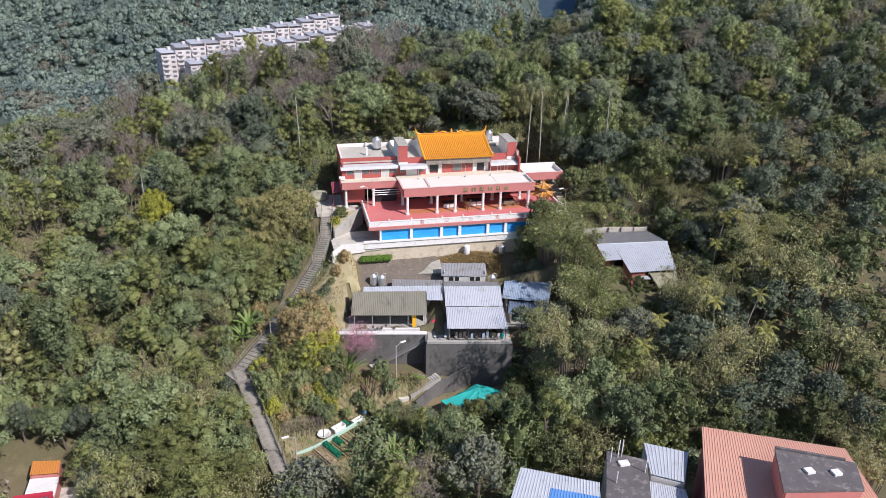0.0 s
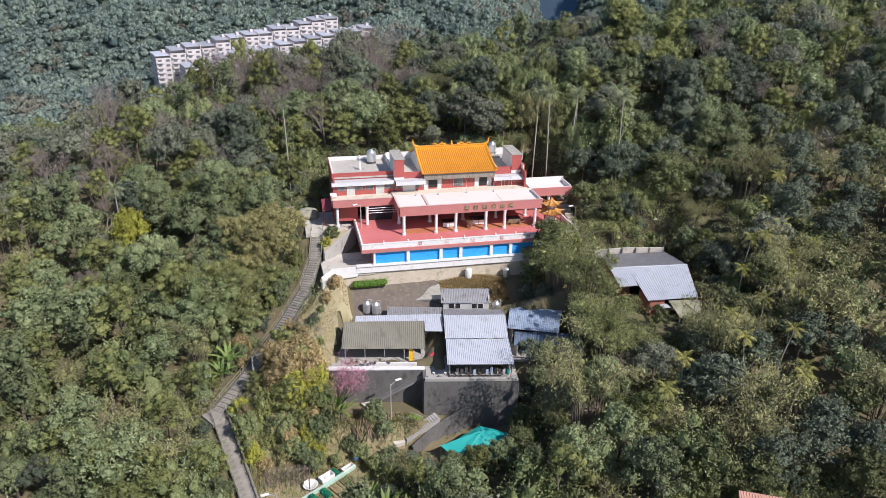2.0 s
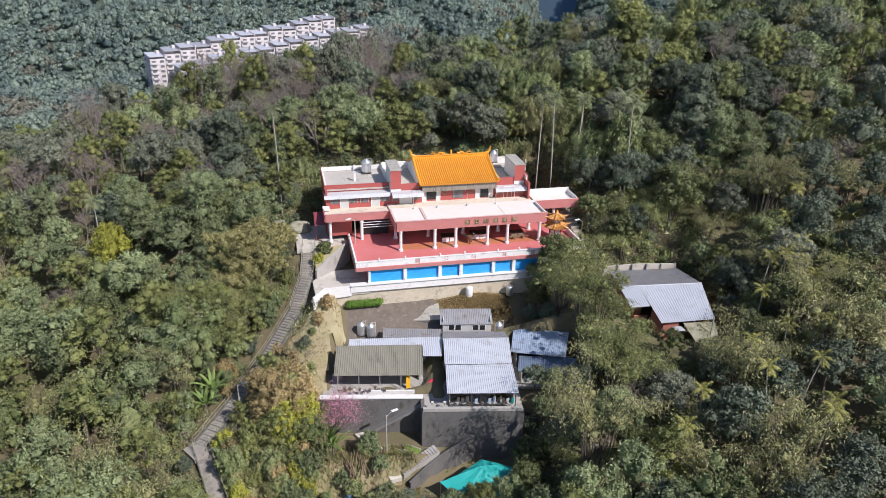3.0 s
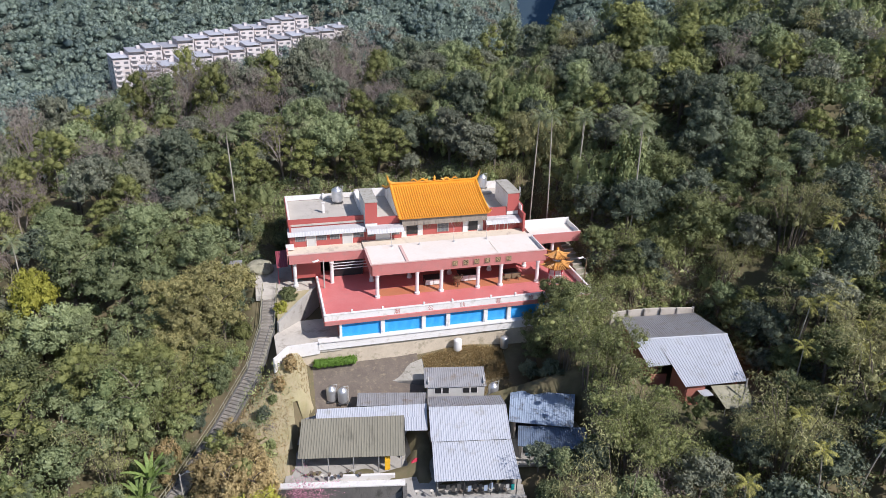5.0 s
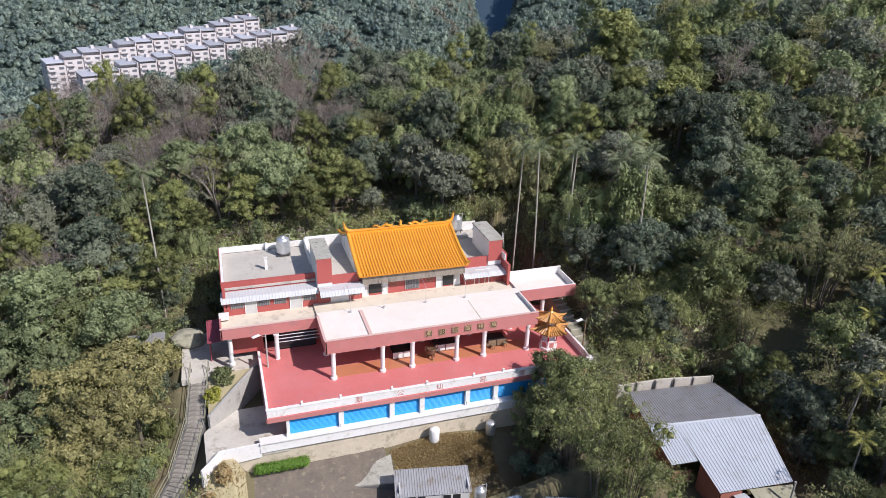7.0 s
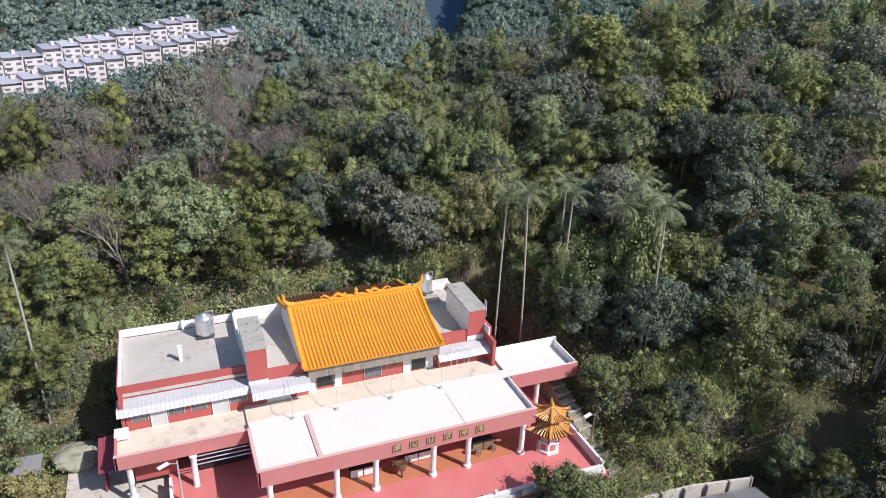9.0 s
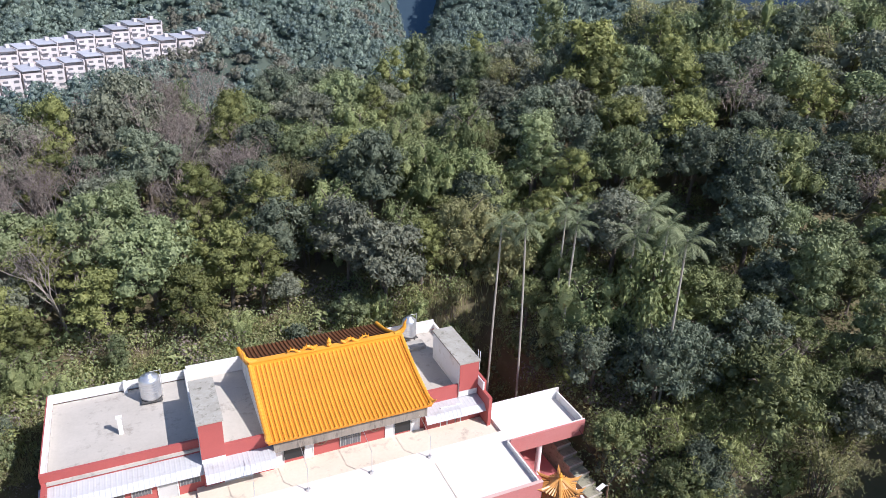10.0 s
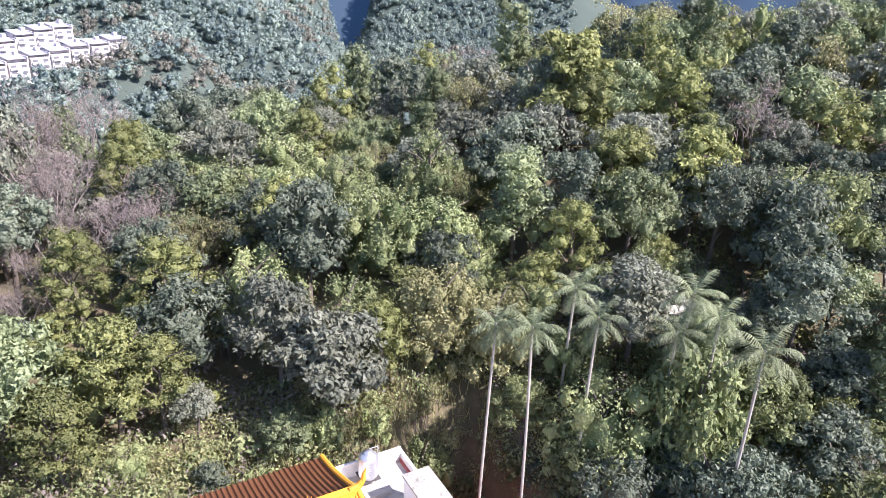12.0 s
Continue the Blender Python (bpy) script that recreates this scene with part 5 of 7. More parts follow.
part("barrel", bm, M["white_paint"], pipe, smooth=True)
pipe = thing("roof_drum", "steel drum at the foot of the temple wall", "drum", (29.7, 89.9, 12.3))
bm = bmesh.new()
lathe(bm, [(0.42, 0), (0.45, 0.1), (0.45, 1.2), (0.4, 1.3), (0.1, 1.36)], n=14)
part("barrel", bm, M["steel"], pipe, smooth=True)
hedge = thing("hedge", "trimmed bright green hedge below the temple wall", "hedge", (11.2, 90.2, 12.5))
# clutter along the yard's edge
r = random.Random(5)
for k in range(13):
    u = 1.2 + k * 0.48
    ob = thing("hanging_cloth", "washing hung under the kitchen eave", "laundry", low(u, 0.35, 9.0), "washing on the line")
    part("cloth", boxes((-0.16, 0.16, -0.02, 0.02, 0, r.uniform(0.6, 0.9))), M[r.choice(["white_paint", "dark", "grey_panel", "tin_blue", "dark", "dark_metal", "teal"])], ob)
for k in range(16):
    u = -11 + k * 0.55 if k < 9 else -1.5 + (k - 9) * 1.3
    v = 2.9 + r.uniform(-0.2, 0.5) if k < 9 else 0.3
    ob = thing("flower_pot", "potted plant on the yard wall", "pot", low(u, v, 8.82 if k < 9 else 8.95), "potted plants on the wall")
    bm = bmesh.new()
    lathe(bm, [(0.1, 0), (0.16, 0.28), (0.18, 0.3), (0.05, 0.26)], n=10)
    part("pot", bm, M[r.choice(["bark", "concrete", "pale_concrete"])], ob)
ban = thing("banner", "bright yellow cloth banner on a post", "banner", low(-4.1, 4.2, 8.2))
part("cloth", boxes((-0.25, 0.25, -0.03, 0.03, 0.1, 1.9)), M["yellow"], ban)
low_box("planter_kerb", (-9.5, -3.4, 3.0, 3.25, 8.2, 8.75), M["white_paint"], "white painted planter kerb in the yard", "kerb", "structure")
mot = thing("shrine_cloth", "red cloth bundle by the gate", "cloth", low(-1.5, 4.6, 8.2))
bm = bmesh.new()
bmesh.ops.create_icosphere(bm, subdivisions=2, radius=0.5)
for v in bm.verts:
    v.co = v.co * (1 + 0.4 * noise.noise(v.co * 3)) + Vector((0, 0, 0.5))
part("bundle", bm, M["red_cloth"], mot)

# steps and tarpaulin below the wall
low_steps = thing("garden_steps", "short flight of concrete steps below the wall", "stairs", kind="structure")
proto = None
for k in range(14):
    f = k / 13
    p = Vector((16.2, 71.6, 4.9)).lerp(Vector((12.5, 70.3, 3.7)), f)
    if proto is None:
        st = proto = part("step", boxes((-0.17, 0.17, -0.6, 0.6, -1.5, 0)), M["concrete"], low_steps)
    else:
        st = new("step", proto.data)
        st.parent = low_steps
    st.matrix_basis = pose(p.x, p.y, p.z, 0, 0, math.degrees(math.atan2(1.3, 3.7)))
tarp = thing("tarpaulin", "teal tarpaulin canopy with a raised ridge", "tarpaulin", (19.7, 66.9, 2.3))
bm = bmesh.new()
edge = [Vector((-3.9, 0.7, 1.7)), Vector((-1.9, 1.2, 1.9)), Vector((1.0, 2.6, 2.2)), Vector((3.9, 1.3, 1.8)), Vector((3.4, -1.6, 1.2)), Vector((0.2, -2.4, 1.0)), Vector((-2.2, -1.5, 1.2))]
peak = Vector((0.9, 1.3, 2.6))
rings = []
for j in range(9):
    f = j / 8
    ring = []
    for k in range(28):
        w = k / 4
        e = edge[int(w) % 7].lerp(edge[(int(w) + 1) % 7], w % 1)
        p = peak.lerp(e, f)
        ridge = abs(w % 1 - 0.5) * 2
        ring.append(bm.verts.new(p + Vector((0, 0, (ridge - 0.6) * 0.06 * math.sin(math.pi * f) + 0.12 * noise.noise(p * 1.1)))))
    rings.append(ring)
for a, c in zip(rings, rings[1:]):
    for k in range(28):
        bm.faces.new((a[k], c[k], c[(k + 1) % 28], a[(k + 1) % 28]))
bmesh.ops.remove_doubles(bm, verts=bm.verts, dist=0.002)
bmesh.ops.recalc_face_normals(bm, faces=bm.faces)
bmesh.ops.solidify(bm, geom=bm.faces[:], thickness=0.02)
part("sheet", bm, M["teal"], tarp)
for e in edge[::2] + [peak]:
    bm = bmesh.new()
    tube(bm, (e.x * 0.97, e.y * 0.97, -1.2), (e.x * 0.97, e.y * 0.97, e.z - 0.03), 0.05, n=6)
    part("pole", bm, M["steel"], tarp)

# ---- kitchen garden ----
M["garden_earth"] = surface("garden_earth", (0.34, 0.27, 0.17), (0.2, 0.2, 0.075), 0.95, 0.5, 4, 0.95, 0.5, stain=(0.17, 0.2, 0.06))
n, k = 26, 26
vs, fs = [], []
for i in range(n + 1):
    for j in range(k + 1):
        x, y = -3.2 + 15.5 * i / n, 58.5 + 15.5 * j / k
        vs.append((x, y, height(x, y) + 0.06))
for i in range(n):
    for j in range(k):
        cx, cy = -3.2 + 15.5 * (i + 0.5) / n, 58.5 + 15.5 * (j + 0.5) / k
        if float(near_stair(np.array(cx), np.array(cy))[0]) > 1.5:
            p = i * (k + 1) + j
            fs.append((p, p + k + 1, p + k + 2, p + 1))
tagged(link("garden_ground", vs, fs, M["garden_earth"], smooth=True), "sunny tan earth and thin grass of the garden bank", "bank", kind="structure")
BEDS = ((-0.4, 61.4, "soil", ""), (0.8, 62.1, "wood", ""), (1.7, 62.9, "straw_bed", "straw"), (2.6, 63.3, "soil", ""), (3.9, 63.6, "soil", "bright"), (4.9, 64.6, "dry_grass", "straw"), (6.0, 65.4, "soil", "bright"))
M["straw_bed"] = surface("straw_bed", (0.42, 0.36, 0.27), (0.3, 0.25, 0.18), 0.95, 0.8, 6, 0.9, 0.3)
for k, (x, y, mk, crop) in enumerate(BEDS):
    ob = thing("vegetable_bed", "narrow raised vegetable bed edged with boards", "garden bed", (x, y, 2.0), "vegetable beds", turn=-58)
    part("soil", boxes((-1.6, 1.6, -0.4, 0.4, -0.3, 0.16)), M[mk], ob)
    for w in (-1, 1):
        part("board", boxes((-1.65, 1.65, w * 0.45 - 0.04, w * 0.45 + 0.04, -0.3, 0.24)), M["wood"], ob)
for at, s, mk, lab in (((2.6, 63.3, 2.2), (0.42, 1.55), "green_net", "green shade net over a vegetable bed"), ((3.4, 64.6, 2.2), (0.42, 0.7), "green_net", "green shade net over seedlings"), ((-0.4, 61.3, 2.15), (0.45, 1.0), "blue_sheet", "crumpled blue plastic sheet on a bed"), ((4.5, 67.4, 2.3), (0.35, 0.5), "green_net", "green net over a trough")):
    ob = thing("shade_net" if mk == "green_net" else "plastic_sheet", lab, "net" if mk == "green_net" else "sheet", at, turn=32)
    bm = bmesh.new()
    n = 10
    g = [[bm.verts.new((-s[0] + 2 * s[0] * i / n, -s[1] + 2 * s[1] * j / n, (0.45 if mk == "green_net" else 0.1) * math.sin(math.pi * i / n) ** 0.5 + 0.16 * noise.noise(Vector((i * 0.7, j * 0.9, s[0]))))) for j in range(n + 1)] for i in range(n + 1)]
    for i in range(n):
        for j in range(n):
            bm.faces.new((g[i][j], g[i + 1][j], g[i + 1][j + 1], g[i][j + 1]))
    bmesh.ops.solidify(bm, geom=bm.faces[:], thickness=0.02)
    part("cloth", bm, M[mk], ob)
bm = bmesh.new()
wall_run(bm, [(-2.5, 63.1, 2.25), (0.9, 64.5, 2.3), (3.6, 66.1, 2.4), (6.6, 68.2, 2.5)], 0.3, 1.6)
tagged(part("garden_edge", bm, M["pale_green"]), "pale green painted garden edging", "edging", kind="structure")
tub = thing("bathtub", "old white trough used for water", "trough", (5.8, 67.9, 2.1), turn=32)
bm = boxes((-0.7, 0.7, -0.3, 0.3, 0, 0.12), (-0.7, 0.7, -0.3, -0.24, 0.1, 0.5), (-0.7, 0.7, 0.24, 0.3, 0.1, 0.5), (-0.7, -0.64, -0.24, 0.24, 0.1, 0.5), (0.64, 0.7, -0.24, 0.24, 0.1, 0.5))
part("shell", bm, M["white_paint"], tub)
# the path, planter and dark wall below the retaining wall
bm = bmesh.new()
for a, c in zip(((8.2, 76.0, 4.6), (9.2, 74.2, 4.5), (10.5, 71.4, 4.0)), ((9.2, 74.2, 4.5), (10.5, 71.4, 4.0), (11.1, 69.4, 3.5))):
    slab(bm, [a, (a[0] + 1.2, a[1] + 0.2, a[2]), (c[0] + 1.2, c[1] + 0.2, c[2]), c][::-1], 0.5)
bmesh.ops.recalc_face_normals(bm, faces=bm.faces)
tagged(part("garden_path", bm, M["pale_concrete"]), "pale concrete path below the retaining wall", "path", kind="structure")
bm = bmesh.new()
wall_run(bm, [(20.6, 72.2, 5.4), (19.0, 71.6, 5.2), (16.9, 70.9, 4.7), (14.9, 70.0, 4.0), (13.0, 68.9, 3.3)], 0.3, 0.8)
tagged(part("curved_wall", bm, M["dark_concrete"]), "dark curved concrete wall beside the garden steps", "wall", kind="structure")
for x, y in ((12.4, 72.3), (13.9, 72.6)):
    ob = thing("planter_bed", "small bed of bright grass at the wall's foot", "garden bed", (x, y, 4.2), "beds at the wall's foot", turn=-40)
    part("kerb", boxes((-0.8, 0.8, -0.5, -0.42, -0.2, 0.2), (-0.8, 0.8, 0.42, 0.5, -0.2, 0.2)), M["concrete"], ob)
    part("turf", boxes((-0.8, 0.8, -0.42, 0.42, -0.2, 0.14)), M["turf"], ob)
tub = thing("bathtub", "old white bathtub used as a water trough", "bathtub", (3.5, 66.9, 2.1), turn=32)
bm = boxes((-0.8, 0.8, -0.4, 0.4, 0, 0.12), (-0.8, 0.8, -0.4, -0.33, 0.1, 0.6), (-0.8, 0.8, 0.33, 0.4, 0.1, 0.6), (-0.8, -0.73, -0.33, 0.33, 0.1, 0.6), (0.73, 0.8, -0.33, 0.33, 0.1, 0.6))
part("shell", bm, M["white_paint"], tub)
dish = thing("basin", "round white basin leaning by the garden path", "basin", (1.8, 66.2, 2.1))
bm = bmesh.new()
lathe(bm, [(0.2, 0.05), (0.75, 0.3), (0.8, 0.36), (0.72, 0.36), (0.2, 0.12)], n=20)
part("bowl", bm, M["white_paint"], dish)
pile = thing("timber_pile", "untidy pile of grey timber poles", "timber pile", (8.5, 70.6, height(8.5, 70.6) + 0.1))
r = random.Random(11)
for k in range(22):
    bm = bmesh.new()
    x = r.uniform(-1.8, 1.8)
    tube(bm, (x, -1.6, 0.3 + r.uniform(0, 0.5)), (x + r.uniform(-0.9, 0.9), 1.8, 0.5 + r.uniform(0, 0.6)), 0.05, n=5)
    part("pole", bm, M["wood"], pile)
drum = thing("barrel", "blue plastic barrel beside the timber", "barrel", (6.8, 69.2, height(6.8, 69.2)))
bm = bmesh.new()
lathe(bm, [(0.26, 0), (0.3, 0.2), (0.3, 0.7), (0.26, 0.9), (0.05, 0.92)], n=14)
part("body", bm, M["blue_sheet"], drum)
arb = thing("arbour", "low arbour of dry vines over poles", "arbour", (-0.5, 66.8, 1.9))
for k in range(9):
    bm = bmesh.new()
    tube(bm, (-2.2 + k * 0.55, -1.3, 1.5), (-2.0 + k * 0.55, 1.3, 1.7), 0.035, n=5)
    part("pole", bm, M["bark"], arb)
for x, y in ((-2.2, -1.2), (2.2, -1.2), (-2.2, 1.2), (2.2, 1.2)):
    bm = bmesh.new()
    tube(bm, (x, y, -0.4), (x, y, 1.65), 0.05, n=6)
    part("post", bm, M["bark"], arb)

# ---- the shed on the slope ----
shed = thing("hillside_shed", "brick shed with a large pale corrugated roof and tree shadows", "shed")
SHED = [(40.77, 78.78, 15.35), (43.0, 78.5, 15.49), (42.76, 75.3, 15.08), (48.8, 74.45, 15.45), (51.0, 81.07, 16.42), (41.25, 82.95, 15.88)]
c = [Vector(p) for p in SHED]
bm = bmesh.new()
tin(bm, c[0], c[1], c[5].lerp(c[4], 0.235), c[5], 0.25)
part("roof", bm, M["tin_white"], shed)
bm = bmesh.new()
tin(bm, c[2], c[3], c[4], c[5].lerp(c[4], 0.235) - Vector((0, 0, 0.004)), 0.25)
part("porch_roof", bm, M["tin_white"], shed)
bm = bmesh.new()
tin(bm, c[5], c[4], (51.4, 87.4, 15.4), (42.8, 88.7, 15.1), 0.25)
part("back_roof", bm, M["tin_grey"], shed)
bm = bmesh.new()
tube(bm, c[5] + Vector((0, 0, 0.04)), c[4] + Vector((0, 0, 0.04)), 0.09, n=6)
part("ridge_cap", bm, M["tin_white"], shed)
bm = bmesh.new()
wall_run(bm, [(43.3, 78.4, 15.3), (43.2, 75.7, 15.0), (45.0, 75.5, 15.05)], 0.2, 12.3)
part("porch_wall", bm, M["brick_wall"], shed, "red brick wall")
bm = bmesh.new()
wall_run(bm, [(41.6, 79.4, 13.9), (43.2, 79.2, 13.9)], 0.18, 12.2)
part("low_wall", bm, M["brick_wall"], shed)
bm = bmesh.new()
wall_run(bm, [(43.1, 80.6, 15.4), (41.9, 81.0, 15.5), (42.2, 83.0, 15.6), (43.2, 88.2, 14.9), (51.0, 87.0, 15.2), (50.4, 81.2, 16.1), (48.6, 75.6, 15.2)], 0.18, 12.2)
part("wall", bm, M["brick_wall"], shed, "red brick wall")
part("porch_sheet", boxes((44.2, 45.3, 74.4, 75.4, 14.35, 14.4)), M["tin_white"], shed)
awning = bmesh.new()
slab(awning, [(46.0, 73.2, 13.6), (48.6, 72.7, 13.7), (49.1, 74.7, 14.9), (45.4, 75.2, 14.9)], 0.05)
part("shade_sheet", awning, M["mossy"], shed, "green-stained fabric awning")
for x, y in ((46.1, 73.4), (48.5, 72.9)):
    bm = bmesh.new()
    tube(bm, (x, y, 11.6), (x, y, 13.6), 0.04, n=6)
    part("pole", bm, M["steel"], shed)
bm = bmesh.new()
wall_run(bm, [(42.0, 89.3, 15.55), (46.5, 88.9, 15.75), (51.6, 88.0, 15.75)], 0.2, 11.5)
tagged(part("yard_wall", bm, M["pale_concrete"]), "weathered pale concrete wall behind the shed", "wall", kind="structure")
for k in range(6):
    bm = boxes((-0.07, 0.07, -0.14, 0.14, -2.0, 0.15))
    ob = part("wall_post", bm, M["concrete"])
    f = k / 5
    ob.matrix_basis = pose(42.0 + 9.5 * f, 89.2 - 1.2 * f, 15.68)
    tagged(ob, "concrete buttress post of the yard wall", "post", "posts of the yard wall", kind="structure")
bm = bmesh.new()
tube(bm, (48.0, 73.6, 11.5), (48.0, 73.6, 16.4), 0.08, n=7)
tagged(part("utility_pole", bm, M["concrete"]), "slim grey utility pole beside the shed", "pole")

# ---- houses at the foot of the hill ----
def house(name, label, ring, z, thick, wall_mat, roof_mat, tin_roof=False, pitch=0.25, foot=4.0):
    ob = thing(name, label, "house")
    c = [Vector((x, y, z)) for x, y in ring]
    bm = bmesh.new()
    if tin_roof:
        tin(bm, *c, pitch=pitch)
    else:
        slab(bm, c, 0.2)
    part("roof", bm, roof_mat, ob)
    cen = sum(c, Vector()) / 4
    inner = [cen + (p - cen) * 0.94 for p in c]
    for a, b in zip(inner, inner[1:] + inner[:1]):
        bm = bmesh.new()
        wall_run(bm, [(a.x, a.y, z - 0.2), (b.x, b.y, z - 0.2)], 0.2, foot)
        part("wall", bm, wall_mat, ob)
    return ob


house("pink_roof_house", "house with a wide salmon-pink corrugated roof", [(27.0, 31.0), (41.5, 25.0), (46.1, 40.3), (35.2, 45.5)], 14.5, 0.2, M["salmon"], M["tin_pink"], True, 0.28)
boxy = house("roof_room", "pink rooftop room with a black tarred flat roof", [(35.2, 34.7), (41.5, 33.6), (43.1, 36.4), (37.7, 39.25)], 16.8, 0.2, M["salmon"], M["asphalt_roof"], foot=14.2)
part("parapet", boxes((37.7, 43.0, 39.1, 39.3, 16.8, 17.0)), M["asphalt_roof"], boxy).matrix_basis = pose(37.7, 39.25, 0, 0, 0, -27.7) @ pose(-37.7, -39.25, 0)
for x, y in ((38.6, 36.2), (40.6, 35.6)):
    part("skylight", boxes((x - 0.35, x + 0.35, y - 0.3, y + 0.3, 16.8, 17.0)), M["white_paint"], boxy)
house("silver_roof_house", "house with a pale silver corrugated roof", [(28.6, 42.2), (31.0, 40.7), (33.3, 44.1), (29.95, 46.1)], 13.0, 0.2, M["grey_panel"], M["tin_white"], True)
house("silver_roof_annex", "annex with a silver corrugated roof", [(26.0, 37.0), (29.5, 35.0), (31.0, 40.5), (28.5, 42.0)], 12.4, 0.2, M["grey_panel"], M["tin_white"], True)
blue = house("blue_roof_house", "house with a pale grey sheet roof partly sheeted in blue", [(13.0, 37.0), (20.5, 34.0), (23.8, 42.1), (17.8, 45.2)], 13.0, 0.2, M["white_paint"], M["tin_white"], True, 0.3)
M["tin_sky"] = surface("tin_sky", (0.1, 0.25, 0.58), (0.16, 0.33, 0.62), 0.5, 0.4, 5, 0.8, 0.03)
c = [Vector((x, y, 13.045)) for x, y in ((13.0, 37.0), (20.5, 34.0), (23.8, 42.1), (17.8, 45.2))]
bm = bmesh.new()
tin(bm, c[0].lerp(c[1], 0.38), c[1], c[1].lerp(c[2], 0.8), c[0].lerp(c[3], 0.8).lerp(c[1].lerp(c[2], 0.8), 0.42), 0.3)
part("blue_roof_sheet", bm, M["tin_sky"], blue, "bright blue corrugated sheets")
dk = house("flat_roof_house", "concrete house with a dark flat roof, pipes and skylight", [(22.5, 38.0), (26.3, 37.5), (28.9, 43.6), (25.9, 45.4)], 13.3, 0.2, M["concrete"], M["asphalt_roof"])
part("skylight", boxes((26.2, 27.1, 43.2, 43.8, 13.3, 13.5)), M["white_paint"], dk)
for x, y, h in ((25.6, 44.0, 1.6), (26.5, 44.4, 1.9), (26.9, 44.5, 1.8), (28.0, 42.2, 1.5), (25.0, 41.5, 1.2)):
    bm = bmesh.new()
    tube(bm, (x, y, 13.3), (x, y, 13.3 + h), 0.05, n=6)
    part("vent_pipe", bm, M["white_paint"], dk)
house("orange_roof_house", "small house with an orange corrugated roof", [(-28.5, 64.6), (-25.7, 64.4), (-26.0, 66.4), (-28.8, 66.8)], 3.0, 0.2, M["salmon"], surface("tin_orange", (0.6, 0.24, 0.05), (0.5, 0.2, 0.05), 0.6), True, foot=-1)
house("white_roof_house", "small house with a flat white roof and red posts", [(-28.3, 61.0), (-25.4, 61.0), (-25.7, 64.3), (-28.5, 64.5)], 2.6, 0.2, M["salmon"], M["white_paint"], foot=-1)
part_z = height(-27, 61)
bm = bmesh.new()
slab(bm, [(-33.0, 57.5, part_z + 0.15), (-20.5, 57.5, part_z + 0.15), (-20.5, 62.5, part_z + 0.15), (-25.0, 64.6, part_z + 0.15), (-33.0, 64.0, part_z + 0.15)], 0.5)
tagged(part("house_yard", bm, M["pale_concrete"]), "pale concrete yard beside the small houses", "pavement", kind="structure")
porch = thing("red_porch", "red steel porch frame before the white-roofed house", "porch", (-27, 60.6, part_z + 0.15))
for x in (-1.5, 1.6):
    part("post", boxes((x - 0.16, x + 0.16, -0.16, 0.16, -0.2, 2.3)), M["red_cloth"], porch)
part("beam", boxes((-1.7, 1.8, -0.2, 0.2, 2.3, 2.6)), M["red_cloth"], porch)
house("awning_house", "low house with an orange sheet awning", [(-32.6, 59.6), (-30.6, 59.6), (-30.8, 61.8), (-32.6, 62.0)], 2.2, 0.2, M["pale_concrete"], M["tin_pink"], True, foot=-1)
hh = thing("hill_hut", "pale hut among the palms on the slope", "hut", (57.4, 112.0, 26.4))
part("wall", boxes((-1.2, 1.2, -0.8, 0.8, -2.4, 2.0)), M["pale_concrete"], hh)
part("roof", boxes((-1.5, 1.5, -1.1, 1.1, 2.0, 2.15)), M["pale_concrete"], hh)

# ---- the housing rows across the valley ----
def row_house(w, d, storeys, red, extra=0.0):
    """One terraced house: walls, windows floor by floor, balconies, a sheet-roofed top."""
    ob = thing("row_house", "pale terraced house with small windows and a sheet-metal top storey", "house", group="houses across the valley")
    h = 2.6
    part("wall", boxes((-w / 2, w / 2, -d / 2, d / 2, -8, h * storeys)), M["town_wall"], ob)
    for k in range(-1, storeys):
        for q in (-1, 1):
            x = q * w * 0.26
            part("window", boxes((x - w * 0.13, x + w * 0.13, -d / 2 - 0.06, -d / 2, h * k + 0.8, h * k + 1.95)), M["far_glass"], ob)
        part("balcony", boxes((-w * 0.46, -w * 0.04, -d / 2 - 0.9, -d / 2, h * k + 0.1, h * k + 0.95)), M["town_wall"], ob)
        for q in (-1, 1):
            for sx in (-1, 1):
                x = sx * w / 2
                part("side_window", boxes((min(x, x + sx * 0.06), max(x, x + sx * 0.06), q * d * 0.25 - 0.7, q * d * 0.25 + 0.7, h * k + 1.0, h * k + 2.3)), M["far_glass"], ob)
    part("top_room", boxes((-w * 0.48, w * 0.48, -d * 0.2, d * 0.48, h * storeys, h * storeys + 1.3 + extra)), M["town_wall"], ob)
    bm = bmesh.new()
    z = h * storeys + 1.3 + extra
    slab(bm, [(-w * 0.5, -d * 0.45, z), (w * 0.5, -d * 0.45, z), (w * 0.5, d * 0.5, z + 0.9), (-w * 0.5, d * 0.5, z + 0.9)], 0.2)
    part("top_roof", bm, M["red_cloth"] if red else M["town_roof"], ob, "red sheet roof" if red else "")
    part("party_wall", boxes((w * 0.47, w * 0.53, -d * 0.5, d * 0.5, h * storeys, z + 0.6)), M["town_wall"], ob)
    part("roof_tank", boxes((w * 0.2, w * 0.4, d * 0.1, d * 0.3, z + 0.5, z + 2.0)), M["town_wall"], ob)
    return ob


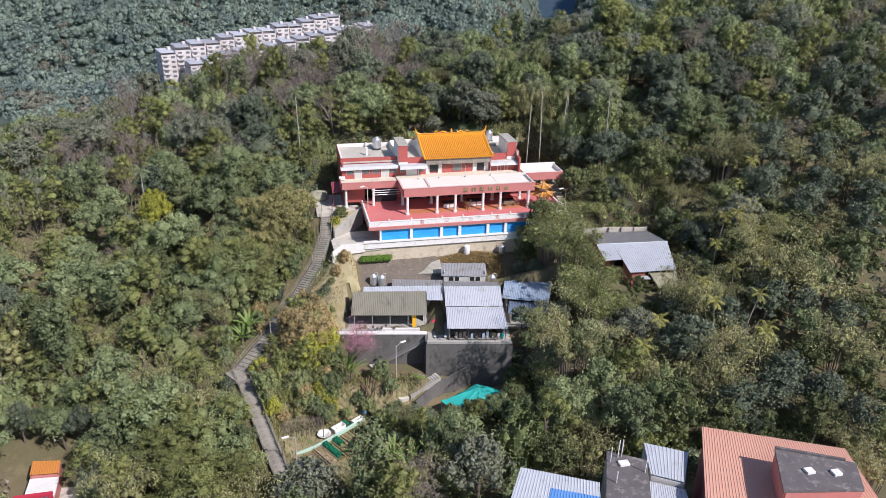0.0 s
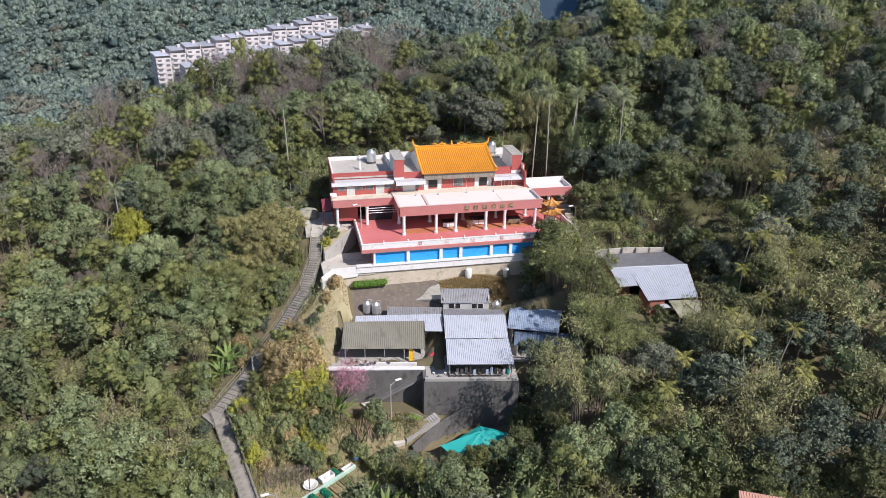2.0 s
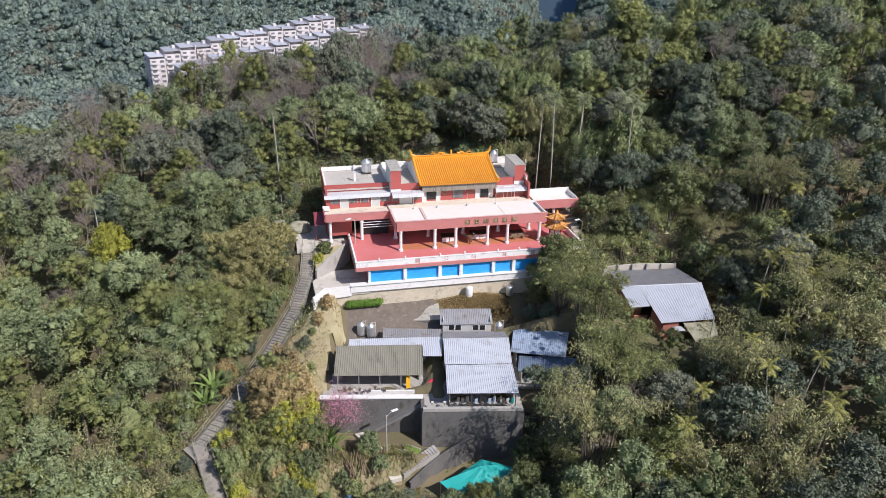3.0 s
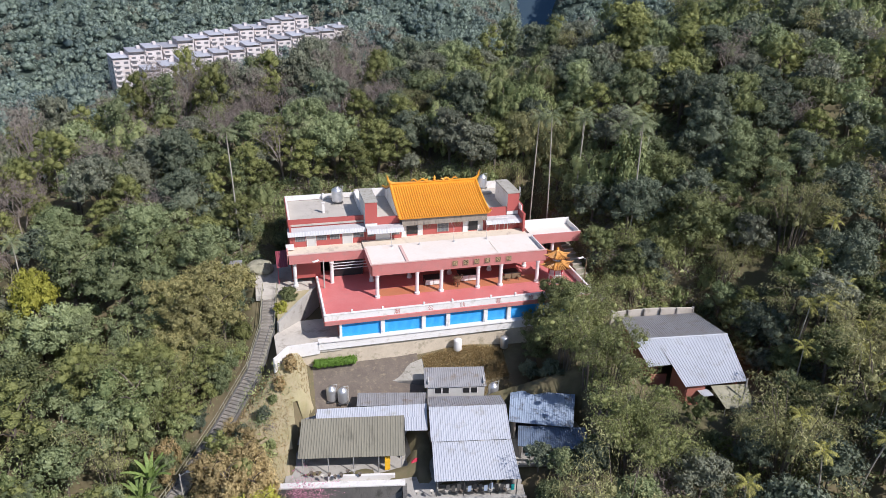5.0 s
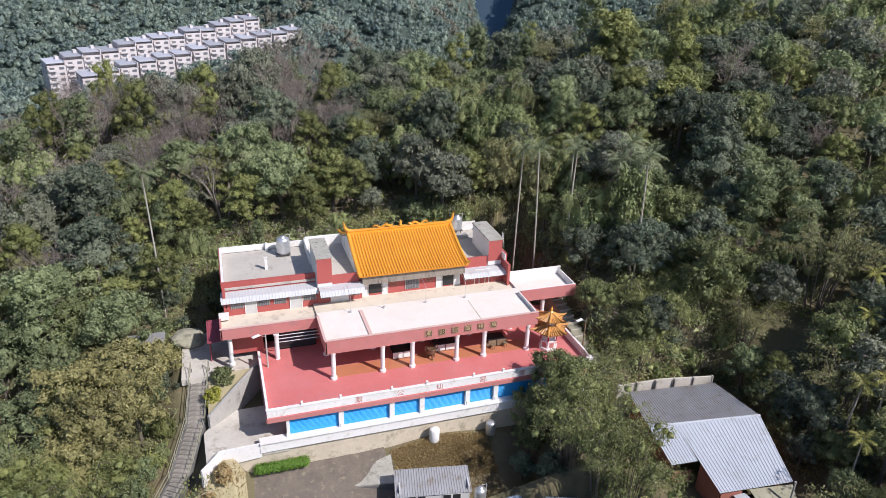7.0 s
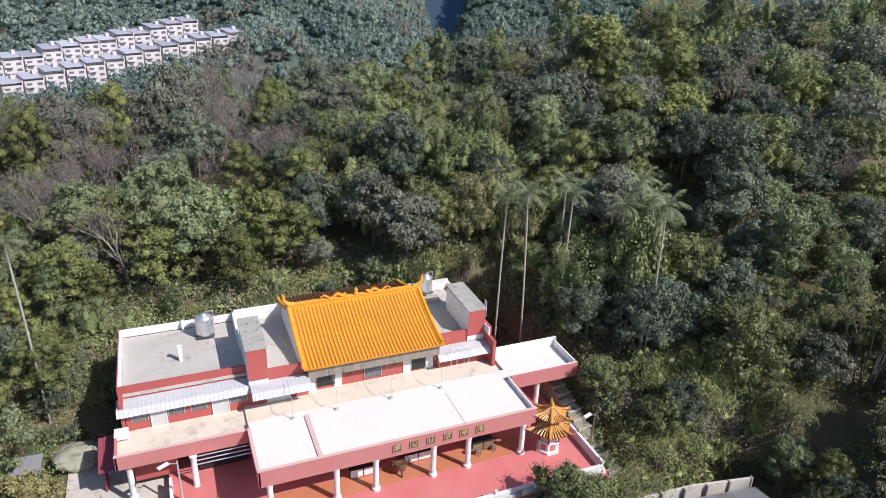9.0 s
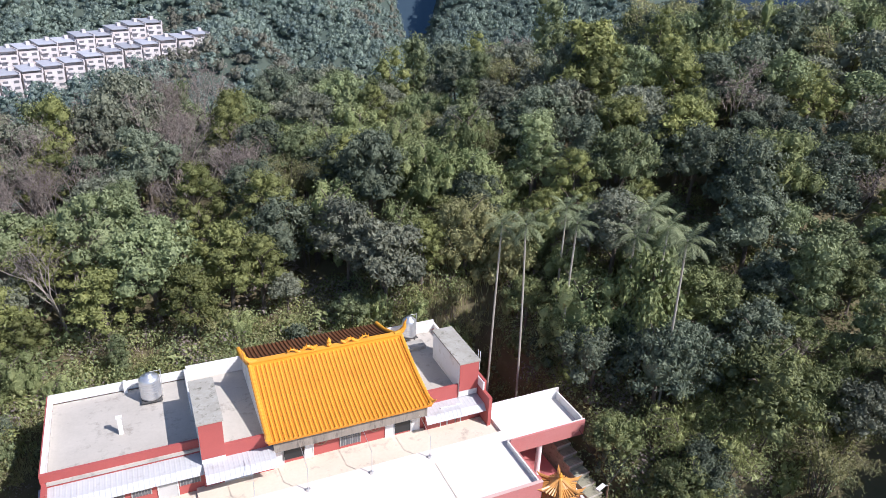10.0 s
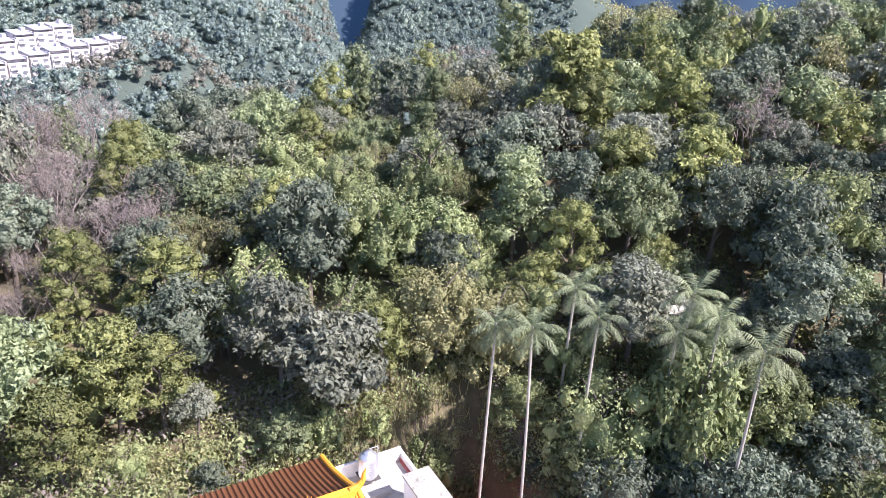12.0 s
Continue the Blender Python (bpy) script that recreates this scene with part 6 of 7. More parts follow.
kinds = [row_house(8.0, 12, 4, False), row_house(8.0, 11, 4, False, 0.5), row_house(8.0, 12, 4, True)]
r = random.Random(3)
TOWN = [((-62, 424, -19.4), (31.5, 462, -5.2), 13), ((-46, 411.5, -23.5), (53.0, 450.5, -9.4), 13)]
for a, b, n in TOWN:
    a, b = Vector(a), Vector(b)
    yaw = math.degrees(math.atan2(b.y - a.y, b.x - a.x))
    for k in range(n):
        p = a.lerp(b, k / (n - 1))
        kind = 2 if (n == 12 and k == 5) else r.choice((0, 0, 1))
        m = pose(p.x, p.y + r.uniform(-1, 1), p.z + r.uniform(-0.8, 0.8), 0, 0, yaw)
        copy_thing(kinds[kind], m)
for ob in kinds:
    for o in (*ob.children_recursive, ob):
        bpy.data.objects.remove(o)

# ---- vegetation ----
rng = np.random.default_rng(7)


def leaves(lobes, n, size, jitter=0.5, slim=0.5, up=0.25, droop=0.0, gen=None):
    """n leaf triangles scattered over a set of lobes (x, y, z, rx, ry, rz)."""
    gen = gen or rng
    lobes = np.array(lobes, float)
    area = lobes[:, 3] * lobes[:, 4] + lobes[:, 4] * lobes[:, 5] + lobes[:, 3] * lobes[:, 5]
    pick = gen.choice(len(lobes), n, p=area / area.sum())
    L = lobes[pick]
    d = gen.normal(size=(n, 3))
    d[:, 2] += up
    d /= np.linalg.norm(d, axis=1, keepdims=True)
    d[:, 2] = np.where(d[:, 2] < -0.45, -d[:, 2], d[:, 2])
    wob = 1 + 0.16 * np.sin(d[:, 0] * 5 + pick * 1.7) * np.sin(d[:, 1] * 6 + pick) + 0.1 * np.sin(d[:, 2] * 9 + pick * 2.3)
    p = L[:, :3] + d * L[:, 3:] * (wob * gen.uniform(0.74, 1.14, n))[:, None]
    nrm = d + gen.normal(size=(n, 3)) * jitter
    nrm /= np.linalg.norm(nrm, axis=1, keepdims=True)
    t = np.cross(nrm, gen.normal(size=(n, 3)))
    t[:, 2] -= droop
    t /= np.linalg.norm(t, axis=1, keepdims=True)
    b = np.cross(nrm, t)
    b /= np.maximum(np.linalg.norm(b, axis=1, keepdims=True), 1e-6)
    s = (size * gen.uniform(0.6, 1.4, n))[:, None]
    v = np.stack([p - b * s * slim, p + b * s * slim, p + t * s * 1.5], 1).reshape(-1, 3)
    return v, np.arange(3 * n).reshape(-1, 3)


def core(lobes, k=0.8, n=7, m=4):
    """Dense inner foliage: a lumpy closed body inside each lobe."""
    V, F = [], []
    base = 0
    for li, (x, y, z, a, b, c) in enumerate(lobes):
        ring = []
        for j in range(m + 1):
            th = math.pi * (j + 0.35) / (m + 0.7)
            for i in range(n):
                ph = math.tau * (i + 0.5 * (j % 2)) / n
                w = k * (1 + 0.3 * math.sin(2 * ph + li) * math.sin(2 * th + li * 2))
                V.append((x + a * w * math.sin(th) * math.cos(ph), y + b * w * math.sin(th) * math.sin(ph), z + c * w * math.cos(th)))
        for j in range(m):
            for i in range(n):
                p0, p1 = base + j * n + i, base + j * n + (i + 1) % n
                F += [(p0, p0 + n, p1 + n), (p0, p1 + n, p1)]
        base += (m + 1) * n
    return np.array(V), np.array(F)


def joined(*pieces):
    V, F, base = [], [], 0
    for v, f in pieces:
        V.append(v)
        F.append(f + base)
        base += len(v)
    return np.concatenate(V), np.concatenate(F)


def branch_mesh(segments, n=4):
    """Tapered prisms: (start, end, r0, r1)."""
    V, F = [], []
    for a, b, r0, r1 in segments:
        a, b = Vector(a), Vector(b)
        q = (b - a).to_track_quat("Z", "Y")
        base = len(V)
        for p, rr in ((a, r0), (b, r1)):
            for k in range(n):
                V.append(p + q @ Vector((rr * math.cos(k * math.tau / n), rr * math.sin(k * math.tau / n), 0)))
        for k in range(n):
            k1 = (k + 1) % n
            F += [(base + k, base + k1, base + n + k1), (base + k, base + n + k1, base + n + k)]
    return np.array([tuple(v) for v in V]), np.array(F)


def limbs(h, spread, r, seed, start=0.35, n=6):
    q = random.Random(seed)
    lean = Vector((q.uniform(-0.6, 0.6), q.uniform(-0.6, 0.6), 0))
    mid = Vector((lean.x * 0.4, lean.y * 0.4, h * 0.45))
    top = Vector((lean.x, lean.y, h * 0.85))
    seg = [((0, 0, -0.6), mid, r, r * 0.75), (mid, top, r * 0.75, r * 0.25)]
    for k in range(n):
        f = start + (0.9 - start) * k / n
        base = mid.lerp(top, max(0, (f - 0.45) / 0.4)) if f > 0.45 else Vector((0, 0, 0)).lerp(mid, f / 0.45)
        a = k * 2.4 + q.uniform(0, 1)
        end = base + Vector((math.cos(a), math.sin(a), 0)) * spread * q.uniform(0.5, 0.85) + Vector((0, 0, h * q.uniform(0.12, 0.3)))
        seg.append((base, base.lerp(end, 0.5) + Vector((0, 0, 0.2)), r * 0.4, r * 0.25))
        seg.append((base.lerp(end, 0.5) + Vector((0, 0, 0.2)), end, r * 0.25, r * 0.08))
    return seg


def crown_lobes(kind, seed):
    """Lobes of a crown about 1 wide and 1 high is scaled later; here in metres for a tree 8 m high."""
    q = random.Random(seed)
    out = []
    if kind == "round":
        wide, tall = q.uniform(0.85, 1.2), q.uniform(0.85, 1.15)
        out.append((0, 0, 4.9, 1.9 * wide, 1.9 * wide, 1.8 * tall))
        for k in range(44):
            a, e = k * 2.4 + q.uniform(-0.5, 0.5), q.uniform(-0.55, 1.4)
            rr = 2.3 * wide * math.cos(e) * q.uniform(0.75, 1.2)
            s = q.uniform(0.38, 0.9)
            out.append((rr * math.cos(a), rr * math.sin(a), 4.9 + 2.1 * tall * math.sin(e) * q.uniform(0.8, 1.2), s, s * q.uniform(0.8, 1.2), s * q.uniform(0.65, 0.95)))
    elif kind == "layered":
        for k in range(40):
            a = k * 2.4 + q.uniform(-0.3, 0.3)
            zz = 3.2 + 4.3 * k / 39 + q.uniform(-0.3, 0.3)
            rr = q.uniform(0.8, 2.8) * (1.05 - 0.75 * (k / 39) ** 2)
            s = q.uniform(0.5, 0.95)
            out.append((rr * math.cos(a), rr * math.sin(a), zz, s, s * q.uniform(0.8, 1.1), s * 0.62))
    elif kind == "draped":
        out.append((0, 0, 3.4, 2.3, 2.3, 3.2))
        for k in range(30):
            a = k * 2.4 + q.uniform(-0.4, 0.4)
            zz = q.uniform(0.9, 6.3)
            rr = q.uniform(1.5, 2.6) * (1 - 0.5 * max(0, (zz - 4.2) / 2.1) ** 2)
            s = q.uniform(0.45, 0.95)
            out.append((rr * math.cos(a), rr * math.sin(a), zz, s, s, s * q.uniform(1.0, 1.6)))
    elif kind == "bamboo":
        out = bamboo_parts(seed, 20, 8.0)[1]
    elif kind == "tall":
        for k in range(26):
            a = k * 2.4 + q.uniform(-0.4, 0.4)
            zz = 3.0 + 6.4 * k / 25
            rr = q.uniform(0.4, 2.0) * (1.1 - 0.5 * k / 25)
            s = q.uniform(0.55, 1.05)
            out.append((rr * math.cos(a), rr * math.sin(a), zz, s, s, s * 0.85))
    return out


def bare_segments(seed, h=7.5):
    q = random.Random(seed)
    seg = []

    def grow(p, d, length, r, depth):
        e = p + d * length
        seg.append((p, e, r, r * 0.62))
        if depth == 0:
            return
        for k in range(3 if depth > 1 else 2):
            nd = (d + Vector((q.uniform(-1, 1), q.uniform(-1, 1), q.uniform(-0.25, 0.7))) * 0.62).normalized()
            grow(p.lerp(e, q.uniform(0.55, 1.0)), nd, length * q.uniform(0.6, 0.85), r * 0.55, depth - 1)

    for k in range(2):
        grow(Vector((q.uniform(-0.3, 0.3), q.uniform(-0.3, 0.3), -0.5)), Vector((q.uniform(-0.25, 0.25), q.uniform(-0.25, 0.25), 1)).normalized(), h * 0.42, 0.16, 4)
    return seg


def palm_parts(seed, h=12.0, fronds=15, length=2.6, r=0.14):
    q = random.Random(seed)
    bend = (q.uniform(-0.5, 0.5), q.uniform(-0.5, 0.5))
    seg = []
    pts = [Vector((bend[0] * (k / 8) ** 2, bend[1] * (k / 8) ** 2, -0.5 + (h + 0.5) * k / 8)) for k in range(9)]
    for k in range(8):
        seg.append((pts[k], pts[k + 1], r * (1.25 - 0.4 * k / 8), r * (1.25 - 0.4 * (k + 1) / 8)))
    top = pts[-1]
    seg.append((top, top + Vector((0, 0, 0.9)), r * 0.95, r * 0.5))
    V, F = [], []
    top = top + Vector((0, 0, 0.75))
    for k in range(fronds):
        a = k * 2.4
        el = 1.15 - 1.5 * (k / fronds)
        d = Vector((math.cos(a) * math.cos(el), math.sin(a) * math.cos(el), math.sin(el)))
        side = Vector((-math.sin(a), math.cos(a), 0))
        p, n = top.copy(), 17
        for i in range(n):
            step = length / n
            e = p + d * step
            d = (d + Vector((0, 0, -0.062 - 0.005 * i))).normalized()
            w = length * 0.23 * math.sin(math.pi * (0.12 + 0.86 * i / n)) + 0.05
            for s in (-1, 1):
                b = len(V)
                tip = p.lerp(e, 0.9) + side * s * w + d * w * 0.5 + Vector((0, 0, -w * q.uniform(0.25, 0.7)))
                V += [p, p.lerp(e, 0.75), tip]
                F.append((b, b + 1, b + 2))
            p = e
    return branch_mesh(seg, 7), (np.array([tuple(v) for v in V]), np.array(F))


def bamboo_parts(seed, n=26, h=9.0):
    q = random.Random(seed)
    seg, V = [], []
    g = np.random.default_rng(seed)
    lob = []
    for k in range(n):
        a, rr = q.uniform(0, math.tau), q.uniform(0.1, 0.9)
        hh = h * q.uniform(0.65, 1.05)
        d = Vector((math.cos(a), math.sin(a), 0))
        p0 = d * rr
        p1 = d * (rr + 0.5) + Vector((0, 0, hh * 0.6))
        p2 = d * (rr + 1.4) + Vector((0, 0, hh * 0.92))
        p3 = d * (rr + 2.5 + q.uniform(0, 0.8)) + Vector((0, 0, hh * 0.9))
        seg += [(p0 - Vector((0, 0, 0.4)), p1, 0.05, 0.04), (p1, p2, 0.04, 0.025), (p2, p3, 0.025, 0.008)]
        for f in (0.1, 0.45, 0.8):
            c = p1.lerp(p2, f)
            lob.append((c.x, c.y, c.z, 0.65, 0.65, 0.6))
        for f in (0.2, 0.7, 1.0):
            c = p2.lerp(p3, f)
            lob.append((c.x, c.y, c.z - 0.15, 0.7, 0.7, 0.5))
    return branch_mesh(seg, 4), lob


def banana_parts(seed):
    q = random.Random(seed)
    seg = [((0, 0, -0.3), (0.1, 0, 1.8), 0.16, 0.1)]
    V, F = [], []
    for k in range(12):
        a = k * 2.4
        el = q.uniform(0.75, 1.4)
        d = Vector((math.cos(a) * math.cos(el), math.sin(a) * math.cos(el), math.sin(el)))
        side = Vector((-math.sin(a), math.cos(a), 0))
        p, n, L = Vector((0.1, 0, 1.6)), 7, q.uniform(2.0, 2.8)
        prev = None
        for i in range(n + 1):
            w = 0.17 * math.sin(math.pi * (0.08 + 0.88 * i / n)) ** 0.6
            b = len(V)
            V += [p - side * w + Vector((0, 0, -0.06)), p.copy(), p + side * w + Vector((0, 0, -0.06))]
            if prev is not None:
                F += [(prev, prev + 1, b + 1), (prev, b + 1, b), (prev + 1, prev + 2, b + 2), (prev + 1, b + 2, b + 1)]
            prev = b
            p = p + d * L / n
            d = (d + Vector((0, 0, -0.17))).normalized()
    return branch_mesh(seg, 7), (np.array([tuple(v) for v in V]), np.array(F))


# species: crown form, leaf size, leaf count near and far, material, bark, label
SPECIES = {
    "broad_dark": ("round", 0.145, 3700, 1400, "broad_dark", "bark", "dark green broadleaf tree with a dense rounded crown"),
    "glossy": ("round", 0.13, 3700, 1400, "glossy", "bark", "glossy deep green broadleaf tree"),
    "broad_grey": ("round", 0.155, 3700, 1400, "broad_grey", "bark", "grey-green broadleaf tree with a lumpy crown"),
    "broad_mid": ("round", 0.14, 3700, 1400, "broad_mid", "bark", "mid-green broadleaf tree with a full crown"),
    "tall_mid": ("tall", 0.145, 3700, 1400, "broad_mid", "bark", "slender green broadleaf tree"),
    "acacia": ("layered", 0.08, 4800, 1800, "olive", "bark", "olive-green acacia with feathery layered boughs"),
    "bamboo": ("bamboo", 0.15, 4600, 1600, "bamboo", "bark", "arching yellow-green bamboo clump"),
    "vine": ("draped", 0.11, 3800, 1500, "bright", "bark", "tree draped in bright green vines"),
}
NEAR, FAR = {}, {}
for s, (name, (form, size, n1, n2, lm, bk, label)) in enumerate(SPECIES.items()):
    NEAR[name], FAR[name] = [], []
    for k in range(3):
        lob = crown_lobes(form, 31 * s + k)
        gen = np.random.default_rng(100 * s + k)
        if form == "bamboo":
            culms = bamboo_parts(31 * s + k, 20, 8.0)[0]
            NEAR[name].append((culms, joined(leaves(lob, n1, size, 0.9, 0.22, droop=0.7, gen=gen), core(lob[::6], 0.5, 5, 3))))
            FAR[name].append((culms, joined(leaves(lob, n2, size * 1.4, 0.9, 0.25, droop=0.7, gen=gen), core(lob[::6], 0.6, 5, 3))))
            continue
        NEAR[name].append((branch_mesh(limbs(7.0, 2.2, 0.2, 7 * s + k), 6), joined(leaves(lob, n1, size, gen=gen), core(lob, 0.66, 6, 2))))
        FAR[name].append((branch_mesh(limbs(7.0, 2.2, 0.2, 7 * s + k, n=3), 4), joined(leaves(lob, n2, size * 1.3, gen=gen), core(sorted(lob, key=lambda l: -l[3])[:18], 0.68, 5, 2))))
BARE, BARE_FAR = [], []
for k in range(4):
    seg = bare_segments(50 + k)
    gen = np.random.default_rng(70 + k)
    tips = np.array([tuple(b) for a, b, r0, r1 in seg if r1 < 0.02])
    tw = np.c_[tips, np.full((len(tips), 3), 0.45)]
    BARE_FAR.append((branch_mesh(seg[::2] if len(seg) > 150 else seg, 3), leaves(tw, 800, 0.3, jitter=1.2, slim=0.11, gen=gen)))
    BARE.append((branch_mesh(seg, 3), leaves(tw, 1300, 0.24, jitter=1.2, slim=0.09, gen=gen)))

CLEAR = [(6.5, 41.6, 89.5, 112.0), (2.5, 11.0, 90.0, 107.5), (39.5, 52.5, 71.5, 90.0), (-3.6, 8.5, 57.5, 69.5), (12.0, 47.0, 24.0, 46.5), (-30.0, -24.0, 59.0, 67.8), (14.5, 24.5, 60.5, 72.5), (56.4, 58.4, 109.0, 112.0)]


def is_free(x, y, m=0.0):
    for x0, x1, y0, y1 in CLEAR:
        if x0 - m < x < x1 + m and y0 - m < y < y1 + m:
            return False
    u, v = to_low(x, y)
    if -15 - m < u < 16 + m and -1.5 - m < v < 19:
        return False
    if -13 - m < u < 4 + m and -7 - m < v < 0:
        return False
    d, _ = near_stair(np.array(x), np.array(y))
    return float(d) > 1.6 + m


def pick_species(x, y, q):
    """Which tree grows where: grey bare trees on the western shoulder, dark wood in the eastern hollow, acacias between."""
    n = noise.noise(Vector((x * 0.045, y * 0.045, 3.0)))
    names = ("broad_dark", "broad_grey", "broad_mid", "acacia", "vine", "tall_mid", "bare", "bamboo", "glossy")
    if -4 < x < 32 and 112 < y < 121:
        w = (0.6, 1.5, 2, 1, 3, 1, 3, 1, 0)
    elif y > 112 and x < 28:
        w = (1.2, 1.8, 1.5, 3.5, 0.6, 0.8, max(0.5, (9 if y > 131 and -20 < x < 16 else 2.0) + 8 * n), 0, 0)
    elif 40 < x < 62 and 93 <= y < 111:
        w = (5.0, 1.0, 0.6, 0.3, 0.4, 0.5, 0.8, 0.3, 3.0)
    elif y > 112 and x < 60:
        w = (1.6, 2.0, 2.4, 1.8, 4.2, 1, 0.8, 1.0, 0)
    elif x > 36 and y < 93:
        w = (4.0, 0.5, 0.9, 0.2, 0.3, 0.5, 0.2, 2.6, 4.0)
    elif x > 40:
        w = (4.2, 2.4, 2.4, 1.6, 1.6, 1.2, 0.8, 1, 1)
    else:
        w = (0.4, 0.5, 3.4, 4.8, 1.6, 1.6, 0.3, 2.4, 1.0)
    return q.choices(names, w)[0]


q = random.Random(21)
spots = []  # one tree to each
step = 4.0
for j in range(int(165 / step)):
    for i in range(int(215 / step)):
        x, y = -75 + (i + 0.5 * (j % 2)) * step + q.uniform(-1.5, 1.5), 38 + j * step + q.uniform(-1.5, 1.5)
        if y < 70 and abs(x - 10) > 58 or y > 174:
            continue
        if -4 < x < 32 and 112 < y < 123 and q.random() < 0.5:
            continue
        if (-0.36 * y - 9 if y > 100 else -0.5 * y - 8) < x < 1.05 * y + 10 and is_free(x, y, 1.5):
            spots.append((x, y))
spots.sort(key=lambda p: math.hypot(p[0] - 30, p[1] - 112))

protos = {}


def tree_thing(name, v, m, light=False):
    """A tree of its own, its trunk and crown shared by all trees of the same growth."""
    if (name, v, light) not in protos:
        form, size, n1, n2, lm, bk, label = SPECIES.get(name, (0, 0, 0, 0, "dry", "twig", "leafless grey-brown winter tree"))
        (tv, tf), (cv, cf) = (FAR if light else NEAR)[name][v] if name != "bare" else BARE[v]
        ob = thing("tree", label, "tree", group="trees of the hillside")
        link("trunk", tv, tf, M[bk], ob)
        link("crown", cv, cf, LEAF[lm], ob)
        ob.matrix_world = m
        protos[(name, v, light)] = ob
        return ob
    return copy_thing(protos[(name, v, light)], m)


def scaled(x, y, s, turn, tall=1.0, sink=0.3):
    return pose(x, y, height(x, y) - sink, 0, 0, turn) @ Matrix.Diagonal((s, s, s * tall, 1))


def place(name, v, m, light=False):
    ob = tree_thing(name, v, m, light)
    ob.matrix_basis = m
    ob.name = "bamboo_clump" if name == "bamboo" else "tree"
    return tagged(ob, SPECIES[name][6] if name in SPECIES else "leafless grey-brown winter tree", "bamboo" if name == "bamboo" else "tree", "bamboo clumps" if name == "bamboo" else "trees of the hillside")


# low growth along every clearing's edge
edge = [(-60 + 2.3 * i + q.uniform(-0.7, 0.7), 44 + 2.3 * j + q.uniform(-0.7, 0.7)) for i in range(62) for j in range(34)]
edge = [p for p in edge if -22 < p[0] < 62 and is_free(*p, 0.5) and not is_free(*p, 4.2)]
q.shuffle(edge)
for x, y in edge[:200]:
    name = q.choices(("broad_dark", "broad_mid", "vine", "tall_mid", "acacia", "bamboo"), (2, 3, 2.5, 1.5, 1, 2))[0]
    ob = place(name, q.randrange(3), scaled(x, y, q.uniform(0.3, 0.52), q.uniform(0, 360), q.uniform(0.8, 1.25), 0.8), True)
    ob.name = "shrub"
    tagged(ob, "dense leafy shrub at the edge of the wood", "shrub", "shrubs at the wood's edge")

batches = {}
for k, (x, y) in enumerate(spots):
    name = pick_species(x, y, q)
    v = q.randrange(3)
    s = q.uniform(0.7, 1.1) if q.random() < (0.82 if y < 130 else 0.93) else q.uniform(1.1, 1.35)
    if y > 121:
        s = q.uniform(0.62, 0.98) if q.random() < 0.62 else q.uniform(1.05, 1.38)
    if name == "bare":
        s *= 0.92
    if -4 < x < 32 and 112 < y < 121:
        s *= 0.6
    if not is_free(x, y, 3.2):
        s = min(s, 0.75)
    m = scaled(x, y, s, q.uniform(0, 360), q.uniform(0.85, 1.1))
    if -33 < x < -21 and 50 < y < 60:
        continue
    if k < 225:
        place(name, v, m)
    else:
        batches.setdefault(name, []).append((v, m, k < 330))
for name, items in batches.items():
    V, F, idx, base = [], [], [], 0
    for v, m, fine_leaf in items:
        pieces = (NEAR if fine_leaf else FAR)[name][v] if name != "bare" else BARE_FAR[v]
        mm = np.array(m)
        for mi, (pv, pf) in enumerate(pieces):
            V.append(pv @ mm[:3, :3].T + mm[:3, 3])
            F.append(pf + base)
            idx.append(np.full(len(pf), mi, int))
            base += len(pv)
    form, size, n1, n2, lm, bk, label = SPECIES.get(name, (0, 0, 0, 0, "dry", "twig", "leafless grey-brown winter tree"))
    ob = link("woods", np.concatenate(V), np.concatenate(F), [M[bk], LEAF[lm]], index=np.concatenate(idx))
    tagged(ob, "dense wood of " + label.replace(" tree", " trees", 1), "woods", kind="stuff")

BARE_SPOTS = ((57.4, 97.3, 0.75), (27.2, 130.7, 0.70), (34.2, 122.3, 0.65), (18.8, 125.6, 0.60), (29.8, 129.3, 0.70))
CREST = ((-10.2, 152.0, 34.8), (-7.5, 150.0, 34.7), (-5.5, 156.0, 34.5), (-2.6, 150.0, 34.5), (0.1, 158.0, 33.7), (2.9, 152.0, 35.0), (5.3, 160.0, 33.4), (8.0, 152.0, 35.2), (11.8, 158.0, 35.2), (15.1, 154.0, 37.8), (19.3, 160.0, 38.1), (23.6, 156.0, 39.2), (-12.8, 148.0, 32.6), (-16.3, 150.0, 30.1), (-25.8, 150.0, 29.0), (-30.0, 146.0, 30.0), (-8.6, 146.0, 32.6), (-1.0, 147.0, 33.4), (5.6, 148.0, 34.0), (12.6, 150.0, 35.2), (18.2, 151.0, 36.6))
# undergrowth
V, F, idx, base = [], [], [], 0
shrub = [leaves([(0, 0, 0.5, 0.9, 0.9, 0.7), (0.5, 0.3, 0.4, 0.6, 0.6, 0.5)], 48, 0.25, gen=np.random.default_rng(k)) for k in range(4)]
wild = [(q.uniform(-60, 95), q.uniform(42, 160)) for k in range(1300)]
rim = [(q.uniform(-14, 66), q.uniform(46, 125)) for k in range(3400)]
fine = [leaves([(0, 0, 0.5, 0.9, 0.9, 0.7), (0.5, 0.3, 0.4, 0.6, 0.6, 0.5), (-0.5, -0.4, 0.3, 0.6, 0.6, 0.5)], 110, 0.1, gen=np.random.default_rng(20 + k)) for k in range(4)]
wild += [p for p in rim if is_free(*p, 0.0) and not is_free(*p, 7.0)]
scrub = len(wild)
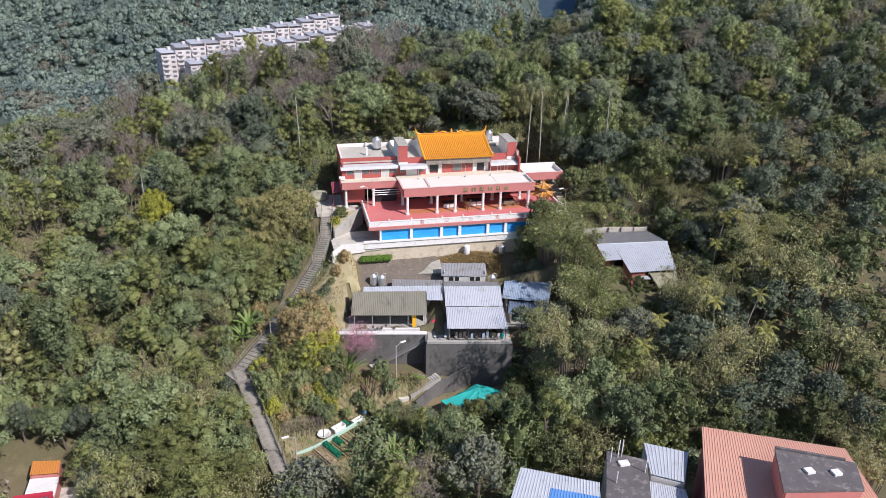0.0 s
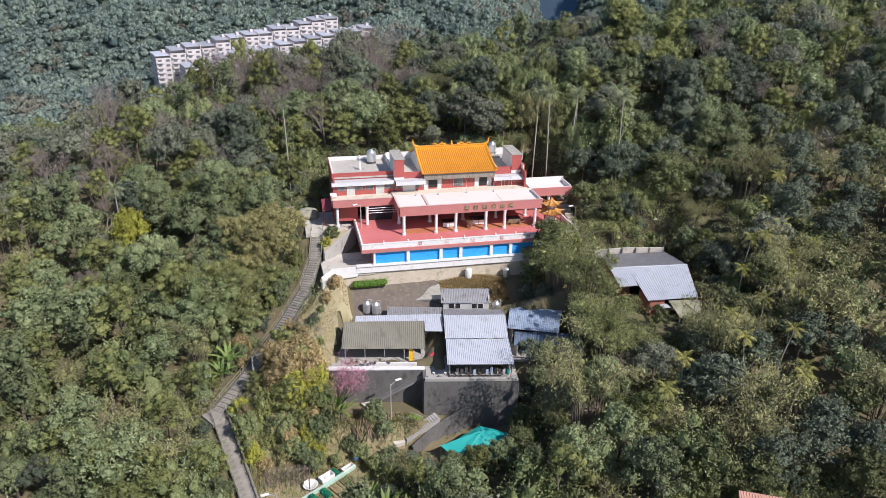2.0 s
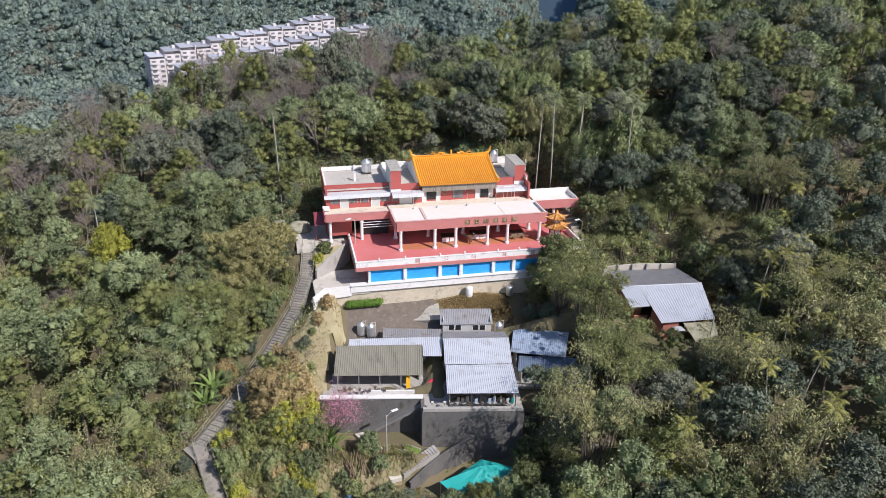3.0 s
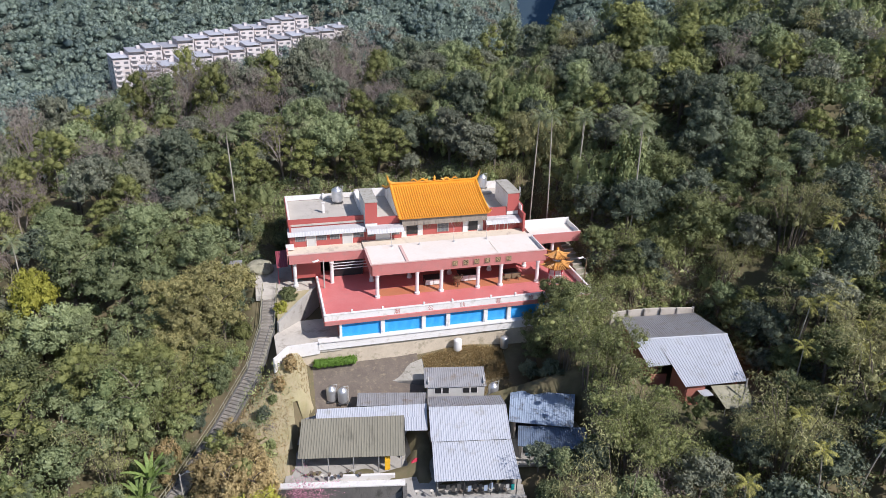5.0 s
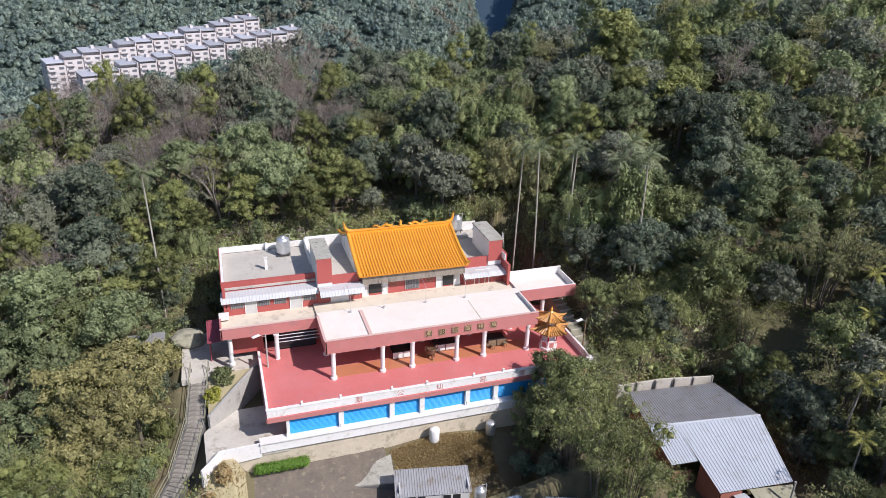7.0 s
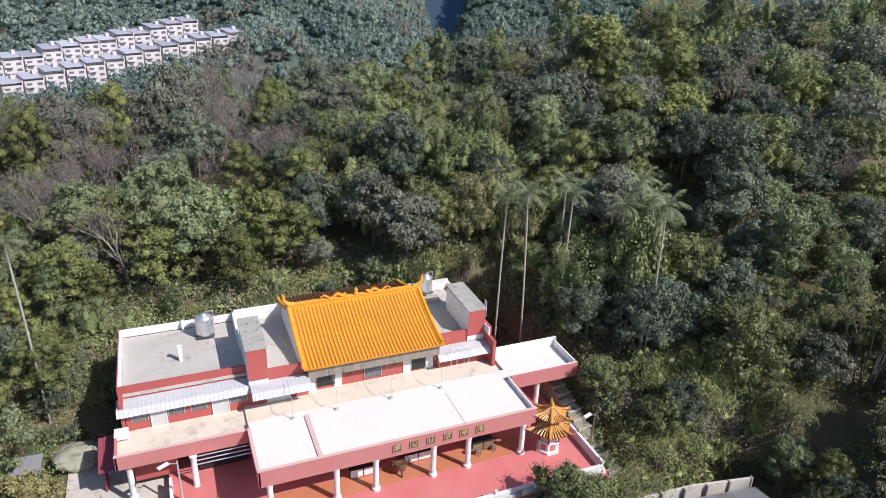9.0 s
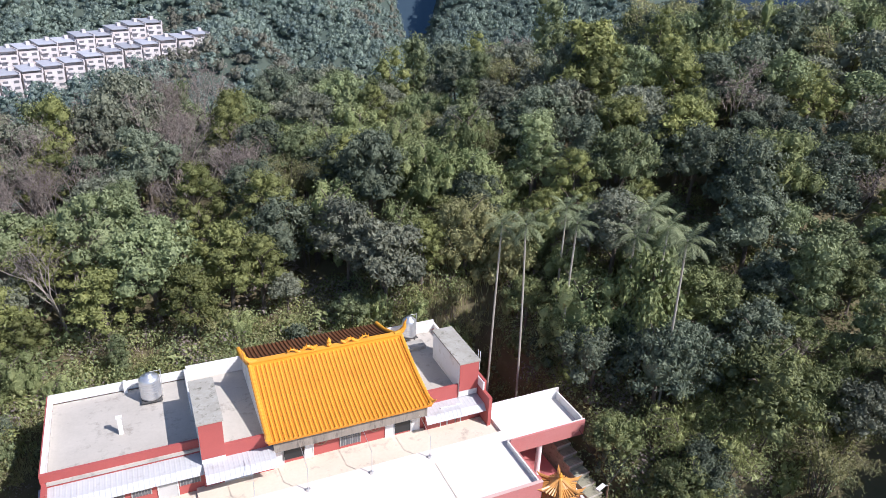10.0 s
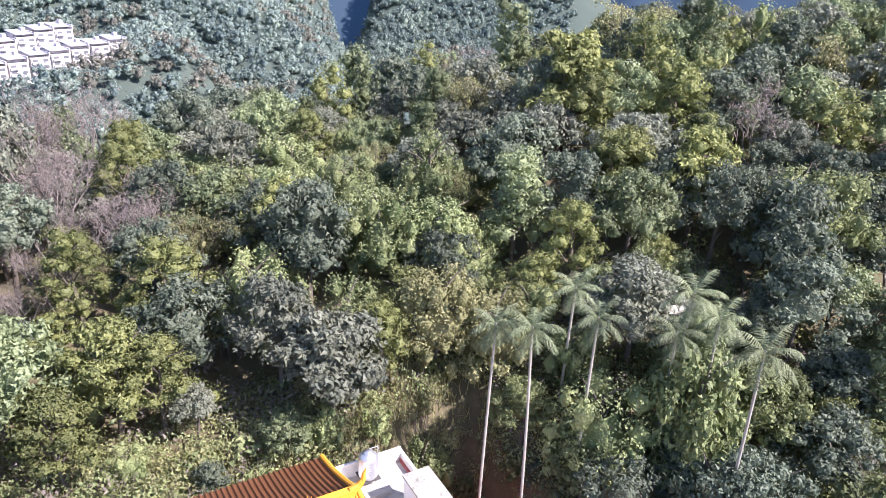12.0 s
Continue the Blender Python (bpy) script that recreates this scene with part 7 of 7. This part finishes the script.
wild += [(q.uniform(-6, 36), q.uniform(112.3, 123)) for k in range(650)] + [(q.uniform(41, 68), q.uniform(91, 112)) for k in range(650)]
levels = ground(*np.array(wild).T)
for k, (x, y) in enumerate(wild):
    if not is_free(x, y, 0.0):
        continue
    s = q.uniform(0.6, 1.5) if k < 1300 else q.uniform(0.7, 1.6)
    mm = np.array(pose(x, y, levels[k], 0, 0, q.uniform(0, 360)))
    pv, pf = shrub[k % 4] if k < 1300 else fine[k % 4]
    V.append((pv * s) @ mm[:3, :3].T + mm[:3, 3])
    F.append(pf + base)
    idx.append(np.full(len(pf), q.choices((0, 1, 2, 3, 4), (3, 3, 2, 1, 0) if k < scrub else (1, 5, 1, 2.5, 3))[0], int))
    base += len(pv)
ob = link("undergrowth", np.concatenate(V), np.concatenate(F), [LEAF["broad_mid"], LEAF["bright"], LEAF["olive"], LEAF["dry"], LEAF["bamboo"]], index=np.concatenate(idx))
tagged(ob, "low shrubs and ferns on the forest floor", "undergrowth", kind="stuff")


# landmark plants
def plant(name, label, category, at, wood, leafy, bark, leafmat, group="", turn=0.0, s=1.0):
    ob = thing(name, label, category, at, group, turn=turn)
    link("trunk", wood[0], wood[1], M[bark], ob)
    link("crown", leafy[0], leafy[1], LEAF[leafmat], ob)
    ob.scale = (s, s, s)
    return ob


for k, (x, y, top, L) in enumerate(((39.1, 108.1, 33.3, 2.4), (40.6, 105.9, 34.0, 2.6), (44.2, 105.8, 33.5, 2.5), (48.6, 98.8, 34.6, 2.9), (46.8, 110.8, 33.0, 2.6), (48.3, 103.8, 32.8, 2.6), (50.5, 103.0, 33.5, 2.6), (50.6, 105.4, 34.3, 3.0), (2.0, 110.5, 32.6, 2.4), (-16.3, 80.0, 10.8, 2.2), (-21.5, 106.5, 22.5, 2.4))):
    z = height(x, y)
    wood, fr = palm_parts(k, top - z - 1.0, 14, L * 0.72, 0.085)
    plant("palm", "tall slender areca palm with a pale trunk", "palm", (x, y, z), wood, fr, "pale_bark", "palm", "palms")
for k, (px, py) in enumerate(((62, 82), (65, 85.5), (60.5, 78), (57.0, 70.0), (59, 72.5), (62.0, 73.0), (55.0, 66.0), (53.5, 73.5), (36, 59), (40, 62), (47, 66), (52, 67), (51, 62), (50, 57), (48, 56), (47, 62), (56, 77), (58, 76))):
    z = height(px, py)
    wood, fr = palm_parts(40 + k, q.uniform(5.2, 6.8), 11, 1.3, 0.07)
    plant("areca_palm", "young areca palm with a yellow-green crown", "palm", (px, py, z), wood, fr, "pale_bark", "areca", "young palms")
for k, (x, y, h) in enumerate(((35.5, 80.5, 8.6), (36.0, 77.5, 8.5), (36.2, 73.5, 7.6), (36.5, 69.5, 7.0), (35.0, 70.5, 7.0), (34.5, 84.0, 6.5), (37.2, 86.0, 7.0),
                               (-3.6, 90.2, 7.0), (-6.2, 87.2, 7.0), (-8.6, 91.5, 8.0), (46.4, 92.4, 4.4), (48.2, 94.6, 5.2), (50.5, 93.8, 4.6), (53.4, 94.2, 5.2), (51.8, 96.6, 5.0), (56.0, 98.0, 5.0))):
    wood, lob = bamboo_parts(k, h=h)
    lf = joined(leaves(lob, 7000, 0.125, jitter=0.7, slim=0.26, droop=0.7, gen=np.random.default_rng(300 + k)), core(lob[::7], 0.5, 5, 3))
    plant("bamboo_clump", "arching yellow-green bamboo clump", "bamboo", (x, y, height(x, y)), wood, lf, "bark", "young_bamboo", "bamboo clumps")
for k, (x, y, s) in enumerate(((4.9, 72.2, 1.0), (5.6, 72.9, 0.9), (7.2, 60.6, 1.1), (8.6, 59.2, 1.1), (9.8, 56.6, 1.2), (12.3, 55.8, 1.2), (-6.6, 81.2, 1.1), (-7.3, 79.6, 1.0), (14.4, 61.4, 1.0))):
    wood, lf = banana_parts(k)
    plant("banana_plant", "banana plant with broad bright leaves", "banana plant", (x, y, height(x, y)), wood, lf, "bark", "banana", "banana plants", s=s)


def single(name, label, form, x, y, s, lm, n, size, seed, turn=0, tall=1.0, bark="bark"):
    lob = crown_lobes(form, seed)
    g = np.random.default_rng(seed)
    wood = branch_mesh(limbs(7.0, 2.2, 0.2, seed), 6)
    lf = joined(leaves(lob, n, size, gen=g), core(lob, 0.66, 6, 2))
    ob = plant(name, label, "tree" if name != "shrub" else "shrub", (x, y, height(x, y) - 0.2), wood, lf, bark, lm, turn=turn)
    ob.scale = (s, s, s * tall)
    return ob


single("tree", "dark glossy broadleaf tree before the terrace corner", "round", 36.0, 87.3, 0.85, "glossy", 5200, 0.15, 501)
single("tree", "dark broadleaf tree beside the shutters", "round", 34.0, 85.0, 0.75, "glossy", 4800, 0.15, 502)
single("tree", "yellow-leaved tree on the wooded slope", "round", -19.5, 103.0, 0.85, "yellow", 3200, 0.17, 503, tall=1.55)
single("tree", "vine-hung palm stump of bright green leaves", "draped", 49.5, 102.5, 0.95, "bright", 3600, 0.22, 504, tall=1.6)
single("tree", "tall open acacia on the crest", "layered", 64.5, 134.5, 1.6, "olive", 4200, 0.2, 505)
single("tree", "olive acacia with rounded feathery boughs", "layered", 64.0, 117.5, 1.25, "olive", 4200, 0.17, 506)
single("tree", "grey-green broadleaf tree behind the temple", "round", 33.5, 117.0, 1.15, "broad_grey", 4200, 0.22, 507)
for k, (x, y, sc, form, lm, lab) in enumerate((
        (21.3, 123.0, 1.15, "layered", "olive", "olive acacia with rounded feathery boughs"), (18.0, 120.0, 0.95, "layered", "olive", "olive acacia with rounded feathery boughs"),
        (31.8, 126.4, 1.15, "draped", "bright", "tree draped in bright green vines"), (69.9, 112.9, 1.1, "draped", "bright", "tree draped in bright green vines"),
        (0.2, 95.6, 1.0, "round", "leafy", "large sunlit olive-green tree beside the stairs"), (-2.6, 94.0, 1.1, "round", "leafy", "large sunlit olive-green tree beside the stairs"), (-1.2, 99.0, 1.05, "round", "leafy", "large sunlit olive-green tree beside the stairs"), (-4.8, 97.5, 1.1, "round", "leafy", "large sunlit olive-green tree beside the stairs"), (-4.2, 92.0, 0.9, "round", "leafy", "large sunlit olive-green tree beside the stairs"), (1.6, 100.8, 0.75, "round", "leafy", "large sunlit olive-green tree beside the stairs"),
        (3.5, 122.0, 1.0, "layered", "olive", "olive acacia with rounded feathery boughs"), (8.0, 126.0, 1.15, "layered", "olive", "olive acacia with rounded feathery boughs"), (11.5, 121.5, 0.95, "layered", "olive", "olive acacia with rounded feathery boughs"), (70.0, 126.0, 1.3, "layered", "olive", "olive acacia with rounded feathery boughs"), (60.5, 122.0, 1.15, "layered", "olive", "olive acacia with rounded feathery boughs"), (36.5, 121.0, 1.0, "draped", "bright", "tree draped in bright green vines"), (45.0, 124.0, 1.1, "draped", "bright", "tree draped in bright green vines"),
        (57.9, 99.4, 0.85, "layered", "olive", "small pale olive acacia"), (41.5, 118.0, 1.05, "draped", "bamboo", "tree hung with yellow-green creepers"), (44.5, 115.0, 0.95, "draped", "bamboo", "tree hung with yellow-green creepers"),
        (27.0, 56.5, 1.05, "round", "broad_mid", "full mid-green tree with small leaves"), (32.0, 52.0, 1.1, "round", "broad_mid", "full mid-green tree with small leaves"), (14.5, 56.0, 0.9, "round", "broad_mid", "full mid-green tree with small leaves"))):
    single("tree", lab, form, x, y, sc, lm, 4200, 0.13, 520 + k)
single("shrub", "pale-leaved shrub between the temple wings", "round", 39.0, 106.0, 0.55, "broad_grey", 2400, 0.2, 508)
hv, hf = joined(leaves([(-1.9 + 0.42 * k, 0, 0.25, 0.42, 0.42, 0.5) for k in range(10)], 3600, 0.09, gen=np.random.default_rng(509)), core([(-1.9 + 0.42 * k, 0, 0.25, 0.42, 0.42, 0.5) for k in range(10)], 0.9, 6, 3))
link("foliage", hv, hf, LEAF["hedge"], hedge)
single("shrub", "dark shrub on the grassy bank", "round", 7.2, 98.6, 0.4, "glossy", 2200, 0.26, 511)
single("shrub", "yellow-green shrub on the grassy bank", "draped", 6.2, 97.0, 0.3, "yellow", 1800, 0.3, 512)
wood = branch_mesh([(a, b, r0 * 0.8, r1 * 0.8) for a, b, r0, r1 in bare_segments(91, 7.2)], 4)
tips = np.array([tuple(b) for a, b, r0, r1 in bare_segments(91, 7.2) if r1 < 0.03])
cherry = plant("cherry_tree", "cherry tree in pink blossom by the retaining wall", "tree", (5.6, 74.2, height(5.6, 74.2)), wood, leaves(np.c_[tips, np.full((len(tips), 3), 0.75)], 2600, 0.075, jitter=1.2, gen=np.random.default_rng(9)), "bark", "blossom")
for k, (x, y, s, lm) in enumerate(((1.5, 80.0, 0.62, "golden"), (2.8, 76.7, 0.7, "golden"), (-0.6, 78.5, 0.75, "golden"), (1.0, 74.2, 0.66, "yellow"), (0.6, 77.0, 0.8, "golden"), (8.9, 72.4, 0.3, "bright"), (3.6, 73.8, 0.55, "bright"), (-2.5, 73.5, 0.55, "olive"), (-4.5, 71.5, 0.5, "bright"), (-0.5, 71.0, 0.5, "bright"), (2.5, 70.6, 0.42, "bright"), (4.5, 75.5, 0.5, "bamboo"), (4.2, 82.5, 0.12, "bright"), (3.4, 85.2, 0.14, "bright"), (5.4, 87.8, 0.2, "straw"), (6.6, 89.0, 0.24, "straw"), (4.6, 87.0, 0.12, "bright"), (9.4, 72.6, 0.4, "broad_mid"), (-3.8, 69.0, 0.35, "yellow"), (2.6, 79.0, 0.6, "golden"), (3.3, 75.2, 0.6, "yellow"))):
    single("shrub", {"bamboo": "feathery yellow-green bush", "yellow": "yellow-leaved bush", "olive": "olive bush", "bright": "bright green bush", "straw": "dry straw-coloured bush", "golden": "tall feathery golden-olive bush", "broad_mid": "green bush"}[lm] + " on the bank beside the stairs", "draped", x, y, s, lm, 2000, 0.17 / s * 0.75, 600 + k, tall=1.1)

for k, (x, y, sc, lm) in enumerate(((32.6, 87.6, 0.62, "glossy"), (33.4, 89.0, 0.7, "glossy"), (31.4, 86.2, 0.4, "broad_dark"), (35.0, 88.9, 0.8, "glossy"), (33.0, 84.0, 0.5, "broad_dark"),
                                   (16.4, 64.2, 0.5, "broad_mid"), (19.0, 63.6, 0.6, "olive"), (21.8, 63.9, 0.62, "broad_mid"), (24.4, 65.0, 0.64, "glossy"), (25.6, 68.0, 0.72, "glossy"), (12.4, 66.4, 0.36, "broad_dark"), (13.6, 64.2, 0.42, "broad_dark"))):
    single("tree", "dark leafy tree growing in the shade of the yard wall" if k > 4 else "dark glossy tree between the sheds and the temple wall", "round", x, y, sc, lm, 4200, 0.085 / sc, 860 + k)
q = random.Random(31)
for k, (x, y, sc) in enumerate(((0.6, 83.2, 0.5), (-0.7, 81.4, 0.62), (-2.0, 79.2, 0.6), (0.6, 80.4, 0.66), (2.2, 82.0, 0.5), (-3.6, 77.0, 0.5), (-1.2, 76.2, 0.6), (1.8, 78.0, 0.7))):
    single("shrub", "tall feathery golden-olive bush on the bank beside the stairs", "tall", x, y, sc, ("golden", "olive", "golden", "young_bamboo")[k % 4], 2600, 0.06 / sc, 1060 + k, tall=0.75)
for k, (x, y, sc) in enumerate(((2.4, 68.3, 0.4), (7.4, 68.8, 0.36), (10.2, 70.0, 0.36), (0.2, 69.6, 0.42))):
    single("shrub", "leafy bush of the garden bank", "round", x, y, sc, ("broad_mid", "bright")[k % 2], 2000, 0.075 / sc, 1080 + k)
for k, (x, y, s, lm) in enumerate(((-4.0, 74.2, 0.42, "bright"), (-1.5, 72.2, 0.4, "broad_mid"), (0.9, 71.7, 0.46, "bright"), (3.3, 69.9, 0.36, "bright"), (8.6, 72.6, 0.3, "bright"), (6.4, 69.8, 0.34, "broad_mid"), (10.5, 68.0, 0.36, "broad_mid"), (2.2, 73.4, 0.5, "olive"), (-2.6, 70.4, 0.38, "olive"), (4.6, 68.6, 0.24, "bright"), (9.8, 66.2, 0.36, "broad_mid"), (8.2, 67.6, 0.26, "olive"))):
    single("shrub", "leafy bush of the garden bank", "round" if k % 2 else "draped", x, y, s, lm, 1800, 0.075 / s, 900 + k, tall=q.uniform(0.8, 1.2))
for k, ((ax, ay, az), (bx, by, bz)) in enumerate(zip(STAIR[1:], STAIR[2:])):
    d = Vector((bx - ax, by - ay, 0))
    for i in range(round(d.length / 1.7)):
        p = Vector((ax, ay, 0)) + d * (i + 0.5) * 1.7 / d.length + Vector((d.y, -d.x, 0)).normalized() * q.uniform(2.0, 2.9)
        sc = q.uniform(0.24, 0.42)
        single("shrub", "green bush at the edge of the stairs", q.choice(("round", "draped")), p.x, p.y, sc, q.choice(("broad_mid", "olive", "bright", "broad_dark")), 1500, 0.08 / sc, 940 + 20 * k + i, tall=q.uniform(0.8, 1.3))

for k, (x, y, sc) in enumerate(((-11.9, 63.0, 1.1), (-8.4, 66.6, 0.85), (-7.6, 58.6, 0.95), (-13.5, 58.2, 1.15), (-9.4, 54.6, 1.1), (-17.5, 67.5, 1.05), (-15.5, 63.0, 1.0), (-18.5, 59.5, 1.0))):
    single("tree", "broad olive acacia with cushioned boughs beside the stairs", "layered", x, y, sc, "olive", 5600, 0.085, 1100 + k, tall=0.9)
for k, (x, y, sc) in enumerate(((-33.5, 74.5, 0.8), (-31.0, 71.5, 0.7), (-28.0, 71.0, 0.65), (-24.0, 69.5, 0.75), (-22.0, 65.5, 0.7), (-34.0, 68.5, 0.6), (-25.5, 73.5, 0.8), (-21.0, 61.0, 0.7), (-36.0, 69.0, 0.8), (-37.0, 72.5, 0.9), (-36.5, 65.0, 0.75))):
    single("tree", "leafy green tree above the small houses", "round", x, y, sc, ("broad_mid", "broad_dark")[k % 2], 4200, 0.11, 1120 + k)

for k, (x, y, sc, lm) in enumerate(((54.4, 75.6, 0.7, "glossy"), (55.2, 79.6, 0.8, "broad_dark"), (54.2, 83.4, 0.75, "glossy"), (54.6, 87.4, 0.8, "broad_mid"), (51.6, 72.2, 0.6, "broad_mid"), (46.2, 70.6, 0.5, "broad_dark"), (42.4, 72.4, 0.5, "glossy"), (49.0, 70.4, 0.55, "glossy"), (52.8, 77.6, 0.5, "broad_dark"), (53.0, 81.2, 0.5, "glossy"))):
    single("tree", "dark leafy tree crowding the hillside shed", "round", x, y, sc, lm, 3600, 0.1, 1160 + k)

# low trees before the blue sheds
for k, (u, v, s) in enumerate(((9.6, 2.2, 0.42), (11.2, 1.0, 0.5), (12.8, 2.6, 0.42), (10.2, 0.0, 0.5), (13.8, 0.6, 0.55), (14.8, 2.4, 0.5), (8.9, 0.6, 0.35))):
    x, y, _ = low(u, v, 0)
    single("tree", "small leafy tree growing before the blue sheds", "round", x, y, s, "broad_mid" if k % 2 else "broad_dark", 2600, 0.1 / s, 800 + k)

# thicket on the bank between the stairs and the yard
q = random.Random(8)
for k in range(46):
    x, y = q.uniform(-7, 6.5), q.uniform(68.8, 84.5)
    if float(near_stair(np.array(x), np.array(y))[0]) < 1.5 or not is_free(x, y, -0.6) and to_low(x, y)[1] < 0:
        continue
    u, v = to_low(x, y)
    if u > -14.6 and v > 0.5 or x > 1.6 and y > 78.5:
        continue
    form, lm = q.choice((("draped", "bamboo"), ("draped", "yellow"), ("round", "bright"), ("draped", "golden"), ("draped", "bright"), ("round", "broad_mid"), ("draped", "golden"), ("draped", "straw")))
    s = q.uniform(0.26, 0.46)
    single("shrub", "tangled bush of the sunny bank", form, x, y, s, lm, 1300, 0.11 / s, 700 + k, tall=q.uniform(0.8, 1.2))

# crops in the beds
for k, (x, y, mk, crop) in enumerate(BEDS):
    if crop:
        v, f = leaves([(x + d * math.cos(radians(-58)), y + d * math.sin(radians(-58)), 2.15, 0.35, 0.35, 0.16) for d in (-1.2, -0.6, 0, 0.6, 1.2)], 420, 0.08, gen=np.random.default_rng(40 + k))
        tagged(link("vegetable_crop", v, f, LEAF[crop]), "low leafy crop growing in a bed", "crop", kind="stuff")
# dry vines over the arbour
v, f = leaves([(-0.5 + d, 66.8 + e, 3.55, 0.5, 0.5, 0.16) for d in (-1.9, -1.0, 0, 1.0, 1.9) for e in (-0.8, 0, 0.8)], 1600, 0.13, slim=0.15, gen=np.random.default_rng(66))
tagged(link("dry_vines", v, f, LEAF["dry"]), "dry brown vines over the arbour", "vines", kind="stuff")

# grass on the open banks
g = np.random.default_rng(77)


def grass(label, px, py, low_h, high_h, material):
    pz = ground(px, py)
    n = len(px)
    a, hgt = g.uniform(0, math.tau, n), g.uniform(low_h, high_h, n)
    dx, dy = np.cos(a) * 0.05, np.sin(a) * 0.05
    lx, ly = g.normal(0, 0.14, n), g.normal(0, 0.14, n)
    vv = np.stack([np.c_[px - dx, py - dy, pz - 0.05], np.c_[px + dx, py + dy, pz - 0.05], np.c_[px + lx, py + ly, pz + hgt]], 1).reshape(-1, 3)
    tagged(link("grass", vv, np.arange(len(vv)).reshape(-1, 3), material), label, "grass", kind="stuff")


px, py = g.uniform(-6, 31, 110000), g.uniform(57, 91, 110000)
u, v = to_low(px, py)
off = near_stair(px, py)[0] > 1.15
mound = (v > 12.2) & (py < 90.3) & (px > 20.5) & (px < 29.5)
slope_ = (px > 1.0) & (px < 8.6) & (py > 77) & (py < 90.3) & off & ((u < -13.4) | (v > 12))
grass("dry straw-coloured grass beside the stairs", px[slope_], py[slope_], 0.08, 0.34, LEAF["straw"])
grass("short yellow-green grass of the mound", px[mound], py[mound], 0.08, 0.3, LEAF["golden"])
mx, my = g.uniform(20.5, 29.5, 14000), g.uniform(87.2, 90.3, 14000)
keep = to_low(mx, my)[1] > 12.2
grass("short dry grass of the mound", mx[keep], my[keep], 0.08, 0.26, LEAF["straw"])
low_bank = (px < 14) & (py < 76) & off & ((v < -0.6) | (u < -14)) & ~((px > -3) & (px < 7.6) & (py > 59.5) & (py < 67.5) & (g.random(110000) < 0.75))
few = low_bank & (g.random(110000) < 0.8)
grass("rough green grass around the garden", px[few], py[few], 0.15, 0.55, LEAF["bright"])
few = low_bank & (g.random(110000) < 0.35)
grass("dry grass around the garden", px[few], py[few], 0.2, 0.7, LEAF["straw"])
px, py = g.uniform(-4, 44, 30000), g.uniform(112.2, 120, 30000)
few = g.random(30000) < 0.6 - 0.06 * (py - 112)
grass("pale grass and ferns behind the temple", px[few], py[few], 0.3, 1.0, LEAF["bamboo"])

# taller trees along the north-western crest
for k, (x, y, top) in enumerate(CREST):
    z = height(x, y)
    name = ("bare", "bare", "acacia", "bare", "broad_grey")[k % 5]
    sc = (top - z) / (7.6 if name != "bare" else 8.6)
    place(name, k % 3, pose(x, y, z - 0.3, 0, 0, 70 * k) @ Matrix.Diagonal((min(sc, 1.3), min(sc, 1.3), sc, 1)))

# leafless trees standing among the green
for k, (x, y, s) in enumerate(BARE_SPOTS):
    place("bare", k % 4, scaled(x, y, s, 50 * k, 1.0))

# woods across the valley: crown beside crown, each a lumpy dome with leaves standing out of it
g = np.random.default_rng(12)


def far_crown(seed):
    """One distant crown about a metre in radius: dark inner boughs and a coat of leaf clumps."""
    q = random.Random(seed)
    lob = [(0, 0, 0.1, 0.7, 0.7, 0.7)]
    for k in range(13):
        a, e = k * 2.4 + q.uniform(-0.5, 0.5), q.uniform(-0.2, 1.4)
        rr, w = 0.8 * math.cos(e) * q.uniform(0.8, 1.2), q.uniform(0.22, 0.4)
        lob.append((rr * math.cos(a), rr * math.sin(a), 0.1 + 0.75 * math.sin(e) * q.uniform(0.8, 1.2), w, w, w * 0.85))
    return joined(leaves(lob, 150, 0.1, jitter=0.55, slim=0.6, up=0.5, gen=np.random.default_rng(seed)), core(lob[:1] + lob[1::3], 0.7, 5, 2))


domes = [far_crown(k) for k in range(8)]
fx, fy = np.meshgrid(np.arange(-250, 520, 6.6), np.arange(365, 840, 6.6))
fx, fy = fx.ravel() + g.uniform(-2.6, 2.6, fx.size), fy.ravel() + g.uniform(-2.6, 2.6, fy.size)
bearing, reach = np.degrees(np.arctan2(fx - 10, fy - 40)), np.hypot(fx - 10, fy - 40)
town = (fx > -72) & (fx < 60) & (fy - (438 + 0.385 * fx) > -25) & (fy - (438 + 0.385 * fx) < 17)
keep = (bearing > -23) & (bearing < 40) & ~town & ((fy < 590) | (bearing > 15) & (bearing < 38) & (fy < 770))
fx, fy = fx[keep], fy[keep]
fz = ground(fx, fy)
rad = g.uniform(3.7, 6.0, len(fx)) * np.where(g.random(len(fx)) < 0.15, 1.25, 1.0)
V, F, idx, base = [], [], [], 0
for k, (x, y, z, r_) in enumerate(zip(fx, fy, fz, rad)):
    pv, pf = domes[k % 8]
    a, tall = g.uniform(0, math.tau), g.uniform(0.7, 1.0)
    ca, sa = math.cos(a) * r_, math.sin(a) * r_
    V.append(np.c_[pv[:, 0] * ca - pv[:, 1] * sa + x, pv[:, 0] * sa + pv[:, 1] * ca + y, pv[:, 2] * r_ * tall + z + r_ * g.uniform(0.4, 0.9)])
    F.append(pf + base)
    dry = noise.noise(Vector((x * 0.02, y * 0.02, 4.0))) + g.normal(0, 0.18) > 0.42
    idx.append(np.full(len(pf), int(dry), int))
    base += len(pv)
tagged(link("far_woods", np.concatenate(V), np.concatenate(F), [LEAF["far"], LEAF["far_dry"]], index=np.concatenate(idx), smooth=True), "green woods across the valley with haze in their leaf colours", "woods", kind="stuff")
